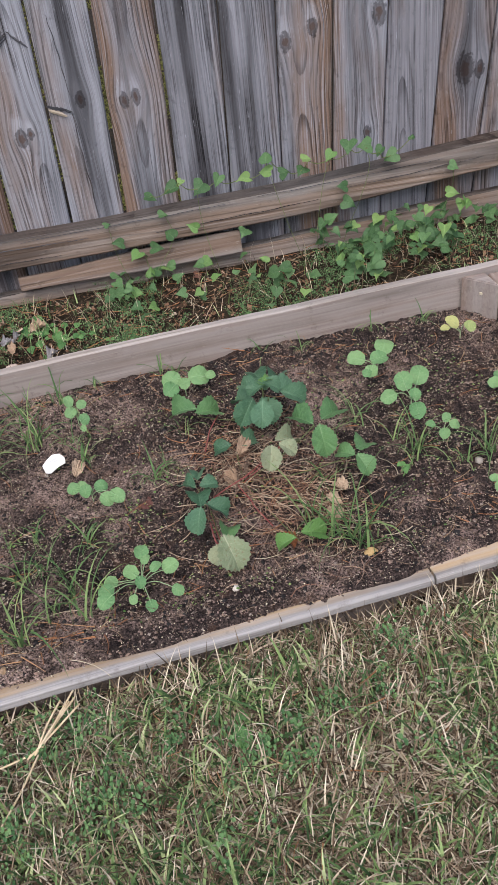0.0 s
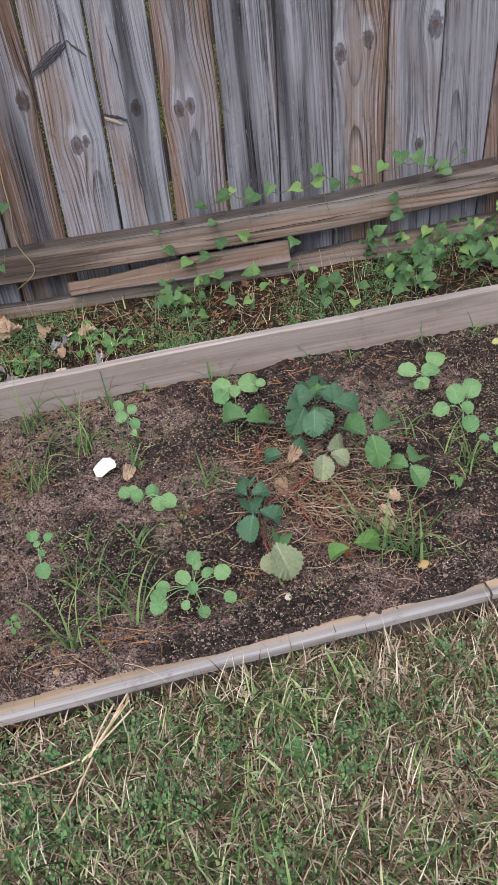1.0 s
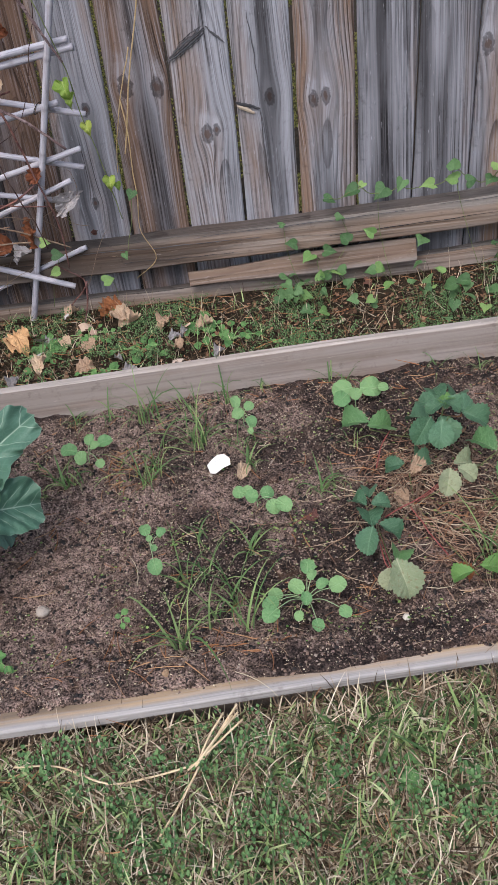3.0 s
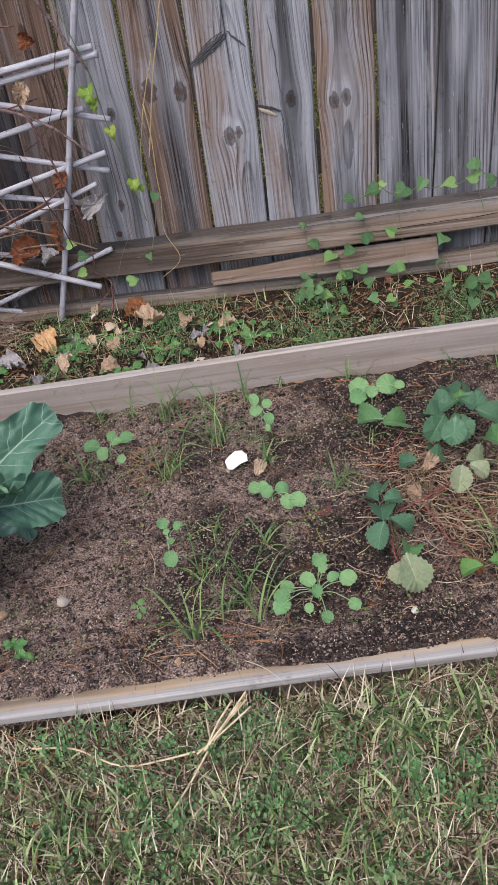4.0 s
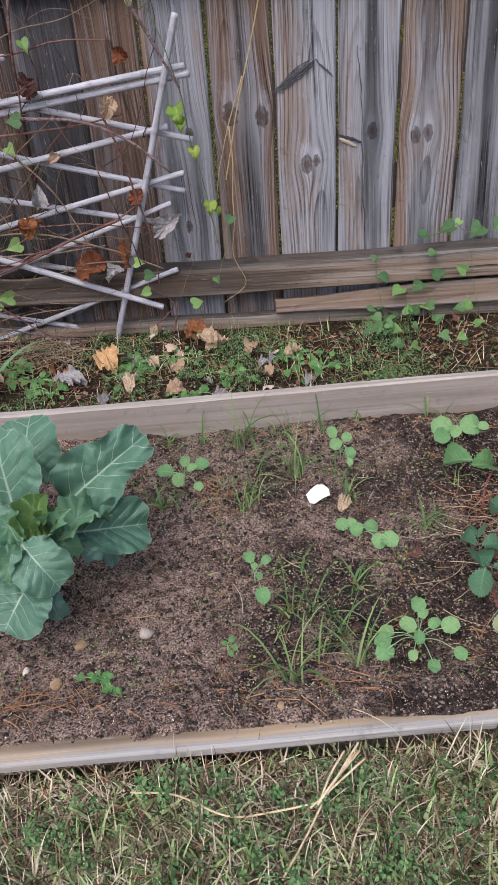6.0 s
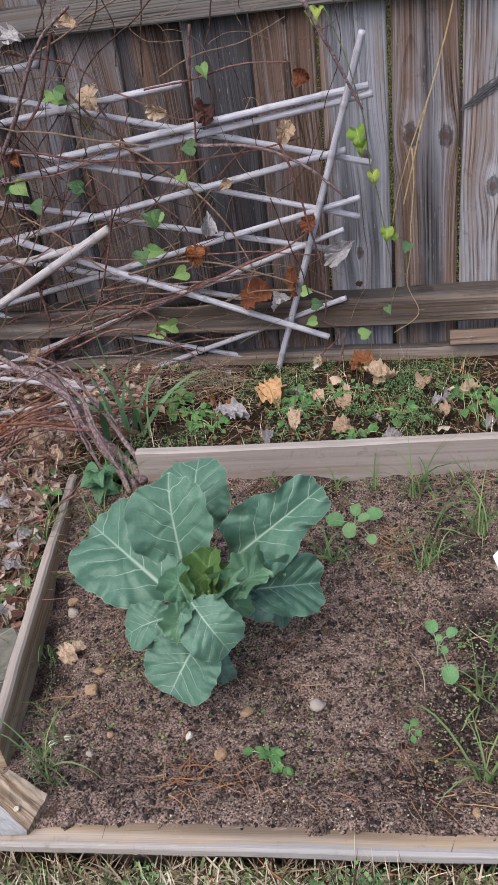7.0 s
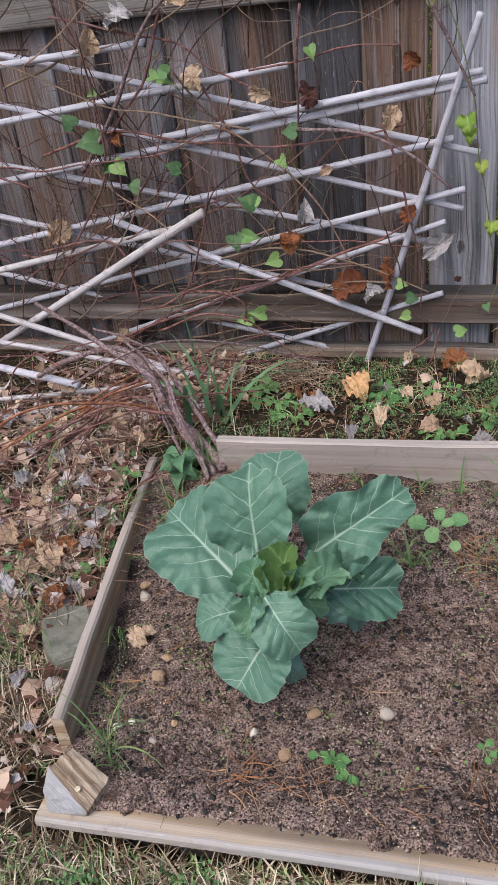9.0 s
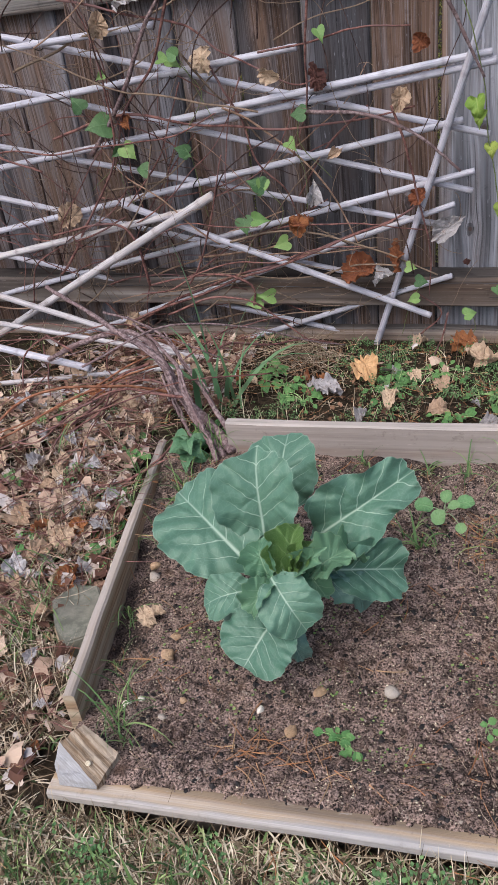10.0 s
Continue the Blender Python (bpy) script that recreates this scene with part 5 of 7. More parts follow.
bind = thing("bindweed_vine", (0.5, 2.1, 0.2), "green bindweed climbing over the lower fence rail", "vine", "bindweed vines")
rail_leaves = sorted(RAIL_LEAVES)
for x, y, z, s in RAIL_LEAVES:
    heart_leaf(bind, (x, y, z), s, (-0.1, -0.75, 0.65), 0.3, 0.6)
ups = [p for p in rail_leaves if p[2] > 0.37]
for a, b in zip(ups[:-1], ups[1:]):
    if abs(a[0] - b[0]) < 0.16:
        thin_stem(bind, [V(*a[:3]), (V(*a[:3]) + V(*b[:3])) / 2 + V(0, 0.01, -0.012), V(*b[:3])])
for x, y, z, s in rail_leaves[::5]:
    thin_stem(bind, [(x, y + 0.005, z), (x + lr.uniform(-0.03, 0.03), 2.11, z - 0.08), (x + lr.uniform(-0.09, 0.09), 2.09, 0.15)], 0.0008)
bind2 = thing("bindweed_vine", (0.2, 2.0, 0.15), "green bindweed trailing over the ground by the fence", "vine", "bindweed vines")
for x, y, z, s in LOW_LEAVES:
    heart_leaf(bind2, (x, min(y, 2.11), z), s, (-0.1, -0.5, 0.85), 0.3)
    thin_stem(bind2, [(x, min(y, 2.11), z - 0.005), (x + 0.02, min(y, 2.11) + 0.02, 0.15)], 0.001)
bind3 = thing("bindweed_vine", (0.9, 1.95, 0.16), "dense mound of heart-leaved bindweed behind the bed", "vine", "bindweed vines")
for k in range(640):
    x = lr.uniform(0.42, 1.45) if k % 9 else lr.uniform(0.0, 0.5)
    y = lr.uniform(1.74, 2.13)
    if noise.noise((x * 6, y * 6, 0.4)) < -0.12 or (x < 0.62 and y < 1.93) or (x < 0.8 and y < 1.80):
        continue
    z = z_ground(x, y) + lr.uniform(0.015, 0.075) + 0.05 * max(0, noise.noise((x * 4, y * 4, 7)))
    heart_leaf(bind3, (x, y, z), lr.uniform(0.022, 0.050), (-0.1, -0.5, 0.85), 0.18)
    if k % 6 == 0:
        thin_stem(bind3, [(x, y, z - 0.004), (x + 0.02, y + 0.02, z_ground(x, y))], 0.001)
bind4 = thing("bindweed_vine", (-0.9, 2.1, 0.15), "bindweed leaves scattered up the cane trellis", "vine", "bindweed vines")
for x, y, z, s in TRELLIS_LEAVES:
    heart_leaf(bind4, (x, y - 0.02, z), s * 1.2, (0.2, -0.85, 0.5), 0.45, 0.5)
for x, y, z, s in TRELLIS_LEAVES[::2]:
    thin_stem(bind4, [(x, y, z), (x + lr.uniform(-0.05, 0.05), y + 0.02, z - 0.07), (x + lr.uniform(-0.08, 0.08), y + 0.03, z - 0.16)], 0.0009)
bind5 = thing("bindweed_vine", (-0.4, 2.1, 0.5), "yellowing bindweed leaves hanging from the trellis end", "vine", "bindweed vines")
for x, y, z, s in YELLOW_LEAVES:
    s *= 0.85
    base = V(x, y, z + s * 0.4)
    child("leaf", heart_yellow, bind5, leaf_pose(base, base + V(lr.uniform(-0.3, 0.3), -0.25, -0.9) * s, s, (lr.uniform(-0.4, 0.4), -0.9, 0.4)))
thin_stem(bind5, [(-0.478, 1.955, 1.0), (-0.44, 1.96, 0.9), (-0.41, 1.985, 0.78), (-0.40, 2.01, 0.68), (-0.38, 2.04, 0.55), (-0.37, 2.07, 0.42)], 0.0013)

# ---- dead leaves caught in the trellis and lying about ----
dead_meshes = []
DEAD_GOLD = leafy("dead_leaf_gold", (0.48, 0.27, 0.13), (0.62, 0.40, 0.22), (0.35, 0.19, 0.10), 0.02, 5.0, 0.5, 0.8, spots=(0.42, 0.24, 0.12))
for k, m in enumerate((DEAD_RED, DEAD_TAN, DEAD_GREY, DEAD_DARK, DEAD_TAN, DEAD_RED, DEAD_GREY, DEAD_TAN, DEAD_GOLD)):
    dead_meshes.append(leaf_mesh("dead_leaf", m, ("ovate", "leaflet")[k % 2], 8, lr.uniform(-0.2, 0.3), lr.uniform(-0.35, 0.5), 0.13, steps=7, rim=0.08, lobes=0.16, teeth=0.0, nteeth=9, curl=lr.uniform(-0.3, 0.4), twist=lr.uniform(-0.7, 0.7), seed=260 + k, fold=lr.uniform(0.0, 0.4), quilt=0.20))
LOOKS = {0: "curled red-brown dead leaf", 1: "crumpled tan dead leaf", 2: "shrivelled grey dead leaf", 3: "dark maroon withered leaf", 4: "dry tan leaf", 5: "rust-coloured dead leaf", 6: "pale grey dry leaf", 7: "folded tan leaf", 8: "bright golden-brown fallen leaf"}


def dead_leaf(p, size, facing, kind, where, loose=0.25):
    n = (Vector(facing) + V(*(lr.uniform(-loose, loose) for _ in range(3)))).normalized()
    d = V(*(lr.uniform(-1, 1) for _ in range(3)))
    d = (d - n * d.dot(n)).normalized()
    ob = new("dead_leaf", dead_meshes[kind])
    ob.matrix_basis = leaf_pose(Vector(p) - d * size / 2, Vector(p) + d * size / 2, size * lr.uniform(0.7, 1.0), n)
    return tagged(ob, LOOKS[kind] + " " + where, "dead leaf", "fallen leaves")


KIND = [3, 0, 5, 5, 0, 0, 5, 2, 6, 1, 4, 7, 1, 4, 7, 2, 0, 3, 1, 4, 2, 5]
for (x, y, z, s), k in zip(DEAD_ON_TRELLIS, KIND):
    dead_leaf((x, y, z), s, (0.1, -0.9, 0.4), k, "caught on the cane trellis", 0.6)
for (x, y, z, s), k in zip(DEAD_ON_GROUND, [5, 6, 0, 1, 4, 7, 2, 1, 6, 7]):
    dead_leaf((x, min(y, 2.1), max(z_ground(x, y), z_soil(x, y) if in_bed(x, y) else 0) + 0.02), s, (0, -0.3, 1), k, "lying behind the bed")
BACK_LEAVES = [(-0.67, 1.921, 0.095, 8), (-0.452, 2.101, 0.08, 0), (-0.742, 1.819, 0.075, 6), (-0.582, 1.769, 0.06, 4), (-0.419, 2.011, 0.06, 1)]
for x, y, s, k in BACK_LEAVES:
    dead_leaf((x, min(y, 2.1), z_ground(x, y) + 0.035), s, (0, -0.45, 1.2), k, "lying behind the bed")
LITTER_LEAVES = [(-1.501, 1.685, 0.075, 6), (-1.291, 1.549, 0.05, 2), (-1.094, 1.292, 0.06, 6), (-1.192, 1.461, 0.05, 2), (-1.227, 1.163, 0.08, 6), (-1.21, 1.597, 0.085, 3), (-1.433, 1.545, 0.075, 1), (-1.427, 1.831, 0.07, 4), (-1.216, 1.699, 0.06, 7), (-1.278, 1.297, 0.085, 1), (-1.153, 1.251, 0.08, 7), (-1.191, 1.206, 0.07, 4)]
LITTER_LEAVES += [(-1.171, 1.376, 0.06, 2), (-1.094, 1.157, 0.07, 5), (-1.566, 1.946, 0.06, 1), (-1.342, 1.462, 0.06, 2), (-1.137, 1.28, 0.05, 5), (-1.268, 1.388, 0.05, 4), (-1.138, 1.636, 0.05, 1), (-1.332, 1.754, 0.06, 0), (-1.105, 1.369, 0.05, 2), (-1.377, 1.696, 0.05, 7), (-1.325, 1.406, 0.06, 3), (-1.231, 1.527, 0.05, 4), (-1.109, 1.065, 0.05, 4)]
for x, y, s, k in LITTER_LEAVES:
    dead_leaf((x, y, z_ground(x, y) + 0.03), s * 0.85, (0, -0.35, 0.9), k, "in the litter beside the bed", 0.4)
for k in range(96):
    y = lr.uniform(0.8, 2.08)
    x = x_left(y) - 0.05 - abs(lr.gauss(0, 0.28)) - (0.03 if y < 1.7 else -0.1)
    if y < 1.0 and k % 4:
        continue
    dead_leaf((x, y, z_ground(x, y) + lr.uniform(0.012, 0.03)), lr.uniform(0.022, 0.050), (0, -0.2, 1), lr.choice((1, 2, 7, 3, 6, 4, 5, 1, 0, 2, 6, 3, 7)), "in the litter beside the bed", 0.45)
for k in range(18):
    x, y = lr.uniform(-1.0, -0.15), lr.uniform(1.66, 2.1)
    dead_leaf((x, y, z_ground(x, y) + lr.uniform(0.012, 0.03)), lr.uniform(0.025, 0.055), (0, -0.2, 1), lr.choice((1, 4, 7, 2, 6, 6, 5)), "on the strip behind the bed")

# ---- the collard ----
cb = V(-0.633, 1.089, 0.10)
collard = thing("collard_plant", cb, "large blue-green collard plant with pale ribs", "collard plant")
top = cb + V(0.0, 0.0, 0.145)
v, f = tube(spline([cb - V(0, 0, 0.02), cb + V(0.004, 0, 0.05), top], 5), [0.013] * 5 + [0.011] * 5 + [0.009], 9)
child("stalk", mesh_from("stalk", v, f, STEM_PALE), collard)
BIG = [leaf_mesh("collard_leaf", COLLARD, "broad" if k == 4 else "collard", 12, a, c, rf, curl=cu, twist=tw, seed=80 + k, fold=fo, steps=9, quilt=0.03, lobes=0.075, rim=0.065, pleat=0.024, side=5.5, teeth=0.018, nteeth=19)
       for k, (a, c, rf, cu, tw, fo) in enumerate([(0.06, 0.12, 0.035, 0.10, 0.1, 0.05), (0.18, 0.05, 0.04, 0.2, -0.1, 0.05), (0.06, 0.18, 0.035, -0.1, 0.15, 0.1), (0.14, 0.05, 0.06, 0.2, 0.0, 0.0), (0.10, 0.04, 0.02, 0.0, 0.05, 0.06)])]
BENT = leaf_mesh("collard_leaf", COLLARD, "bent", 12, 0.10, 0.12, 0.04, curl=0.15, twist=-0.15, seed=97, fold=0.1, steps=8, quilt=0.03, lobes=0.08, rim=0.08, pleat=0.024, side=5.5, teeth=0.018, nteeth=19)
COLLARD_BLUE = leafy("waxy_collard_leaf", (0.085, 0.170, 0.150), (0.125, 0.225, 0.195), (0.34, 0.45, 0.41), 0.02, 6.0, 0.5, 0.5, net_amount=0.08)
BLUE = leaf_mesh("collard_leaf", COLLARD_BLUE, "collard", 12, 0.16, -0.15, 0.08, curl=0.4, twist=0.3, seed=101, fold=0.1, steps=9, quilt=0.03, lobes=0.16, rim=0.10)
NEWL = [leaf_mesh("young_leaf", COLLARD_NEW, "collard", 9, 0.15, 0.3, 0.08, curl=cu, seed=90 + k, teeth=0.03, nteeth=13, fold=0.25, steps=7, quilt=0.05, lobes=0.17, rim=0.12) for k, cu in enumerate((0.1, 0.5))]
HEARTL = [leaf_mesh("heart_leaf", COLLARD_HEART, "collard", 9, 0.15, 0.4, 0.10, curl=cu, seed=93 + k, teeth=0.05, nteeth=13, fold=0.35, steps=7, quilt=0.06, lobes=0.2, rim=0.14) for k, cu in enumerate((0.1, 0.4))]
LEVEL, STEEP, TURNED = (0.0, -0.55, 0.85), (0.0, -0.75, 0.65), (0.30, -0.70, 0.66)
OUTER = [
    (BIG[0], (-0.676, 1.142, 0.270), (-0.692, 1.178, 0.420), 0.138, STEEP),
    (BIG[1], (-0.682, 1.262, 0.250), (-0.686, 1.318, 0.365), 0.132, STEEP),
    (BENT, (-0.609, 1.174, 0.258), (-0.454, 1.240, 0.362), 0.126, TURNED),
    (BIG[2], (-0.572, 1.112, 0.252), (-0.462, 1.176, 0.215), 0.100, TURNED),
    (BLUE, (-0.572, 1.098, 0.235), (-0.496, 1.125, 0.200), 0.056, LEVEL),
    (BIG[4], (-0.692, 1.102, 0.250), (-0.850, 1.200, 0.312), 0.166, TURNED),
    (BIG[3], (-0.676, 1.060, 0.242), (-0.752, 1.027, 0.230), 0.070, LEVEL),
    (BLUE, (-0.666, 1.040, 0.220), (-0.722, 1.009, 0.190), 0.054, LEVEL),
    (BIG[4], (-0.628, 1.032, 0.225), (-0.668, 0.956, 0.180), 0.120, LEVEL),
    (BLUE, (-0.616, 1.036, 0.200), (-0.593, 1.010, 0.148), 0.044, LEVEL),
    (BIG[1], (-0.636, 1.040, 0.290), (-0.575, 0.996, 0.235), 0.092, LEVEL),
]
INNER = [
    (HEARTL[0], (-0.618, 1.068, 0.270), (-0.616, 1.117, 0.332), 0.064, STEEP),
    (NEWL[1], (-0.642, 1.050, 0.278), (-0.671, 1.088, 0.322), 0.058, STEEP),
    (NEWL[0], (-0.636, 1.046, 0.280), (-0.662, 0.997, 0.250), 0.044, LEVEL),
    (NEWL[0], (-0.586, 1.064, 0.278), (-0.532, 1.114, 0.300), 0.068, LEVEL),
    (NEWL[1], (-0.600, 1.086, 0.280), (-0.558, 1.052, 0.255), 0.054, LEVEL),
    (NEWL[1], (-0.568, 1.088, 0.274), (-0.525, 1.150, 0.265), 0.062, LEVEL),
    (NEWL[0], (-0.600, 1.080, 0.286), (-0.560, 1.062, 0.330), 0.038, STEEP),
    (HEARTL[1], (-0.621, 1.060, 0.280), (-0.627, 1.090, 0.312), 0.040, LEVEL),
    (NEWL[1], (-0.634, 1.062, 0.280), (-0.620, 1.030, 0.270), 0.034, LEVEL),
    (HEARTL[1], (-0.607, 1.066, 0.276), (-0.596, 1.052, 0.240), 0.040, LEVEL),
    (HEARTL[0], (-0.606, 1.066, 0.272), (-0.590, 1.098, 0.316), 0.042, STEEP),
]
for me, b0, t0, wide, up in OUTER + INNER:
    lay = leaf_pose(b0, t0, wide, up)
    leaf = child("leaf", me, collard, lay)
    b0, t0 = Vector(b0), Vector(t0)
    if me in BIG or me in (BENT, BLUE):
        v, f = tube(spline([top - V(0, 0, 0.035), (top + b0) / 2 - V(0, 0, 0.008), b0 + (t0 - b0) * 0.06], 4), 0.0042, 6)
        child("leaf_stalk", mesh_from("leaf_stalk", [lay.inverted() @ p for p in v], f, STEM_PALE), leaf, lay)

# ---- brassica seedlings ----
seed_meshes = [leaf_mesh("seed_leaf", SEEDLEAF, "round", 6, 0.06, 0.10, 0.045, teeth=0.03, nteeth=11, steps=7, lobes=0.06, curl=c, seed=120 + k) for k, c in enumerate((0.05, 0.25, 0.0))]
seed_pale = leaf_mesh("seed_leaf", SEEDPALE, "round", 5, 0.06, 0.10, 0.04, teeth=0.04, seed=124)
WEEDLEAF = leafy("weed_leaf", (0.06, 0.165, 0.05), (0.125, 0.27, 0.085), (0.2, 0.34, 0.14), 0.015, 4.0, 0.4, 0.5)
weed_mesh = leaf_mesh("weed_leaf", WEEDLEAF, "ovate", 4, 0.1, 0.1, 0.03, seed=126)


def leafy_plant(name, label, category, group, base, leaves, meshes, height, stem_mat):
    bx, by = base
    zz = z_soil(bx, by) if in_bed(bx, by) else z_ground(bx, by)
    b = V(bx, by, zz)
    plant = thing(name, b, label, category, group)
    heart = b + V(0, 0, height * 0.45)
    thin = 0.0007 + 0.012 * max(l[2] for l in leaves)
    v, f = tube([b - V(0, 0, 0.006), heart], thin, 6)
    child("stem", mesh_from("stem", v, f, stem_mat), plant)
    for cx, cy, s in leaves:
        s *= 0.9
        c = V(cx, cy, zz + height * lr.uniform(0.8, 1.15))
        d = c - heart
        flat = V(d.x, d.y, 0)
        if flat.length < 0.004:
            flat = V(lr.uniform(-1, 1), lr.uniform(-1, 1), 0)
        up = V(lr.uniform(-0.35, 0.35), lr.uniform(-0.95, -0.25), 1)
        flat = flat.normalized()
        flat = (flat + V(0, 0, -flat.dot(up))).normalized()
        p0, p1 = c - flat * s * 0.5, c + flat * s * 0.5
        lay = leaf_pose(p0, p1, s * lr.uniform(0.85, 1.0), up)
        leaf = child("leaf", lr.choice(meshes), plant, lay)
        mid = (heart + p0) / 2 + V(0, 0, 0.15 * (p0 - heart).length)
        v, f = tube(spline([heart, mid, p0 + flat * s * 0.1], 4), thin * 0.7, 5)
        child("leaf_stalk", mesh_from("leaf_stalk", [lay.inverted() @ p for p in v], f, stem_mat), leaf, lay)
    return plant


def seedling(base, leaves):
    pale = abs(base[0] - 0.78) < 0.05 and base[1] > 1.45
    leafy_plant("brassica_seedling", "young light-green brassica seedling growing in dark soil", "seedling", "brassica seedlings", base, leaves, [seed_pale, seed_meshes[0]] if pale else seed_meshes, 0.038, STEM_PALE)


def weed(base, leaves):
    leafy_plant("broadleaf_weed", "small bright green broadleaf weed", "weed", "small weeds", base, leaves, [weed_mesh], 0.02, STEM_GREEN)


# ---- the strawberry patch ----
leaflets = {}
for m in (STRAWBERRY, STRAWBERRY_MID, STRAWBERRY_LIGHT, STRAWBERRY_PALE):
    leaflets[m.name] = [leaf_mesh("leaflet", m, "leaflet", 9, 0.05, c, 0.04, teeth=0.12, nteeth=11, curl=0.2, seed=140 + k, fold=fo, steps=8, quilt=0.02, pleat=0.02) for k, (c, fo) in enumerate(((0.12, 0.25), (0.0, 0.6), (0.2, 0.4)))]
strawberry = thing("strawberry_plant", (0.22, 1.24, 0.105), "spreading strawberry plant with dark toothed leaves and red runners", "strawberry plant")
CROWNS = [V(0.292, 1.38, 0.12), V(0.126, 1.185, 0.10), V(0.209, 1.209, 0.102)]


def trefoil(mat, joint, leaves):
    j = Vector(joint)
    crown = min(CROWNS, key=lambda c: (c - j).length)
    mid = (crown + j) / 2 - V(0, 0, 0.006)
    v, f = tube(wiggled([crown, mid, j - V(0, 0, 0.004)], 0.008), 0.0010, 6)
    child("leaf_stalk", mesh_from("leaf_stalk", v, f, RUNNER_RED if mat is STRAWBERRY_PALE else STEM_DARK), strawberry)
    for cx, cy, s in leaves:
        s *= 0.98
        c = V(cx, cy, j.z + lr.uniform(-0.006, 0.01))
        d = (c - j)
        d.z = 0
        d.normalize()
        up = V(0.45 * d.x + lr.uniform(-0.2, 0.2), 0.45 * d.y - 0.45 + lr.uniform(-0.2, 0.2), 1)
        d = (d + V(0, 0, -d.dot(up))).normalized()
        p0, p1 = c - d * s * 0.54, c + d * s * 0.56
        child("leaflet", lr.choice(leaflets[mat.name]), strawberry, leaf_pose(p0, p1, s * 1.04, up))


seedling((0.141, 1.504), [(0.114, 1.507, 0.05), (0.176, 1.508, 0.055), (0.14, 1.493, 0.032), (0.109, 1.473, 0.042), (0.201, 1.504, 0.025)])
seedling((-0.1, 1.481), [(-0.115, 1.523, 0.03), (-0.085, 1.491, 0.025), (-0.11, 1.474, 0.03), (-0.082, 1.441, 0.029), (-0.084, 1.411, 0.017)])
seedling((-0.081, 1.224), [(-0.113, 1.233, 0.029), (-0.096, 1.235, 0.024), (-0.088, 1.212, 0.029), (-0.06, 1.225, 0.029), (-0.051, 1.184, 0.032), (-0.031, 1.181, 0.037)])
seedling((-0.009, 0.983), [(-0.002, 1.037, 0.03), (0.004, 1.016, 0.022), (0.019, 0.996, 0.025), (0.044, 0.993, 0.033), (-0.024, 0.996, 0.033), (-0.01, 0.969, 0.025), (-0.059, 0.987, 0.027), (-0.068, 0.963, 0.031), (-0.068, 0.935, 0.034), (-0.024, 0.934, 0.019), (0.004, 0.911, 0.024), (0.05, 0.938, 0.025)])
seedling((-0.275, 1.125), [(-0.285, 1.155, 0.027), (-0.253, 1.136, 0.021), (-0.258, 1.052, 0.032), (-0.265, 1.107, 0.014), (-0.274, 1.125, 0.014)])
seedling((-0.429, 1.422), [(-0.465, 1.42, 0.039), (-0.427, 1.458, 0.029), (-0.389, 1.432, 0.036), (-0.433, 1.388, 0.033), (-0.391, 1.364, 0.023), (-0.409, 1.42, 0.026)])
seedling((0.561, 1.445), [(0.596, 1.499, 0.052), (0.52, 1.465, 0.045), (0.567, 1.446, 0.045), (0.537, 1.408, 0.034), (0.525, 1.402, 0.024)])
seedling((0.595, 1.323), [(0.631, 1.375, 0.052), (0.592, 1.363, 0.049), (0.585, 1.261, 0.042), (0.541, 1.31, 0.04), (0.598, 1.311, 0.031)])
seedling((0.787, 1.523), [(0.772, 1.538, 0.040), (0.799, 1.5, 0.032), (0.752, 1.529, 0.024)])
seedling((0.614, 1.195), [(0.627, 1.215, 0.023), (0.635, 1.192, 0.025), (0.606, 1.171, 0.025), (0.59, 1.203, 0.023)])
seedling((0.788, 1.301), [(0.769, 1.304, 0.032), (0.788, 1.322, 0.032), (0.778, 1.281, 0.029)])
seedling((0.656, 1.019), [(0.639, 1.022, 0.021), (0.643, 1.008, 0.023)])
weed((-0.514, 0.919), [(-0.549, 0.919, 0.019), (-0.534, 0.926, 0.016), (-0.52, 0.919, 0.016), (-0.509, 0.925, 0.019), (-0.507, 0.907, 0.017), (-0.485, 0.892, 0.021), (-0.523, 0.932, 0.012), (-0.499, 0.897, 0.017), (-0.525, 0.911, 0.014)])
weed((-0.318, 0.982), [(-0.31, 0.988, 0.016), (-0.304, 0.97, 0.013), (-0.322, 0.981, 0.012), (-0.311, 0.961, 0.013)])
weed((0.507, 1.136), [(0.501, 1.133, 0.015), (0.506, 1.114, 0.017), (0.508, 1.134, 0.015), (0.514, 1.125, 0.013)])
weed((-0.21, 2.03), [(-0.223, 1.933, 0.037), (-0.173, 1.945, 0.034), (-0.185, 1.852, 0.032), (-0.206, 1.829, 0.029), (-0.163, 1.781, 0.026), (-0.143, 1.866, 0.032), (-0.193, 1.995, 0.034)])
weed((-0.518, 0.92), [(-0.525, 0.915, 0.018), (-0.501, 0.919, 0.018), (-0.485, 0.893, 0.016), (-0.505, 0.889, 0.016), (-0.503, 0.907, 0.018)])
trefoil(STRAWBERRY, (0.297, 1.318, 0.217), [(0.286, 1.389, 0.051), (0.324, 1.387, 0.054), (0.262, 1.358, 0.046)])
trefoil(STRAWBERRY, (0.29, 1.332, 0.203), [(0.334, 1.346, 0.058), (0.344, 1.315, 0.052), (0.273, 1.282, 0.051)])
trefoil(STRAWBERRY, (0.281, 1.344, 0.185), [(0.246, 1.312, 0.057), (0.29, 1.316, 0.055), (0.249, 1.373, 0.047)])
trefoil(STRAWBERRY, (0.289, 1.326, 0.228), [(0.289, 1.341, 0.040), (0.303, 1.322, 0.040), (0.271, 1.321, 0.038)])
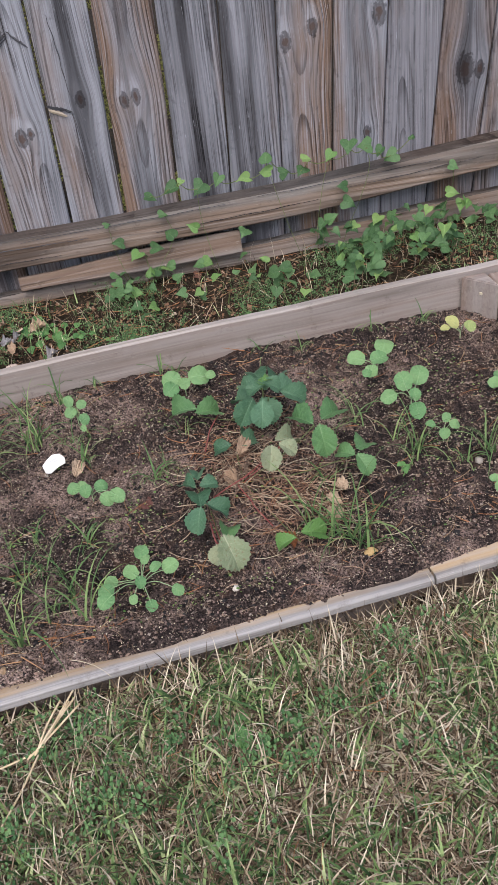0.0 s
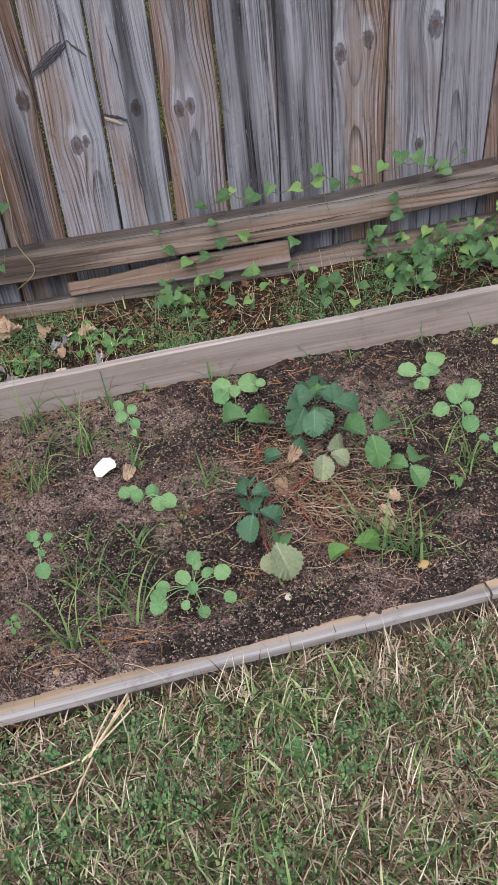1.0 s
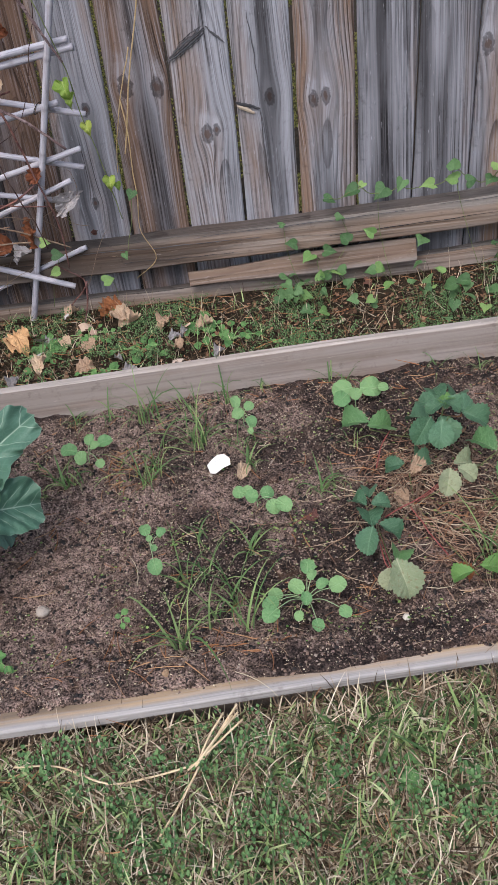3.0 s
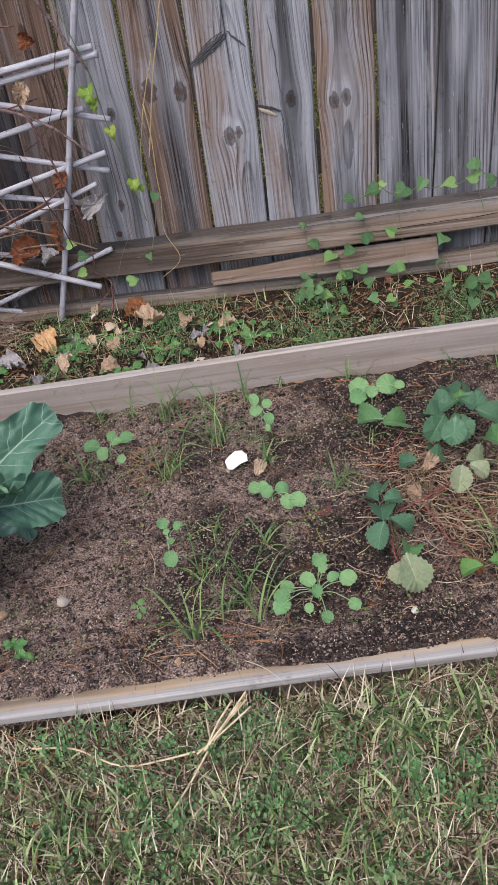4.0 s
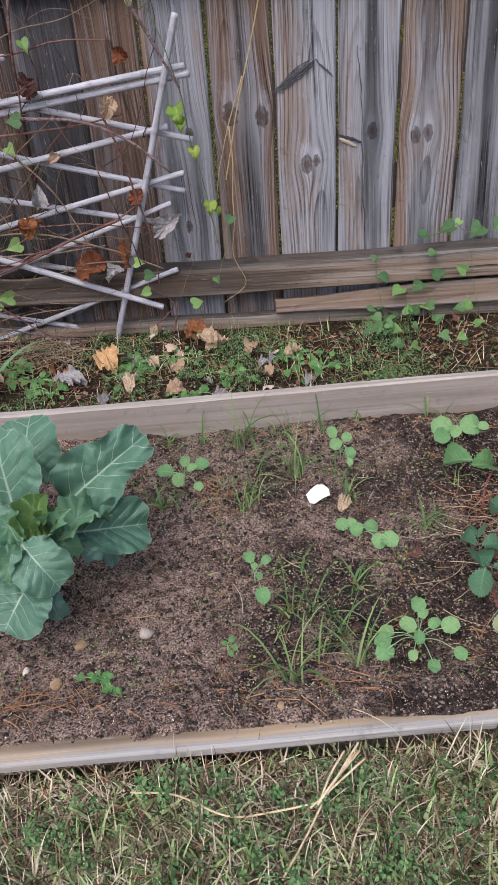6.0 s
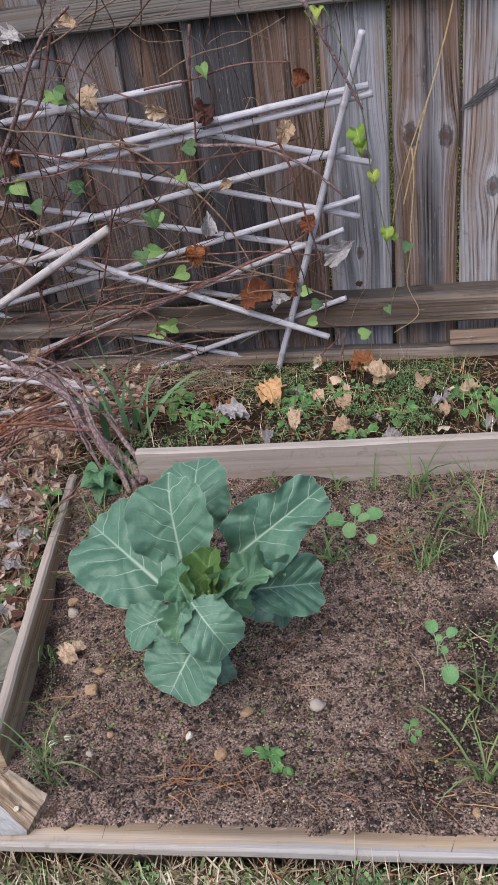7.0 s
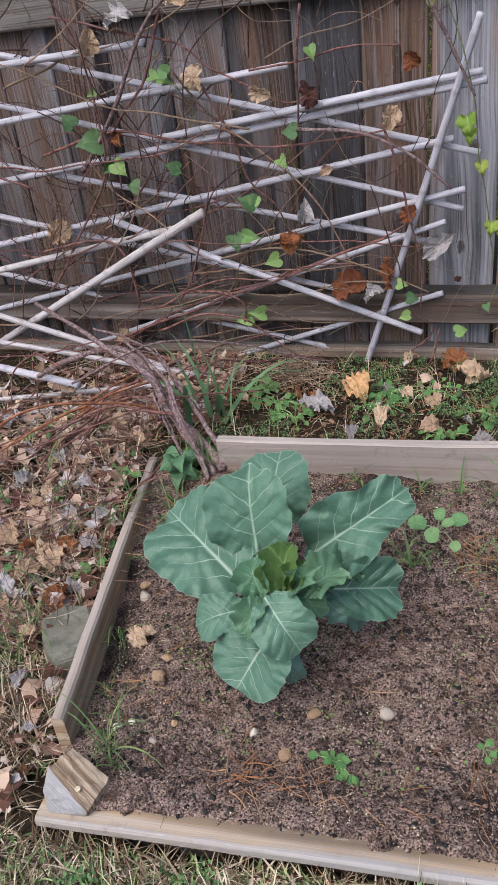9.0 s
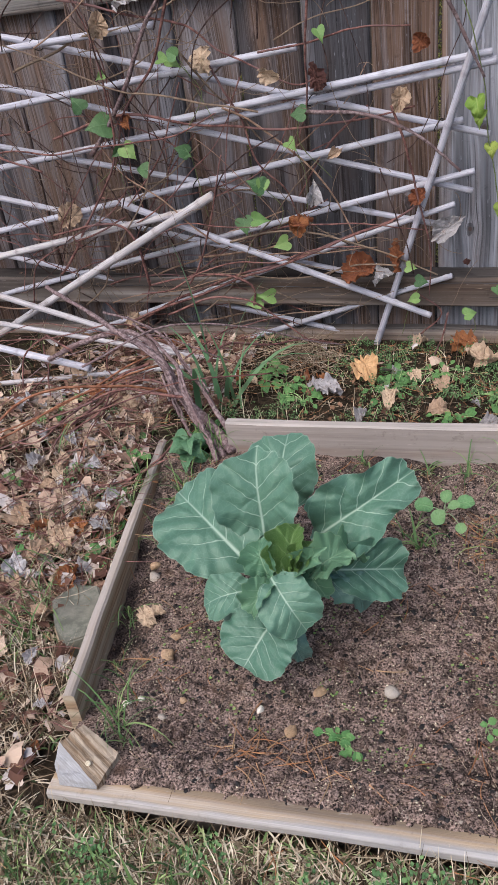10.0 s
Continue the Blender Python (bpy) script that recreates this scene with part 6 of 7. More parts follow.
trefoil(STRAWBERRY_LIGHT, (0.288, 1.322, 0.240), [(0.284, 1.332, 0.024), (0.297, 1.328, 0.022)])
trefoil(STRAWBERRY_MID, (0.364, 1.215, 0.197), [(0.343, 1.249, 0.062), (0.401, 1.246, 0.062), (0.365, 1.169, 0.059)])
trefoil(STRAWBERRY_MID, (0.412, 1.138, 0.161), [(0.401, 1.149, 0.040), (0.441, 1.172, 0.050), (0.424, 1.109, 0.042)])
trefoil(STRAWBERRY_MID, (0.153, 1.367, 0.172), [(0.124, 1.381, 0.059), (0.174, 1.377, 0.061)])
trefoil(STRAWBERRY_PALE, (0.276, 1.207, 0.167), [(0.302, 1.22, 0.048), (0.264, 1.177, 0.047), (0.3, 1.191, 0.037)])
trefoil(STRAWBERRY, (0.117, 1.142, 0.162), [(0.124, 1.183, 0.038), (0.102, 1.162, 0.038), (0.139, 1.146, 0.035)])
trefoil(STRAWBERRY, (0.116, 1.086, 0.153), [(0.116, 1.124, 0.052), (0.107, 1.066, 0.046), (0.143, 1.077, 0.044)])
trefoil(STRAWBERRY_PALE, (0.141, 1.013, 0.125), [(0.15, 0.986, 0.062), (0.128, 0.993, 0.036)])
trefoil(STRAWBERRY_MID, (0.143, 1.006, 0.135), [(0.152, 1.039, 0.044)])
trefoil(STRAWBERRY_LIGHT, (0.269, 0.989, 0.124), [(0.246, 0.989, 0.036), (0.297, 0.991, 0.048)])
trefoil(STRAWBERRY, (0.21, 1.257, 0.141), [(0.183, 1.266, 0.04), (0.235, 1.267, 0.045), (0.237, 1.303, 0.034)])
for pts in RUNNER:
    v, f = tube(wiggled(pts, 0.012), 0.0013, 6)
    child("runner", mesh_from("runner", v, f, RUNNER_RED), strawberry)
for c in CROWNS:
    for k in range(16):
        a = lr.uniform(0, 6.28)
        p = c + V(math.cos(a), math.sin(a), 0) * 0.008
        q = c + V(math.cos(a) * lr.uniform(0.02, 0.07), math.sin(a) * lr.uniform(0.02, 0.07), lr.uniform(0.0, 0.03))
        v, f = tube(wiggled([p - V(0, 0, 0.01), (p + q) / 2 + V(0, 0, 0.018), q, q + V(lr.uniform(-0.04, 0.04), lr.uniform(-0.05, 0.02), -0.01)], 0.016), lr.uniform(0.0006, 0.0014), 5)
        child("dry_stalk", mesh_from("dry_stalk", v, f, TWINE), strawberry)

# ---- stones and odd bits in the bed ----
def pebble(name, at, size, mat, label, seed):
    r = random.Random(seed)
    bm = bmesh.new()
    bmesh.ops.create_icosphere(bm, subdivisions=2, radius=0.5)
    for vtx in bm.verts:
        vtx.co *= 1 + 0.45 * noise.noise(vtx.co * 2.2 + V(seed * 3.1, 0, 0)) + 0.15 * noise.noise(vtx.co * 7 + V(seed, 0, 0))
        vtx.co.z *= 0.6
    me = bpy.data.meshes.new(name)
    bm.to_mesh(me)
    bm.free()
    me.polygons.foreach_set("use_smooth", [True] * len(me.polygons))
    me.materials.append(mat)
    ob = new(name, me)
    x, y = at
    ob.matrix_basis = Matrix.Translation((x, y, z_soil(x, y) + size * 0.24)) @ Matrix.Rotation(r.uniform(0, 6.28), 4, "Z") @ Matrix.Diagonal((size, size * r.uniform(0.65, 0.95), size, 1))
    return tagged(ob, label, "stone", "stones in the bed")


ST_YELLOW = plain("ochre_stone", (0.42, 0.27, 0.11), (0.60, 0.45, 0.24), 60.0, 0.8)
ST_GREY = plain("grey_stone", (0.30, 0.26, 0.23), (0.48, 0.43, 0.39), 60.0, 0.85)
ST_BROWN = plain("brown_stone", (0.60, 0.38, 0.23), (0.78, 0.58, 0.41), 110.0, 0.95, 1.0)
ST_WHITE = plain("white_stone", (0.62, 0.58, 0.52), (0.78, 0.75, 0.70), 60.0, 0.8)
pebble("stone", (0.381, 0.939), 0.024, ST_YELLOW, "smooth ochre-yellow stone on the soil", 1)
pebble("stone", (-0.460, 1.024), 0.022, ST_GREY, "pale grey round stone on the soil", 2)
pebble("stone", (-0.230, 0.839), 0.013, ST_BROWN, "small tan pebble by the front board", 3)
pebble("stone", (-0.652, 0.957), 0.016, ST_WHITE, "small off-white stone on the soil", 4)
pebble("stone", (-0.569, 1.006), 0.020, ST_BROWN, "orange-brown stone on the soil", 5)
BROWN_AT = [(-0.835, 1.061, 0.018), (-0.835, 1.019, 0.026), (-0.777, 0.945, 0.014), (-0.596, 0.930, 0.022), (-0.955, 1.235, 0.022), (-0.70, 1.30, 0.016)]
for k, (x, y, s) in enumerate(BROWN_AT):
    pebble("stone", (x, y), s, ST_BROWN, "rough brown clod-like stone", 10 + k)
PALE_AT = [(-0.943, 1.205, 0.024), (-0.865, 0.920, 0.015), (-0.796, 0.905, 0.014), (-0.846, 0.934, 0.012), (0.651, 1.111, 0.017), (0.144, 0.928, 0.014), (-0.17, 1.33, 0.012)]
for k, (x, y, s) in enumerate(PALE_AT):
    pebble("stone", (x, y), s, ST_WHITE if k % 2 else ST_GREY, "small pale stone on the soil", 20 + k)

# broken white plant tag with faded marks
TAGW = plain("white_plastic", (0.66, 0.66, 0.66), (0.80, 0.80, 0.79), 30.0, 0.4, 0.05)
TAGM = plain("faded_ink", (0.55, 0.56, 0.60), (0.66, 0.67, 0.70), 30.0, 0.5, 0.05)
tx, ty = -0.155, 1.346
tz = z_soil(tx, ty)
tag = thing("plant_tag", (tx, ty, tz), "broken white plastic plant tag half buried in soil", "plant tag")
tm = Matrix.Translation((tx, ty, tz + 0.020)) @ pose(0, 0, 0, 18, -6, 28)
bm = bmesh.new()
out = [(-0.024, -0.012), (-0.016, -0.018), (0.004, -0.015), (0.020, -0.016), (0.026, -0.002), (0.022, 0.012), (0.010, 0.018), (-0.006, 0.015), (-0.020, 0.008), (-0.022, -0.002)]
fc = bm.faces.new([bm.verts.new((x, y, 0.0012 * math.sin(x * 120))) for x, y in out])
ex = bmesh.ops.extrude_face_region(bm, geom=[fc])
for vtx in [g for g in ex["geom"] if isinstance(g, bmesh.types.BMVert)]:
    vtx.co.z += 0.0018
bmesh.ops.recalc_face_normals(bm, faces=bm.faces)
part("plate", bm, TAGW, tag, "", tm)
for k, (x0, y0, w) in enumerate([(0.004, 0.006, 0.018), (0.002, 0.000, 0.022), (0.006, -0.006, 0.014)]):
    bm = bmesh.new()
    bmesh.ops.create_cube(bm, size=1.0, matrix=Matrix.Translation((x0, y0, 0.0026)) @ Matrix.Diagonal((w, 0.0016, 0.0006, 1)))
    part("print_bar", bm, TAGM, tag, "faded unreadable print", tm)
dead_leaf((-0.106, 1.32, 0.13), 0.042, (0.2, -0.6, 1), 4, "standing in the soil beside the plant tag")
dead_leaf((0.016, 1.192, 0.112), 0.034, (0, -0.1, 1), 3, "flat on the soil")
dead_leaf((-0.885, 1.094, 0.114), 0.034, (0, -0.3, 2.5), 4, "on the soil by the side board")
dead_leaf((0.222, 1.255, 0.15), 0.045, (0, -0.4, 1), 4, "among the strawberry stalks")
for x, y, k in [(0.19, 1.21, 1), (0.36, 1.09, 4), (0.35, 1.05, 7), (0.255, 1.015, 5), (0.38, 1.12, 1)]:
    dead_leaf((x, y, z_soil(x, y) + 0.015), 0.035, (0, -0.3, 1), k, "under the strawberry plant")


# ---- soil crumbs, perlite, needles and twigs ----
def scatter_bed(n, r, margin=0.012):
    out = []
    while len(out) < n:
        x, y = r.uniform(-1.06, 0.9), r.uniform(0.75, 1.66)
        if in_bed(x, y, margin) or (x > -0.78 and in_bed(x, y + 0.05) and y > y_front(x) + 0.022):
            out.append((x, y))
    return out


OCTA = np.array([(1, 0, 0), (-1, 0, 0), (0, 1, 0), (0, -1, 0), (0, 0, 1), (0, 0, -1)], float)
OF = [(0, 2, 4), (2, 1, 4), (1, 3, 4), (3, 0, 4), (2, 0, 5), (1, 2, 5), (3, 1, 5), (0, 3, 5)]


def crumbs(name, places, lo, hi, mat, label, category, power=2.5):
    r = np.random.default_rng(len(places))
    verts, faces = [], []
    for x, y in places:
        s = lo + (hi - lo) * r.random() ** power
        z = z_soil(x, y) + 0.002
        o = len(verts)
        sc = s * r.uniform(0.6, 1.25, (6, 1))
        q = OCTA * sc * (1, 1, 0.75)
        a = r.uniform(0, 6.28)
        c, sn = math.cos(a), math.sin(a)
        t = r.uniform(-0.6, 0.6)
        for px, py, pz in q:
            verts.append((x + px * c - py * sn, y + px * sn + py * c, z + pz + t * px))
        faces += [(a0 + o, b0 + o, c0 + o) for a0, b0, c0 in OF]
    ob = new(name, mesh_from(name, verts, faces, mat, smooth=False))
    return tagged(ob, label, category, kind="stuff")


sr = random.Random(77)
CRUMB = plain("soil_crumb", (0.006, 0.0045, 0.005), (0.272, 0.200, 0.180), 60.0, 0.95, 0.8, island=0.6)
DARKBIT = plain("char_bit", (0.008, 0.008, 0.009), (0.035, 0.032, 0.034), 60.0, 0.8, 0.8, island=0.5)
BARKBIT = plain("bark_bit", (0.06, 0.040, 0.032), (0.28, 0.20, 0.165), 60.0, 0.95, 0.6, island=0.8)
PERLITE = plain("perlite", (0.36, 0.32, 0.22), (0.70, 0.64, 0.50), 90.0, 0.9, 0.3, island=0.5)
GRIT = plain("grit", (0.14, 0.11, 0.095), (0.32, 0.27, 0.235), 70.0, 0.9, 0.3, island=0.8)
crumbs("soil_crumbs", scatter_bed(56000, sr), 0.0006, 0.0027, CRUMB, "dark crumbs of soil over the bed", "soil", 3.0)
crumbs("char_bits", scatter_bed(8000, sr), 0.0010, 0.0066, DARKBIT, "black clods and char in the soil", "soil", 4.0)
crumbs("bark_bits", scatter_bed(12000, sr), 0.0006, 0.0044, BARKBIT, "brown bark bits in the soil", "bark", 3.5)
crumbs("perlite", [p for p in scatter_bed(16000, sr) if noise.noise((p[0] * 5, p[1] * 5, 3)) > -0.15], 0.0004, 0.0018, PERLITE, "tiny pale perlite specks in the soil", "perlite", 2.6)
crumbs("grit", scatter_bed(9000, sr), 0.0005, 0.0034, GRIT, "grey-brown grit on the soil", "grit", 3.0)


ICO = [(0.0, -0.526, 0.851), (0.0, 0.526, 0.851), (0.0, -0.526, -0.851), (0.0, 0.526, -0.851), (0.851, 0.0, 0.526), (0.851, 0.0, -0.526),
       (-0.851, 0.0, 0.526), (-0.851, 0.0, -0.526), (-0.526, 0.851, 0.0), (0.526, 0.851, 0.0), (-0.526, -0.851, 0.0), (0.526, -0.851, 0.0)]
ICO_F = [(i, j, k) for i in range(12) for j in range(i + 1, 12) for k in range(j + 1, 12)
         if all((Vector(ICO[a]) - Vector(ICO[b])).length < 1.1 for a, b in ((i, j), (j, k), (i, k)))]
ICO_F = [(i, j, k) if (Vector(ICO[j]) - Vector(ICO[i])).cross(Vector(ICO[k]) - Vector(ICO[i])).dot(Vector(ICO[i])) > 0 else (i, k, j) for i, j, k in ICO_F]


def clods(name, n, lo, hi, mat, label):
    """Rounded uneven lumps of soil, half sunk."""
    verts, faces = [], []
    for x, y in scatter_bed(n, sr, 0.02):
        if noise.noise((x * 5, y * 5, 2.2)) < -0.15:
            continue
        s, o = lo + (hi - lo) * sr.random() ** 3, len(verts)
        z, a = z_soil(x, y), sr.uniform(0, 6.28)
        for px, py, pz in ICO:
            q = s * sr.uniform(0.65, 1.3)
            verts.append((x + q * (px * math.cos(a) - py * math.sin(a)), y + q * (px * math.sin(a) + py * math.cos(a)), z + q * pz * 0.7))
        faces += [(i + o, j + o, k + o) for i, j, k in ICO_F]
    return tagged(new(name, mesh_from(name, verts, faces, mat)), label, "soil", kind="stuff")


clods("soil_clods", 3600, 0.003, 0.014, SOIL, "rounded dark clods of soil over the bed")


def strips(places, length, width, lift, r, curve=0.3, zf=None, tilt=0.15):
    """Thin three-sided sticks lying about, as one list of verts and faces."""
    verts, faces = [], []
    for x, y, a in places:
        L = length * r.uniform(0.5, 1.2)
        w = width * r.uniform(0.6, 1.3)
        k = r.uniform(-curve, curve)
        z0 = (zf or z_soil)(x, y) + lift * r.uniform(0.2, 1.0)
        tl = r.uniform(-tilt, tilt)
        n = 4
        o = len(verts)
        px, py, pz, ang = x, y, z0, a
        for i in range(n + 1):
            nxn, nyn = -math.sin(ang), math.cos(ang)
            ww = w * (1 - 0.6 * i / n)
            verts += [(px + nxn * ww, py + nyn * ww, pz), (px - nxn * ww, py - nyn * ww, pz), (px, py, pz + ww * 1.6)]
            px += math.cos(ang) * L / n
            py += math.sin(ang) * L / n
            pz += tl * L / n
            ang += k
        for i in range(n):
            b = o + i * 3
            for j in range(3):
                faces.append((b + j, b + (j + 1) % 3, b + 3 + (j + 1) % 3, b + 3 + j))
    return verts, faces


NEEDLE = blade_mat("pine_needle", [(0.0, (0.20, 0.085, 0.04)), (0.5, (0.34, 0.15, 0.07)), (1.0, (0.40, 0.27, 0.16))], 0.7, 0.0)
TWIG = blade_mat("dry_twig", [(0.0, (0.10, 0.065, 0.045)), (0.5, (0.25, 0.18, 0.13)), (1.0, (0.44, 0.37, 0.29))], 0.85, 0.0)
HAY = blade_mat("dry_runner", [(0.0, (0.07, 0.035, 0.028)), (0.45, (0.26, 0.145, 0.105)), (0.8, (0.44, 0.33, 0.25)), (1.0, (0.52, 0.47, 0.36))], 0.85, 0.0)
spots = []
NEEDLE_AT = [(-0.36, 1.40, 26), (-0.34, 1.35, 20), (0.05, 1.0, 10), (-0.08, 0.89, 12), (-0.17, 0.88, 10), (-0.62, 0.855, 30), (-0.52, 0.855, 16), (0.2, 1.2, 12), (0.33, 1.08, 12), (-0.85, 1.0, 14), (-0.5, 1.2, 6), (-0.3, 0.88, 10), (0.3, 1.16, 12), (-0.15, 0.94, 8), (-0.92, 1.3, 10), (0.6, 1.05, 8), (-0.75, 1.45, 10), (0.15, 1.32, 16)]
for x, y, n in NEEDLE_AT:
    for _ in range(n):
        spots.append((x + sr.gauss(0, 0.03), y + sr.gauss(0, 0.022), sr.uniform(0, 6.28)))
spots += [(x, y, sr.uniform(0, 6.28)) for x, y in scatter_bed(260, sr)]
spots += [(sr.uniform(-0.9, 0.85), y_back(0) - abs(sr.gauss(0, 0.03)) - 0.01, sr.uniform(0, 6.28)) for _ in range(70)]
v, f = strips([s for s in spots if in_bed(s[0], s[1], 0.01)], 0.05, 0.0009, 0.010, sr, 0.25)
tagged(new("pine_needles", mesh_from("pine_needles", v, f, NEEDLE, smooth=False)), "rust-brown pine needles strewn over the bed", "pine needles", kind="stuff")
spots = [(x, y, sr.uniform(0, 6.28)) for x, y in scatter_bed(1900, sr)]
v, f = strips(spots, 0.024, 0.0005, 0.006, sr, 0.25)
tagged(new("soil_fibres", mesh_from("soil_fibres", v, f, TWIG, smooth=False)), "short pale root fibres and chips in the soil", "fibres", kind="stuff")
spots = [(x, y, sr.uniform(0, 6.28)) for x, y in scatter_bed(60, sr)]
spots += [(0.25 + sr.gauss(0, 0.09), 1.15 + sr.gauss(0, 0.08), sr.uniform(0, 6.28)) for _ in range(190)]
spots += [(0.32 + sr.gauss(0, 0.06), 1.13 + sr.gauss(0, 0.09), sr.uniform(0, 6.28)) for _ in range(270)]
spots += [(0.20 + sr.gauss(0, 0.05), 1.26 + sr.gauss(0, 0.05), sr.uniform(0, 6.28)) for _ in range(220)]
v, f = strips(spots, 0.075, 0.0008, 0.016, sr, 0.6)
tagged(new("dry_stalks", mesh_from("dry_stalks", v, f, HAY, smooth=False)), "dry straw-coloured runners and stalks in the bed", "dry stalks", kind="stuff")

spots = [(x, y, sr.uniform(0, 6.28)) for x, y in scatter_bed(2600, sr)]
v, f = strips(spots, 0.007, 0.0008, 0.005, sr, 0.3)
tagged(new("wood_chips", mesh_from("wood_chips", v, f, TWIG, smooth=False)), "small wood chips and splinters mixed in the soil", "wood chips", kind="stuff")
# tiny green sprouts in the soil
spr = []
PATCHES = [(-0.02, 1.18), (-0.04, 1.22), (0.0, 1.13), (0.04, 1.27), (0.62, 1.22), (0.66, 1.30), (0.05, 1.15), (0.55, 1.50), (0.7, 1.45), (0.45, 1.38), (-0.79, 1.06), (-0.77, 1.03)]
for k in range(300):
    x, y = PATCHES[k % len(PATCHES)] if k < 36 else (sr.uniform(-0.85, 0.8), sr.uniform(0.9, 1.55))
    x, y = x + sr.gauss(0, 0.02), y + sr.gauss(0, 0.02)
    spr += [(x + sr.gauss(0, 0.025), y + sr.gauss(0, 0.02)) for _ in range(sr.randint(3, 12))]


def leaflet_cloud(places, size, r, zf, lift):
    """Many small round leaves, joined."""
    verts, faces = [], []
    for x, y in places:
        s = size * r.uniform(0.5, 1.25)
        z = zf(x, y) + lift * r.uniform(0.25, 1.1)
        a, tx_, ty_ = r.uniform(0, 6.28), r.uniform(-0.5, 0.5), r.uniform(-0.7, 0.2)
        o = len(verts)
        verts.append((x, y, z - s * 0.15))
        for i in range(7):
            b = a + 6.283 * i / 7
            q = s * (0.85 + 0.25 * math.cos(b - a))
            px, py = math.cos(b) * q, math.sin(b) * q
            verts.append((x + px, y + py, z + tx_ * px + ty_ * py))
        faces += [(o, o + 1 + i, o + 1 + (i + 1) % 7) for i in range(7)]
    return verts, faces


CLOVER = blade_mat("small_weed_leaf", [(0.0, (0.045, 0.115, 0.048)), (0.5, (0.098, 0.205, 0.082)), (1.0, (0.18, 0.31, 0.13))], 0.5, 0.25, 0.1)
SPROUT = blade_mat("sprout_leaf", [(0.0, (0.12, 0.24, 0.07)), (0.5, (0.22, 0.34, 0.11)), (1.0, (0.36, 0.44, 0.18))], 0.5, 0.2, 0.05)
v, f = leaflet_cloud([p for p in spr if in_bed(*p, 0.01)], 0.0027, sr, z_soil, 0.009)
tagged(new("sprouts", mesh_from("sprouts", v, f, SPROUT, smooth=False)), "tiny green sprouts in the soil", "sprouts", kind="stuff")


# ---- grass ----
def blades(places, r, zf, height, width, lean, droop=0.6, segs=4):
    """Curved tapering blades, joined; places are x, y and a size factor."""
    verts, faces = [], []
    for x, y, k in places:
        h = height * k * r.uniform(0.45, 1.25)
        w = width * r.uniform(0.6, 1.3)
        a = r.uniform(0, 6.283)
        el = math.pi / 2 - abs(r.gauss(0, lean))
        el = max(0.05, el)
        dx, dy = math.cos(a), math.sin(a)
        tw = a + math.pi / 2 + r.uniform(-0.7, 0.7)
        sx_, sy_ = math.cos(tw), math.sin(tw)
        bend = droop * r.uniform(0.2, 1.3) / segs
        z = zf(x, y) - 0.003
        px, py, pz = x, y, z
        o = len(verts)
        for i in range(segs):
            ww = w * (1 - (i / segs) ** 2) * 0.5
            verts += [(px + sx_ * ww, py + sy_ * ww, pz), (px - sx_ * ww, py - sy_ * ww, pz)]
            st = h / segs
            px += dx * math.cos(el) * st
            py += dy * math.cos(el) * st
            pz = max(pz + math.sin(el) * st, z + 0.002)
            el -= bend * (1 + i * 0.5)
        verts.append((px, py, pz))
        for i in range(segs - 1):
            b = o + 2 * i
            faces.append((b, b + 1, b + 3, b + 2))
        b = o + 2 * (segs - 1)
        faces.append((b, b + 1, b + 2))
    return verts, faces


GREEN = blade_mat("green_grass", [(0.0, (0.020, 0.044, 0.017)), (0.34, (0.066, 0.132, 0.050)), (0.70, (0.205, 0.300, 0.112)), (1.0, (0.46, 0.53, 0.29))], dull=0.08)
STRAWC = blade_mat("dry_grass", [(0.0, (0.028, 0.019, 0.013)), (0.36, (0.14, 0.096, 0.066)), (0.68, (0.38, 0.300, 0.215)), (1.0, (0.78, 0.70, 0.57))], 0.75, 0.12, 0.15)
gr = random.Random(31)
green, dry, thatch = [], [], []


def lawn_green(x, y):
    return 0.5 + 0.9 * noise.noise((x * 3.3, y * 3.3, 5.5)) + 0.7 * noise.noise((x * 13, y * 13, 1.5)) - 0.42 * smooth01((x + 0.15) / 0.5) - 0.45 * smooth01((-0.4 - x) / 0.25)


def lawn(n, x0, x1, y0, y1, keep, k=1.0):
    for _ in range(n):
        x, y = gr.uniform(x0, x1), gr.uniform(y0, y1)
        if not keep(x, y):
            continue
        g = lawn_green(x, y)
        near = 0.5 if y > y_front(x) - 0.045 else 1.0
        u = gr.random()
        if u < 0.37 + 0.36 * g:
            green.append((x, y, k * near))
        elif u < 0.68:
            dry.append((x, y, k * near))
        else:
            thatch.append((x, y, k))


front_lawn = lambda x, y: y < y_front(x) + 0.004 and not (-0.93 < x < -0.80 and y > 0.735)
lawn(82000, -1.35, 1.15, 0.36, 0.90, front_lawn)
lawn(6000, -1.7, -0.92, 0.75, 1.15, lambda x, y: x < x_left(y) - 0.05)
v, f = blades(green, gr, lambda x, y: z_ground(x, y) + 0.004, 0.064, 0.0046, 1.9, 1.2, 5)
tagged(new("lawn_grass", mesh_from("lawn_grass", v, f, GREEN)), "patchy green lawn grass", "grass", kind="stuff")
v, f = blades(dry, gr, lambda x, y: z_ground(x, y) + 0.010, 0.066, 0.0025, 2.2, 0.9, 5)
tagged(new("dry_lawn_grass", mesh_from("dry_lawn_grass", v, f, STRAWC)), "dry tan grass mixed through the lawn", "grass", kind="stuff")
v, f = blades(thatch, gr, lambda x, y: z_ground(x, y) + 0.014, 0.058, 0.0024, 2.8, 0.3)
tagged(new("lawn_thatch", mesh_from("lawn_thatch", v, f, STRAWC)), "flattened dead grass lying on the lawn", "thatch", kind="stuff")

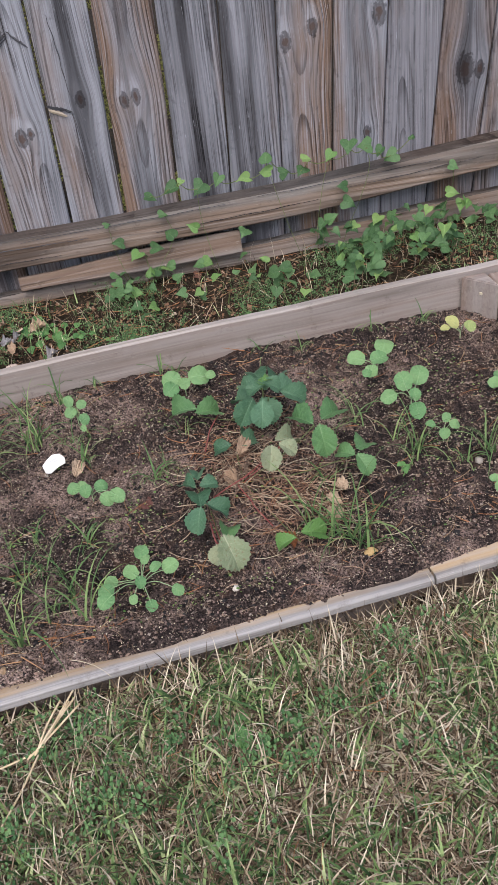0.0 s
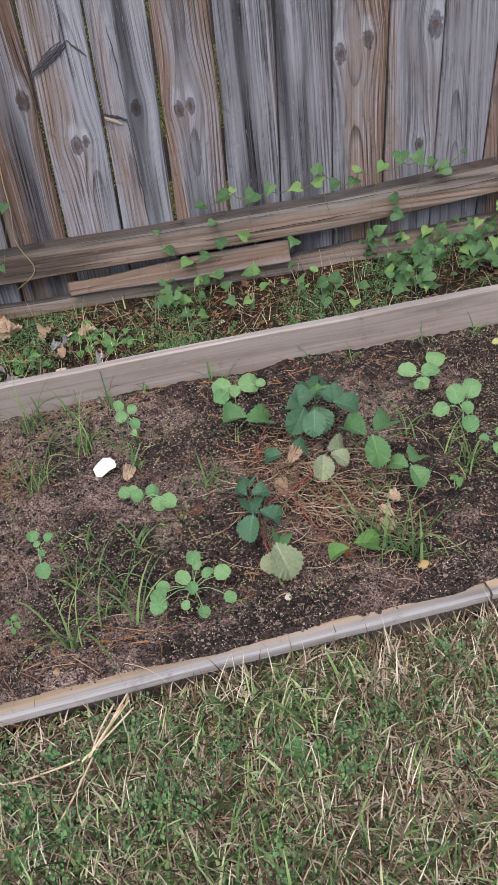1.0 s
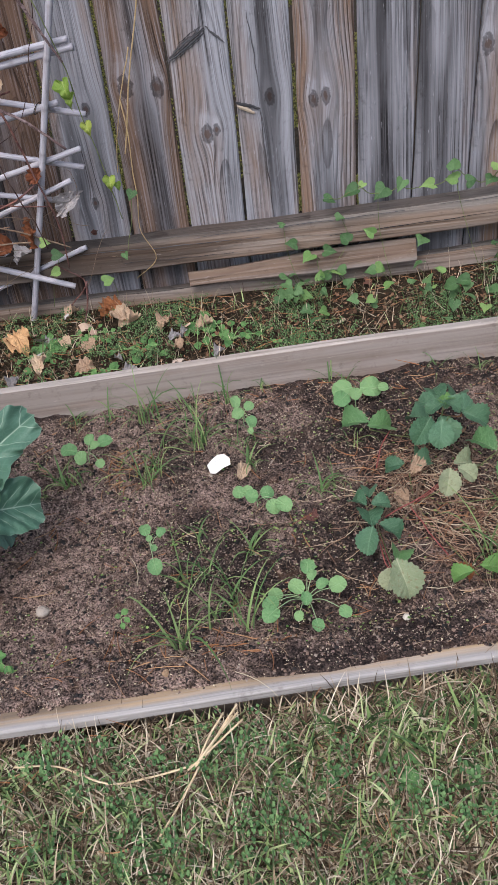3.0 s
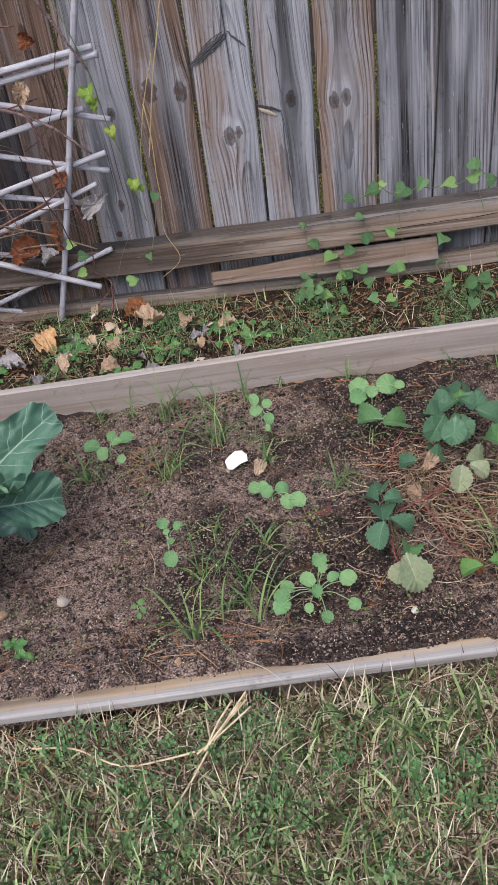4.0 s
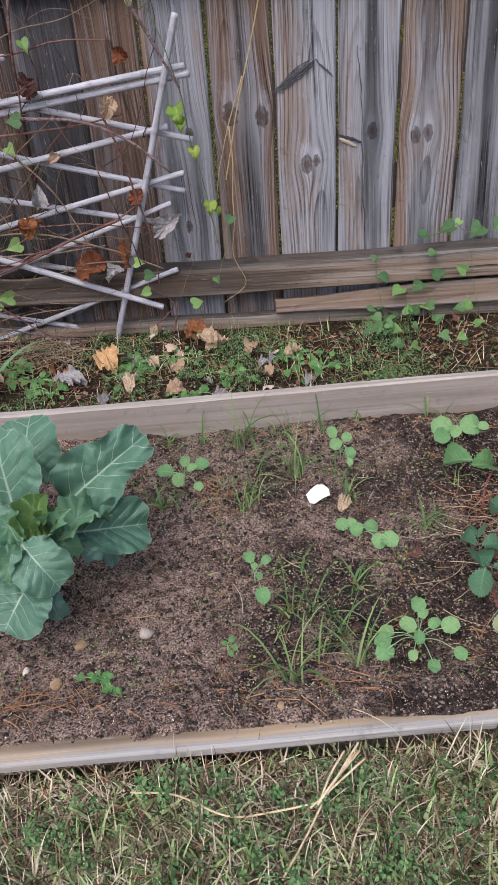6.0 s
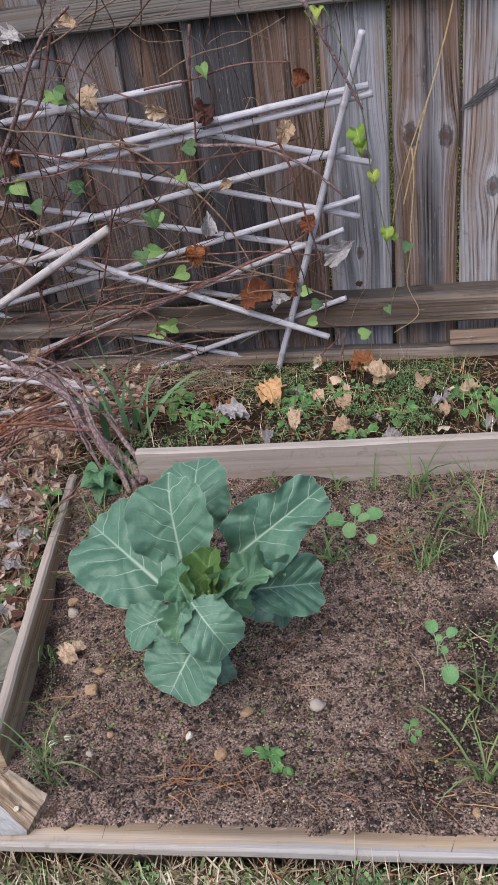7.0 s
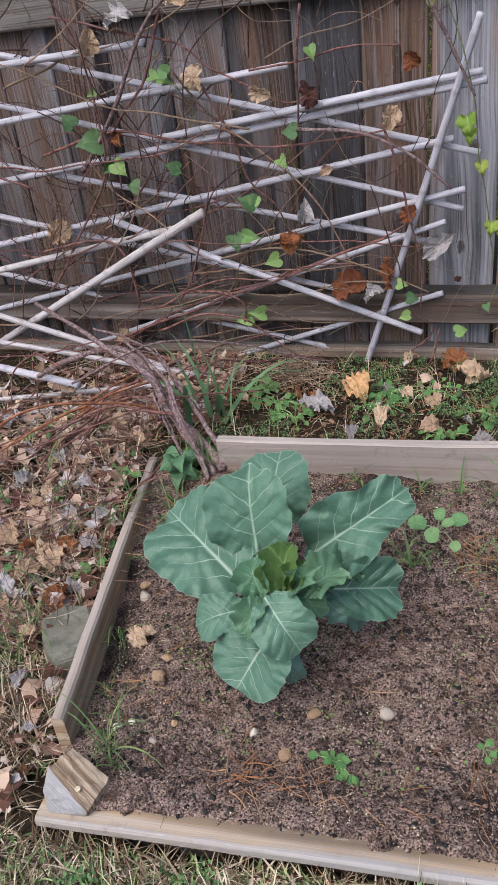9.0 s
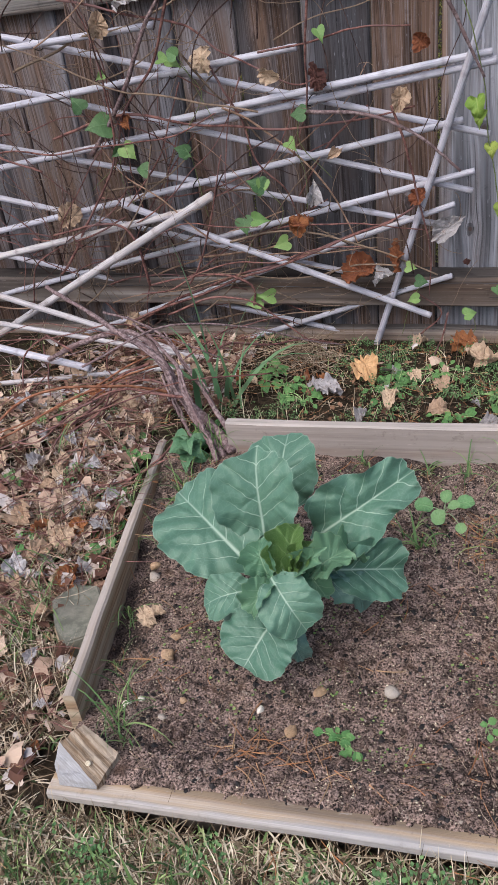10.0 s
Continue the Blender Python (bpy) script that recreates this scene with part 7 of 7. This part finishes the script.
STRIPGREEN = blade_mat("chickweed_leaf", [(0.0, (0.035, 0.085, 0.035)), (0.5, (0.075, 0.15, 0.06)), (1.0, (0.16, 0.26, 0.12))], 0.5, 0.2, 0.1)


def trefoils(places, size, r, zf, lift):
    """Small three-part leaves facing up and forward, joined."""
    verts, faces = [], []
    for x, y in places:
        s = size * r.uniform(0.6, 1.3)
        z = zf(x, y) + lift * r.uniform(0.35, 1.1)
        a, tx_, ty_ = r.uniform(0, 6.28), r.uniform(-0.5, 0.5), r.uniform(0.1, 0.9)
        for k in range(3):
            b = a + k * 2.094
            cx, cy = math.cos(b) * s, math.sin(b) * s
            o = len(verts)
            reach = (0.15, 0.72, 1.0, 0.86, 1.0, 0.72)
            turn_by = (math.pi, 1.75, 0.75, 0.0, -0.75, -1.75)
            lift_by = (0.0, 0.35, 0.30, 0.0, 0.30, 0.35)
            ring = [(cx + math.cos(b + q) * s * w, cy + math.sin(b + q) * s * w, h * s) for q, w, h in zip(turn_by, reach, lift_by)]
            for px, py, pz in [(cx, cy, 0.0)] + ring:
                verts.append((x + px, y + py, z + pz + tx_ * px + ty_ * py))
            faces += [(o, o + 1 + (q + 1) % 6, o + 1 + q) for q in range(6)]
    return verts, faces


# the rest of the yard's lawn, thinner
wide = []
for _ in range(52000):
    x, y = gr.uniform(-3.2, 3.0), gr.uniform(-2.6, 2.1)
    if (-1.33 < x < 1.13 and y > 0.36) or (x < -0.9 and y > 1.0 and x > -2.0):
        continue
    wide.append((x, y, 1.0 + 0.5 * gr.random()))
cut = len(wide) // 2
v, f = blades(wide[:cut], gr, z_ground, 0.06, 0.010, 1.2, 1.2, 3)
tagged(new("yard_grass", mesh_from("yard_grass", v, f, GREEN)), "thin green grass over the rest of the yard", "grass", kind="stuff")
v, f = blades(wide[cut:], gr, z_ground, 0.06, 0.010, 1.45, 0.6, 3)
tagged(new("yard_straw", mesh_from("yard_straw", v, f, STRAWC)), "dry grass over the rest of the yard", "grass", kind="stuff")

broad = []
for _ in range(520):
    x = gr.uniform(-1.2, 1.0)
    y = y_front(x) - abs(gr.gauss(0, 0.16)) - 0.055
    if lawn_green(x, y) > 0.2 and y > 0.42:
        broad.append((x, y, 1.0))
v, f = blades(broad, gr, lambda x, y: z_ground(x, y) + 0.014, 0.095, 0.0066, 1.7, 0.6, 6)
tagged(new("broad_grass", mesh_from("broad_grass", v, f, GREEN)), "broad green grass blades near the bed", "grass", kind="stuff")

# clover and small weeds through the lawn and behind the bed
cl = []
for _ in range(210):
    x, y = gr.uniform(-1.2, 0.9), gr.uniform(0.45, 0.84)
    if y > y_front(x) - 0.02 or noise.noise((x * 5, y * 5, 12.0)) < 0.02:
        continue
    cl += [(x + gr.gauss(0, 0.013), y + gr.gauss(0, 0.012)) for _ in range(gr.randint(3, 13))]
for _ in range(44):
    x, y = gr.uniform(-0.42, 0.02), gr.uniform(0.56, 0.76)
    cl += [(x + gr.gauss(0, 0.015), y + gr.gauss(0, 0.012)) for _ in range(gr.randint(4, 12))]
cl = [p for p in cl if p[1] < y_front(p[0]) - 0.005]
v, f = trefoils(cl, 0.0034, gr, z_ground, 0.052)
tagged(new("lawn_clover", mesh_from("lawn_clover", v, f, CLOVER, smooth=False)), "clumps of clover in the lawn", "clover", kind="stuff")
strip_ok = lambda x, y: y > y_back(x) + 0.05 and y < 2.12
cl = []
for _ in range(620):
    x, y = gr.uniform(-1.0, 1.3), gr.uniform(1.66, 2.1)
    if noise.noise((x * 5, y * 5, 8.8)) < -0.02:
        continue
    cl += [(x + gr.gauss(0, 0.025), y + gr.gauss(0, 0.022)) for _ in range(gr.randint(5, 22))]
v, f = trefoils([p for p in cl if strip_ok(*p)], 0.0026, gr, z_ground, 0.035)
tagged(new("ground_cover", mesh_from("ground_cover", v, f, STRIPGREEN, smooth=False)), "low chickweed covering the strip by the fence", "chickweed", kind="stuff")
green, dry, thatch = [], [], []
for _ in range(8500):
    x, y = gr.uniform(-1.75, 1.4), gr.uniform(1.2, 2.14)
    if not (strip_ok(x, y) or x < x_left(min(y, 1.62)) - 0.05):
        continue
    u = gr.random()
    if u < 0.17:
        green.append((x, y, 0.9))
    elif u < 0.5:
        dry.append((x, y, 1.0))
    else:
        thatch.append((x, y, 1.2))
v, f = blades(green, gr, z_ground, 0.06, 0.0036, 0.8, 1.0)
tagged(new("strip_grass", mesh_from("strip_grass", v, f, GREEN)), "thin green grass on the strip by the fence", "grass", kind="stuff")
for _ in range(4200):
    y = gr.uniform(0.85, 1.8)
    x = x_left(min(y, 1.6)) - 0.05 - abs(gr.gauss(0, 0.25))
    if math.hypot(x + 1.04, y - 1.08) > 0.07:
        (dry if gr.random() < 0.5 else thatch).append((x, y, 1.2))
v, f = blades(dry + thatch, gr, lambda x, y: z_ground(x, y) + 0.006, 0.06, 0.0018, 1.7, 0.4)
tagged(new("strip_straw", mesh_from("strip_straw", v, f, STRAWC)), "dead straw and stems on the strip by the fence", "straw", kind="stuff")
v, f = strips([(gr.uniform(-1.7, 1.2), gr.uniform(1.66, 2.12), gr.uniform(0, 6.28)) for _ in range(520)] + [(gr.uniform(-1.7, -1.0), gr.uniform(0.9, 1.7), gr.uniform(0, 6.28)) for _ in range(300)], 0.07, 0.0009, 0.03, gr, 0.2, z_ground)
tagged(new("fallen_needles", mesh_from("fallen_needles", v, f, NEEDLE, smooth=False)), "fallen brown pine needles by the fence", "pine needles", kind="stuff")

# crumbled leaf litter beside the bed and along the fence
def fragments(places, r, zf, lo, hi):
    """Bent scraps of dead leaf, joined."""
    verts, faces = [], []
    for x, y in places:
        s = r.uniform(lo, hi)
        a = r.uniform(0, 6.283)
        c, sn = math.cos(a), math.sin(a)
        z = zf(x, y) + r.uniform(0.003, 0.025)
        bu, bv, tx_, ty_ = r.uniform(-1.2, 1.2), r.uniform(-0.8, 0.8), r.uniform(-0.7, 0.7), r.uniform(-0.8, 0.5)
        o = len(verts)
        for i in range(4):
            for j in range(3):
                u, w = (i / 3 - 0.5) * (1 + r.uniform(-0.25, 0.25)), (j / 2 - 0.5) * (0.8 + r.uniform(-0.3, 0.3))
                q = s * (bu * u * u + bv * w * w + tx_ * u + ty_ * w)
                verts.append((x + s * (u * c - w * sn), y + s * (u * sn + w * c), z + q))
        faces += [(o + i * 3 + j, o + i * 3 + j + 1, o + i * 3 + j + 4, o + i * 3 + j + 3) for i in range(3) for j in range(2)]
    return verts, faces


SCRAP = blade_mat("bark_scrap", [(0.0, (0.045, 0.026, 0.018)), (0.5, (0.16, 0.088, 0.056)), (1.0, (0.30, 0.185, 0.125))], 0.9, 0.0, 0.1)
LITTER = blade_mat("leaf_litter", [(0.0, (0.045, 0.020, 0.017)), (0.26, (0.15, 0.075, 0.058)), (0.5, (0.36, 0.245, 0.195)), (0.78, (0.52, 0.40, 0.325)), (1.0, (0.50, 0.475, 0.50))], 0.9, 0.05, 0.1)
pl = []
while len(pl) < 2300:
    y = gr.uniform(0.75, 2.1)
    x = x_left(min(y, 1.6)) - 0.05 - abs(gr.gauss(0, 0.3)) + (0.12 if y > 1.72 else 0)
    if (y > 1.05 or gr.random() < 0.25) and (math.hypot(x + 1.04, y - 1.08) > 0.07 or gr.random() < 0.15):
        pl.append((x, y))
while len(pl) < 2325:
    x, y = gr.uniform(-1.0, 1.2), gr.uniform(1.66, 2.12)
    if strip_ok(x, y) and (x < -0.1 or gr.random() < 0.35):
        pl.append((x, y))
v, f = strips([(x, y, gr.uniform(0, 6.28)) for x, y in (gr.choice(pl[:2300]) for _ in range(1500))], 0.075, 0.0009, 0.045, gr, 0.3, z_ground, 0.12)
tagged(new("litter_straw", mesh_from("litter_straw", v, f, TWIG, smooth=False)), "thin dead stems and straw over the leaf litter", "straw", kind="stuff")
v, f = strips([(x, y, gr.uniform(0, 6.28)) for x, y in (gr.choice(pl[:2300]) for _ in range(700))], 0.12, 0.0011, 0.055, gr, 0.25, z_ground, 0.1)
tagged(new("litter_stems", mesh_from("litter_stems", v, f, VINE, smooth=False)), "thin red-brown vine stems in the leaf litter", "stems", kind="stuff")
v, f = fragments([p for p in ((gr.uniform(-1.0, 1.3), gr.uniform(1.64, 2.13)) for _ in range(4200)) if strip_ok(*p) and noise.noise((p[0] * 4, p[1] * 4, 3.1)) > -0.2], gr, z_ground, 0.003, 0.010)
tagged(new("bark_scraps", mesh_from("bark_scraps", v, f, SCRAP, smooth=False)), "red-brown bark and leaf scraps on the strip by the fence", "bark", kind="stuff")
v, f = fragments(pl, gr, lambda x, y: z_ground(x, y) + 0.007, 0.007, 0.034)
tagged(new("leaf_litter", mesh_from("leaf_litter", v, f, LITTER, smooth=False)), "crumbled brown and grey leaf litter beside the bed", "leaf litter", kind="stuff")

# grass tufts that have seeded into the bed: single things
SEDGE = blade_mat("bed_grass", [(0.0, (0.06, 0.13, 0.05)), (0.5, (0.12, 0.22, 0.085)), (1.0, (0.26, 0.36, 0.15))], 0.5, 0.25, 0.1)
tuft_meshes = []
for k in range(5):
    n = (10, 7, 12, 7, 10)[k]
    v, f = blades([(gr.gauss(0, 0.006), gr.gauss(0, 0.006), 1.0) for _ in range(n)], gr, lambda x, y: 0.0, (0.105, 0.085, 0.145, 0.125, 0.06)[k], 0.0032, 0.65, 1.5, 7)
    tuft_meshes.append(mesh_from("grass_tuft", v, f, SEDGE))


def tuft(x, y, k, s=1.0):
    ob = new("grass_tuft", tuft_meshes[k])
    z = z_soil(x, y) if in_bed(x, y) else z_ground(x, y)
    ob.matrix_basis = Matrix.Translation((x, y, z)) @ Matrix.Rotation(gr.uniform(0, 6.28), 4, "Z") @ Matrix.Diagonal((s, s, s, 1))
    tagged(ob, "tuft of green grass sprouting in the soil", "grass tuft", "grass tufts")


TUFTS = [(-0.159, 0.964, 0), (-0.103, 0.941, 3), (-0.176, 1.073, 1), (-0.196, 1.156, 1), (-0.213, 0.908, 2), (-0.146, 1.054, 3), (-0.212, 1.054, 0), (-0.13, 1.00, 2),
         (0.360, 0.992, 2), (0.374, 0.972, 0), (0.358, 1.151, 1), (0.309, 1.048, 2), (0.416, 1.037, 3), (0.33, 1.01, 0), (0.546, 1.170, 0), (0.526, 1.227, 3), (0.56, 1.19, 2),
         (0.680, 1.132, 2), (0.672, 1.15, 3), (0.629, 1.122, 4), (0.473, 1.321, 3), (0.120, 1.383, 1), (-0.076, 1.432, 1), (-0.191, 1.441, 0), (-0.196, 1.425, 2),
         (0.036, 1.261, 4), (0.071, 1.268, 1), (-0.103, 1.118, 4), (-0.296, 1.327, 2), (-0.277, 1.426, 3), (-0.28, 1.36, 0), (-0.115, 1.422, 1), (-0.478, 1.371, 1),
         (-0.318, 1.516, 2), (-0.45, 1.34, 4), (0.464, 1.310, 1), (-0.094, 1.347, 4)]
for x, y, k in TUFTS:
    tuft(x, y, k, gr.uniform(0.9, 1.35))
for x, k in [(-0.48, 4), (-0.30, 0), (-0.24, 3), (-0.20, 1), (-0.14, 0), (-0.06, 1), (0.10, 3), (0.13, 1), (0.33, 1), (0.42, 4), (0.60, 1), (-0.60, 4), (-0.40, 0), (0.72, 4)]:
    tuft(x, y_back(x) - gr.uniform(0.012, 0.05), k, gr.uniform(0.8, 1.15))
for x, y, k in [(-0.945, 1.096, 1), (-0.98, 1.50, 0), (-0.95, 1.55, 4), (-0.92, 1.0, 1), (-1.0, 1.35, 1), (-0.88, 0.90, 3), (-0.83, 0.85, 4)]:
    tuft(x, y, k, 0.8)
# tall blades and a leafy weed at the vine's foot
TALL = blade_mat("tall_grass_blade", [(0.0, (0.10, 0.21, 0.11)), (1.0, (0.19, 0.33, 0.18))], 0.5, 0.3, 0.05)
lily = thing("tall_grass_clump", (-1.0, 1.76, 0.14), "clump of tall arching green grass blades", "grass", "")
for k in range(14):
    v, f = blades([(-1.0 + gr.gauss(0, 0.02), 1.76 + gr.gauss(0, 0.02), 1.0)], gr, z_ground, (0.36, 0.27, 0.22)[k % 3], 0.012, 0.5, 0.7, 8)
    child("blade", mesh_from("blade", v, f, TALL), lily)
for x, y in [(-1.146, 1.593), (-1.143, 1.526), (-1.071, 1.268), (-1.068, 1.21), (-1.421, 1.667), (-1.405, 1.748), (-1.379, 1.416), (-1.112, 1.53), (-1.236, 1.267)]:
    weed((x, y), [(x + gr.gauss(0, 0.022), y + gr.gauss(0, 0.02), gr.uniform(0.015, 0.03)) for _ in range(9)])
for x, y in [(-0.86, 1.86), (-0.80, 1.80), (-0.97, 1.63), (-0.50, 1.95), (-0.60, 1.86), (-0.35, 1.85), (-0.22, 1.92), (-0.12, 1.86), (-0.45, 1.75), (0.35, 1.75), (0.05, 1.75)]:
    weed((x, y), [(x + gr.gauss(0, 0.034), y + gr.gauss(0, 0.03), gr.uniform(0.011, 0.026)) for _ in range(20)])

weed((-0.955, 1.60), [(-0.955 + gr.gauss(0, 0.03), 1.60 + gr.gauss(0, 0.022), gr.uniform(0.03, 0.05)) for _ in range(10)])
for x, y, k, s in [(-0.965, 1.42, 0, 1.1), (-0.985, 1.46, 3, 1.2), (-1.06, 1.38, 2, 1.0), (-1.07, 1.45, 0, 1.1), (-1.02, 1.28, 1, 1.1), (-0.93, 1.56, 2, 1.1), (-0.96, 1.12, 3, 1.0), (-0.99, 1.60, 2, 1.0), (-0.85, 0.87, 2, 0.9), (-0.87, 0.93, 0, 1.0)]:
    tuft(x, y, k, s)

for x, y, n, lo, hi in [(-0.923, 1.917, 26, 0.016, 0.036), (-0.598, 1.927, 22, 0.014, 0.030)]:
    weed((x, y), [(x + gr.gauss(0, 0.035), y + gr.gauss(0, 0.03), gr.uniform(lo, hi)) for _ in range(n)])
CORNERLEAF = leafy("corner_weed_leaf", (0.045, 0.12, 0.065), (0.085, 0.19, 0.10), (0.16, 0.28, 0.16), 0.02, 5.0, 0.5, 0.45)
corner_mesh = leaf_mesh("corner_leaf", CORNERLEAF, "ovate", 6, 0.15, 0.05, 0.04, curl=0.3, seed=211, fold=0.2, steps=4)
corner = thing("pointed_leaf_weed", (-0.992, 1.545, 0.13), "dark green pointed-leaf weed in the corner of the bed", "weed", "small weeds")
for k in range(11):
    a = k * 2.4
    b0 = V(-0.992, 1.545, 0.14 + 0.005 * k)
    child("leaf", corner_mesh, corner, leaf_pose(b0, b0 + V(math.cos(a) * 0.05, math.sin(a) * 0.05, gr.uniform(-0.01, 0.025)), gr.uniform(0.03, 0.045), (math.cos(a) * 0.2, -0.6, 1)))
v, f = strips([(-0.846 + gr.gauss(0, 0.05), 1.984 + gr.gauss(0, 0.035), gr.uniform(0, 6.28)) for _ in range(260)], 0.09, 0.0008, 0.06, gr, 0.6, z_ground, 0.2)
tagged(new("straw_nest", mesh_from("straw_nest", v, f, TWIG, smooth=False)), "tangled nest of dry brown straw by the fence", "straw", kind="stuff")
# green patches and grass in the litter
cl = []
for _ in range(11):
    y = gr.uniform(1.05, 1.75)
    x = x_left(min(y, 1.6)) - 0.06 - abs(gr.gauss(0, 0.22))
    cl += [(x + gr.gauss(0, 0.025), y + gr.gauss(0, 0.022)) for _ in range(gr.randint(8, 26))]
v, f = trefoils(cl, 0.0034, gr, z_ground, 0.035)
tagged(new("litter_clover", mesh_from("litter_clover", v, f, CLOVER, smooth=False)), "small clover patches growing through the leaf litter", "clover", kind="stuff")
for _ in range(16):
    y = gr.uniform(1.0, 1.7)
    tuft(x_left(min(y, 1.6)) - 0.05 - abs(gr.gauss(0, 0.15)), y, gr.randint(0, 4), gr.uniform(0.8, 1.3))

v, f = strips([(gr.uniform(-1.2, 1.0), gr.uniform(0.4, 0.78), gr.uniform(0, 6.28)) for _ in range(170)], 0.045, 0.0010, 0.05, gr, 0.2, z_ground)
tagged(new("lawn_needles", mesh_from("lawn_needles", v, f, NEEDLE, smooth=False)), "rust-brown pine needles fallen on the lawn", "pine needles", kind="stuff")
# straw stalks lying on the lawn
STRAW = plain("straw_stalk", (0.44, 0.34, 0.22), (0.62, 0.51, 0.36), 70.0, 0.7, 0.3)
for pts in [[(-0.437, 0.715, 0.102), (-0.375, 0.713, 0.097), (-0.303, 0.684, 0.092), (-0.241, 0.689, 0.092), (-0.178, 0.696, 0.102)],
            [(-0.183, 0.693, 0.102), (-0.159, 0.720, 0.112), (-0.130, 0.753, 0.122)], [(-0.193, 0.687, 0.102), (-0.154, 0.720, 0.107), (-0.116, 0.749, 0.117)],
            [(-0.178, 0.691, 0.102), (-0.202, 0.649, 0.092), (-0.231, 0.601, 0.087)], [(-0.173, 0.701, 0.102), (-0.145, 0.739, 0.117), (-0.123, 0.767, 0.127)], [(-0.183, 0.691, 0.102), (-0.152, 0.728, 0.112), (-0.122, 0.758, 0.122)], [(-0.181, 0.693, 0.102), (-0.164, 0.729, 0.112), (-0.143, 0.758, 0.122)]]:
    stalk = thing("straw_stalk", pts[0], "dry straw stalk lying on the lawn", "straw", "straw stalks")
    v, f = tube(spline([(x, y, z + 0.012) for x, y, z in pts], 5), 0.0016, 6)
    child("stem", mesh_from("stem", v, f, STRAW), stalk)
weed((0.100, 0.678), [(0.102, 0.660, 0.046), (0.107, 0.694, 0.036)])

# moss in the mossy gaps between pickets
MOSS = blade_mat("moss", [(0.0, (0.05, 0.06, 0.018)), (0.5, (0.14, 0.16, 0.045)), (1.0, (0.30, 0.30, 0.10))], 0.9, 0.1)
mv, mf = [], []
for e in [q for q in EDGES if q[0] in (0.248, 0.0915, -0.058, -0.210, -0.371, -0.535, -1.003)]:
    for _ in range(1700 if e[0] in (0.248, 0.0915, -0.371) else 800):
        z = gr.uniform(0.34, 1.1)
        if noise.noise((e[0] * 9, z * 5, 1.0)) < -0.15:
            continue
        x = edge_x(e, z) + gr.uniform(-0.0055, 0.0055)
        y = 2.199 + gr.uniform(-0.004, 0.004)
        s = gr.uniform(0.0010, 0.0024)
        o = len(mv)
        for px, py, pz in OCTA:
            mv.append((x + px * s, y + py * s, z + pz * s * gr.uniform(0.8, 1.8)))
        mf += [(a + o, b + o, c + o) for a, b, c in OF]
moss = child("moss", mesh_from("moss", mv, mf, MOSS, smooth=False), fence)
moss["kind"] = "stuff"
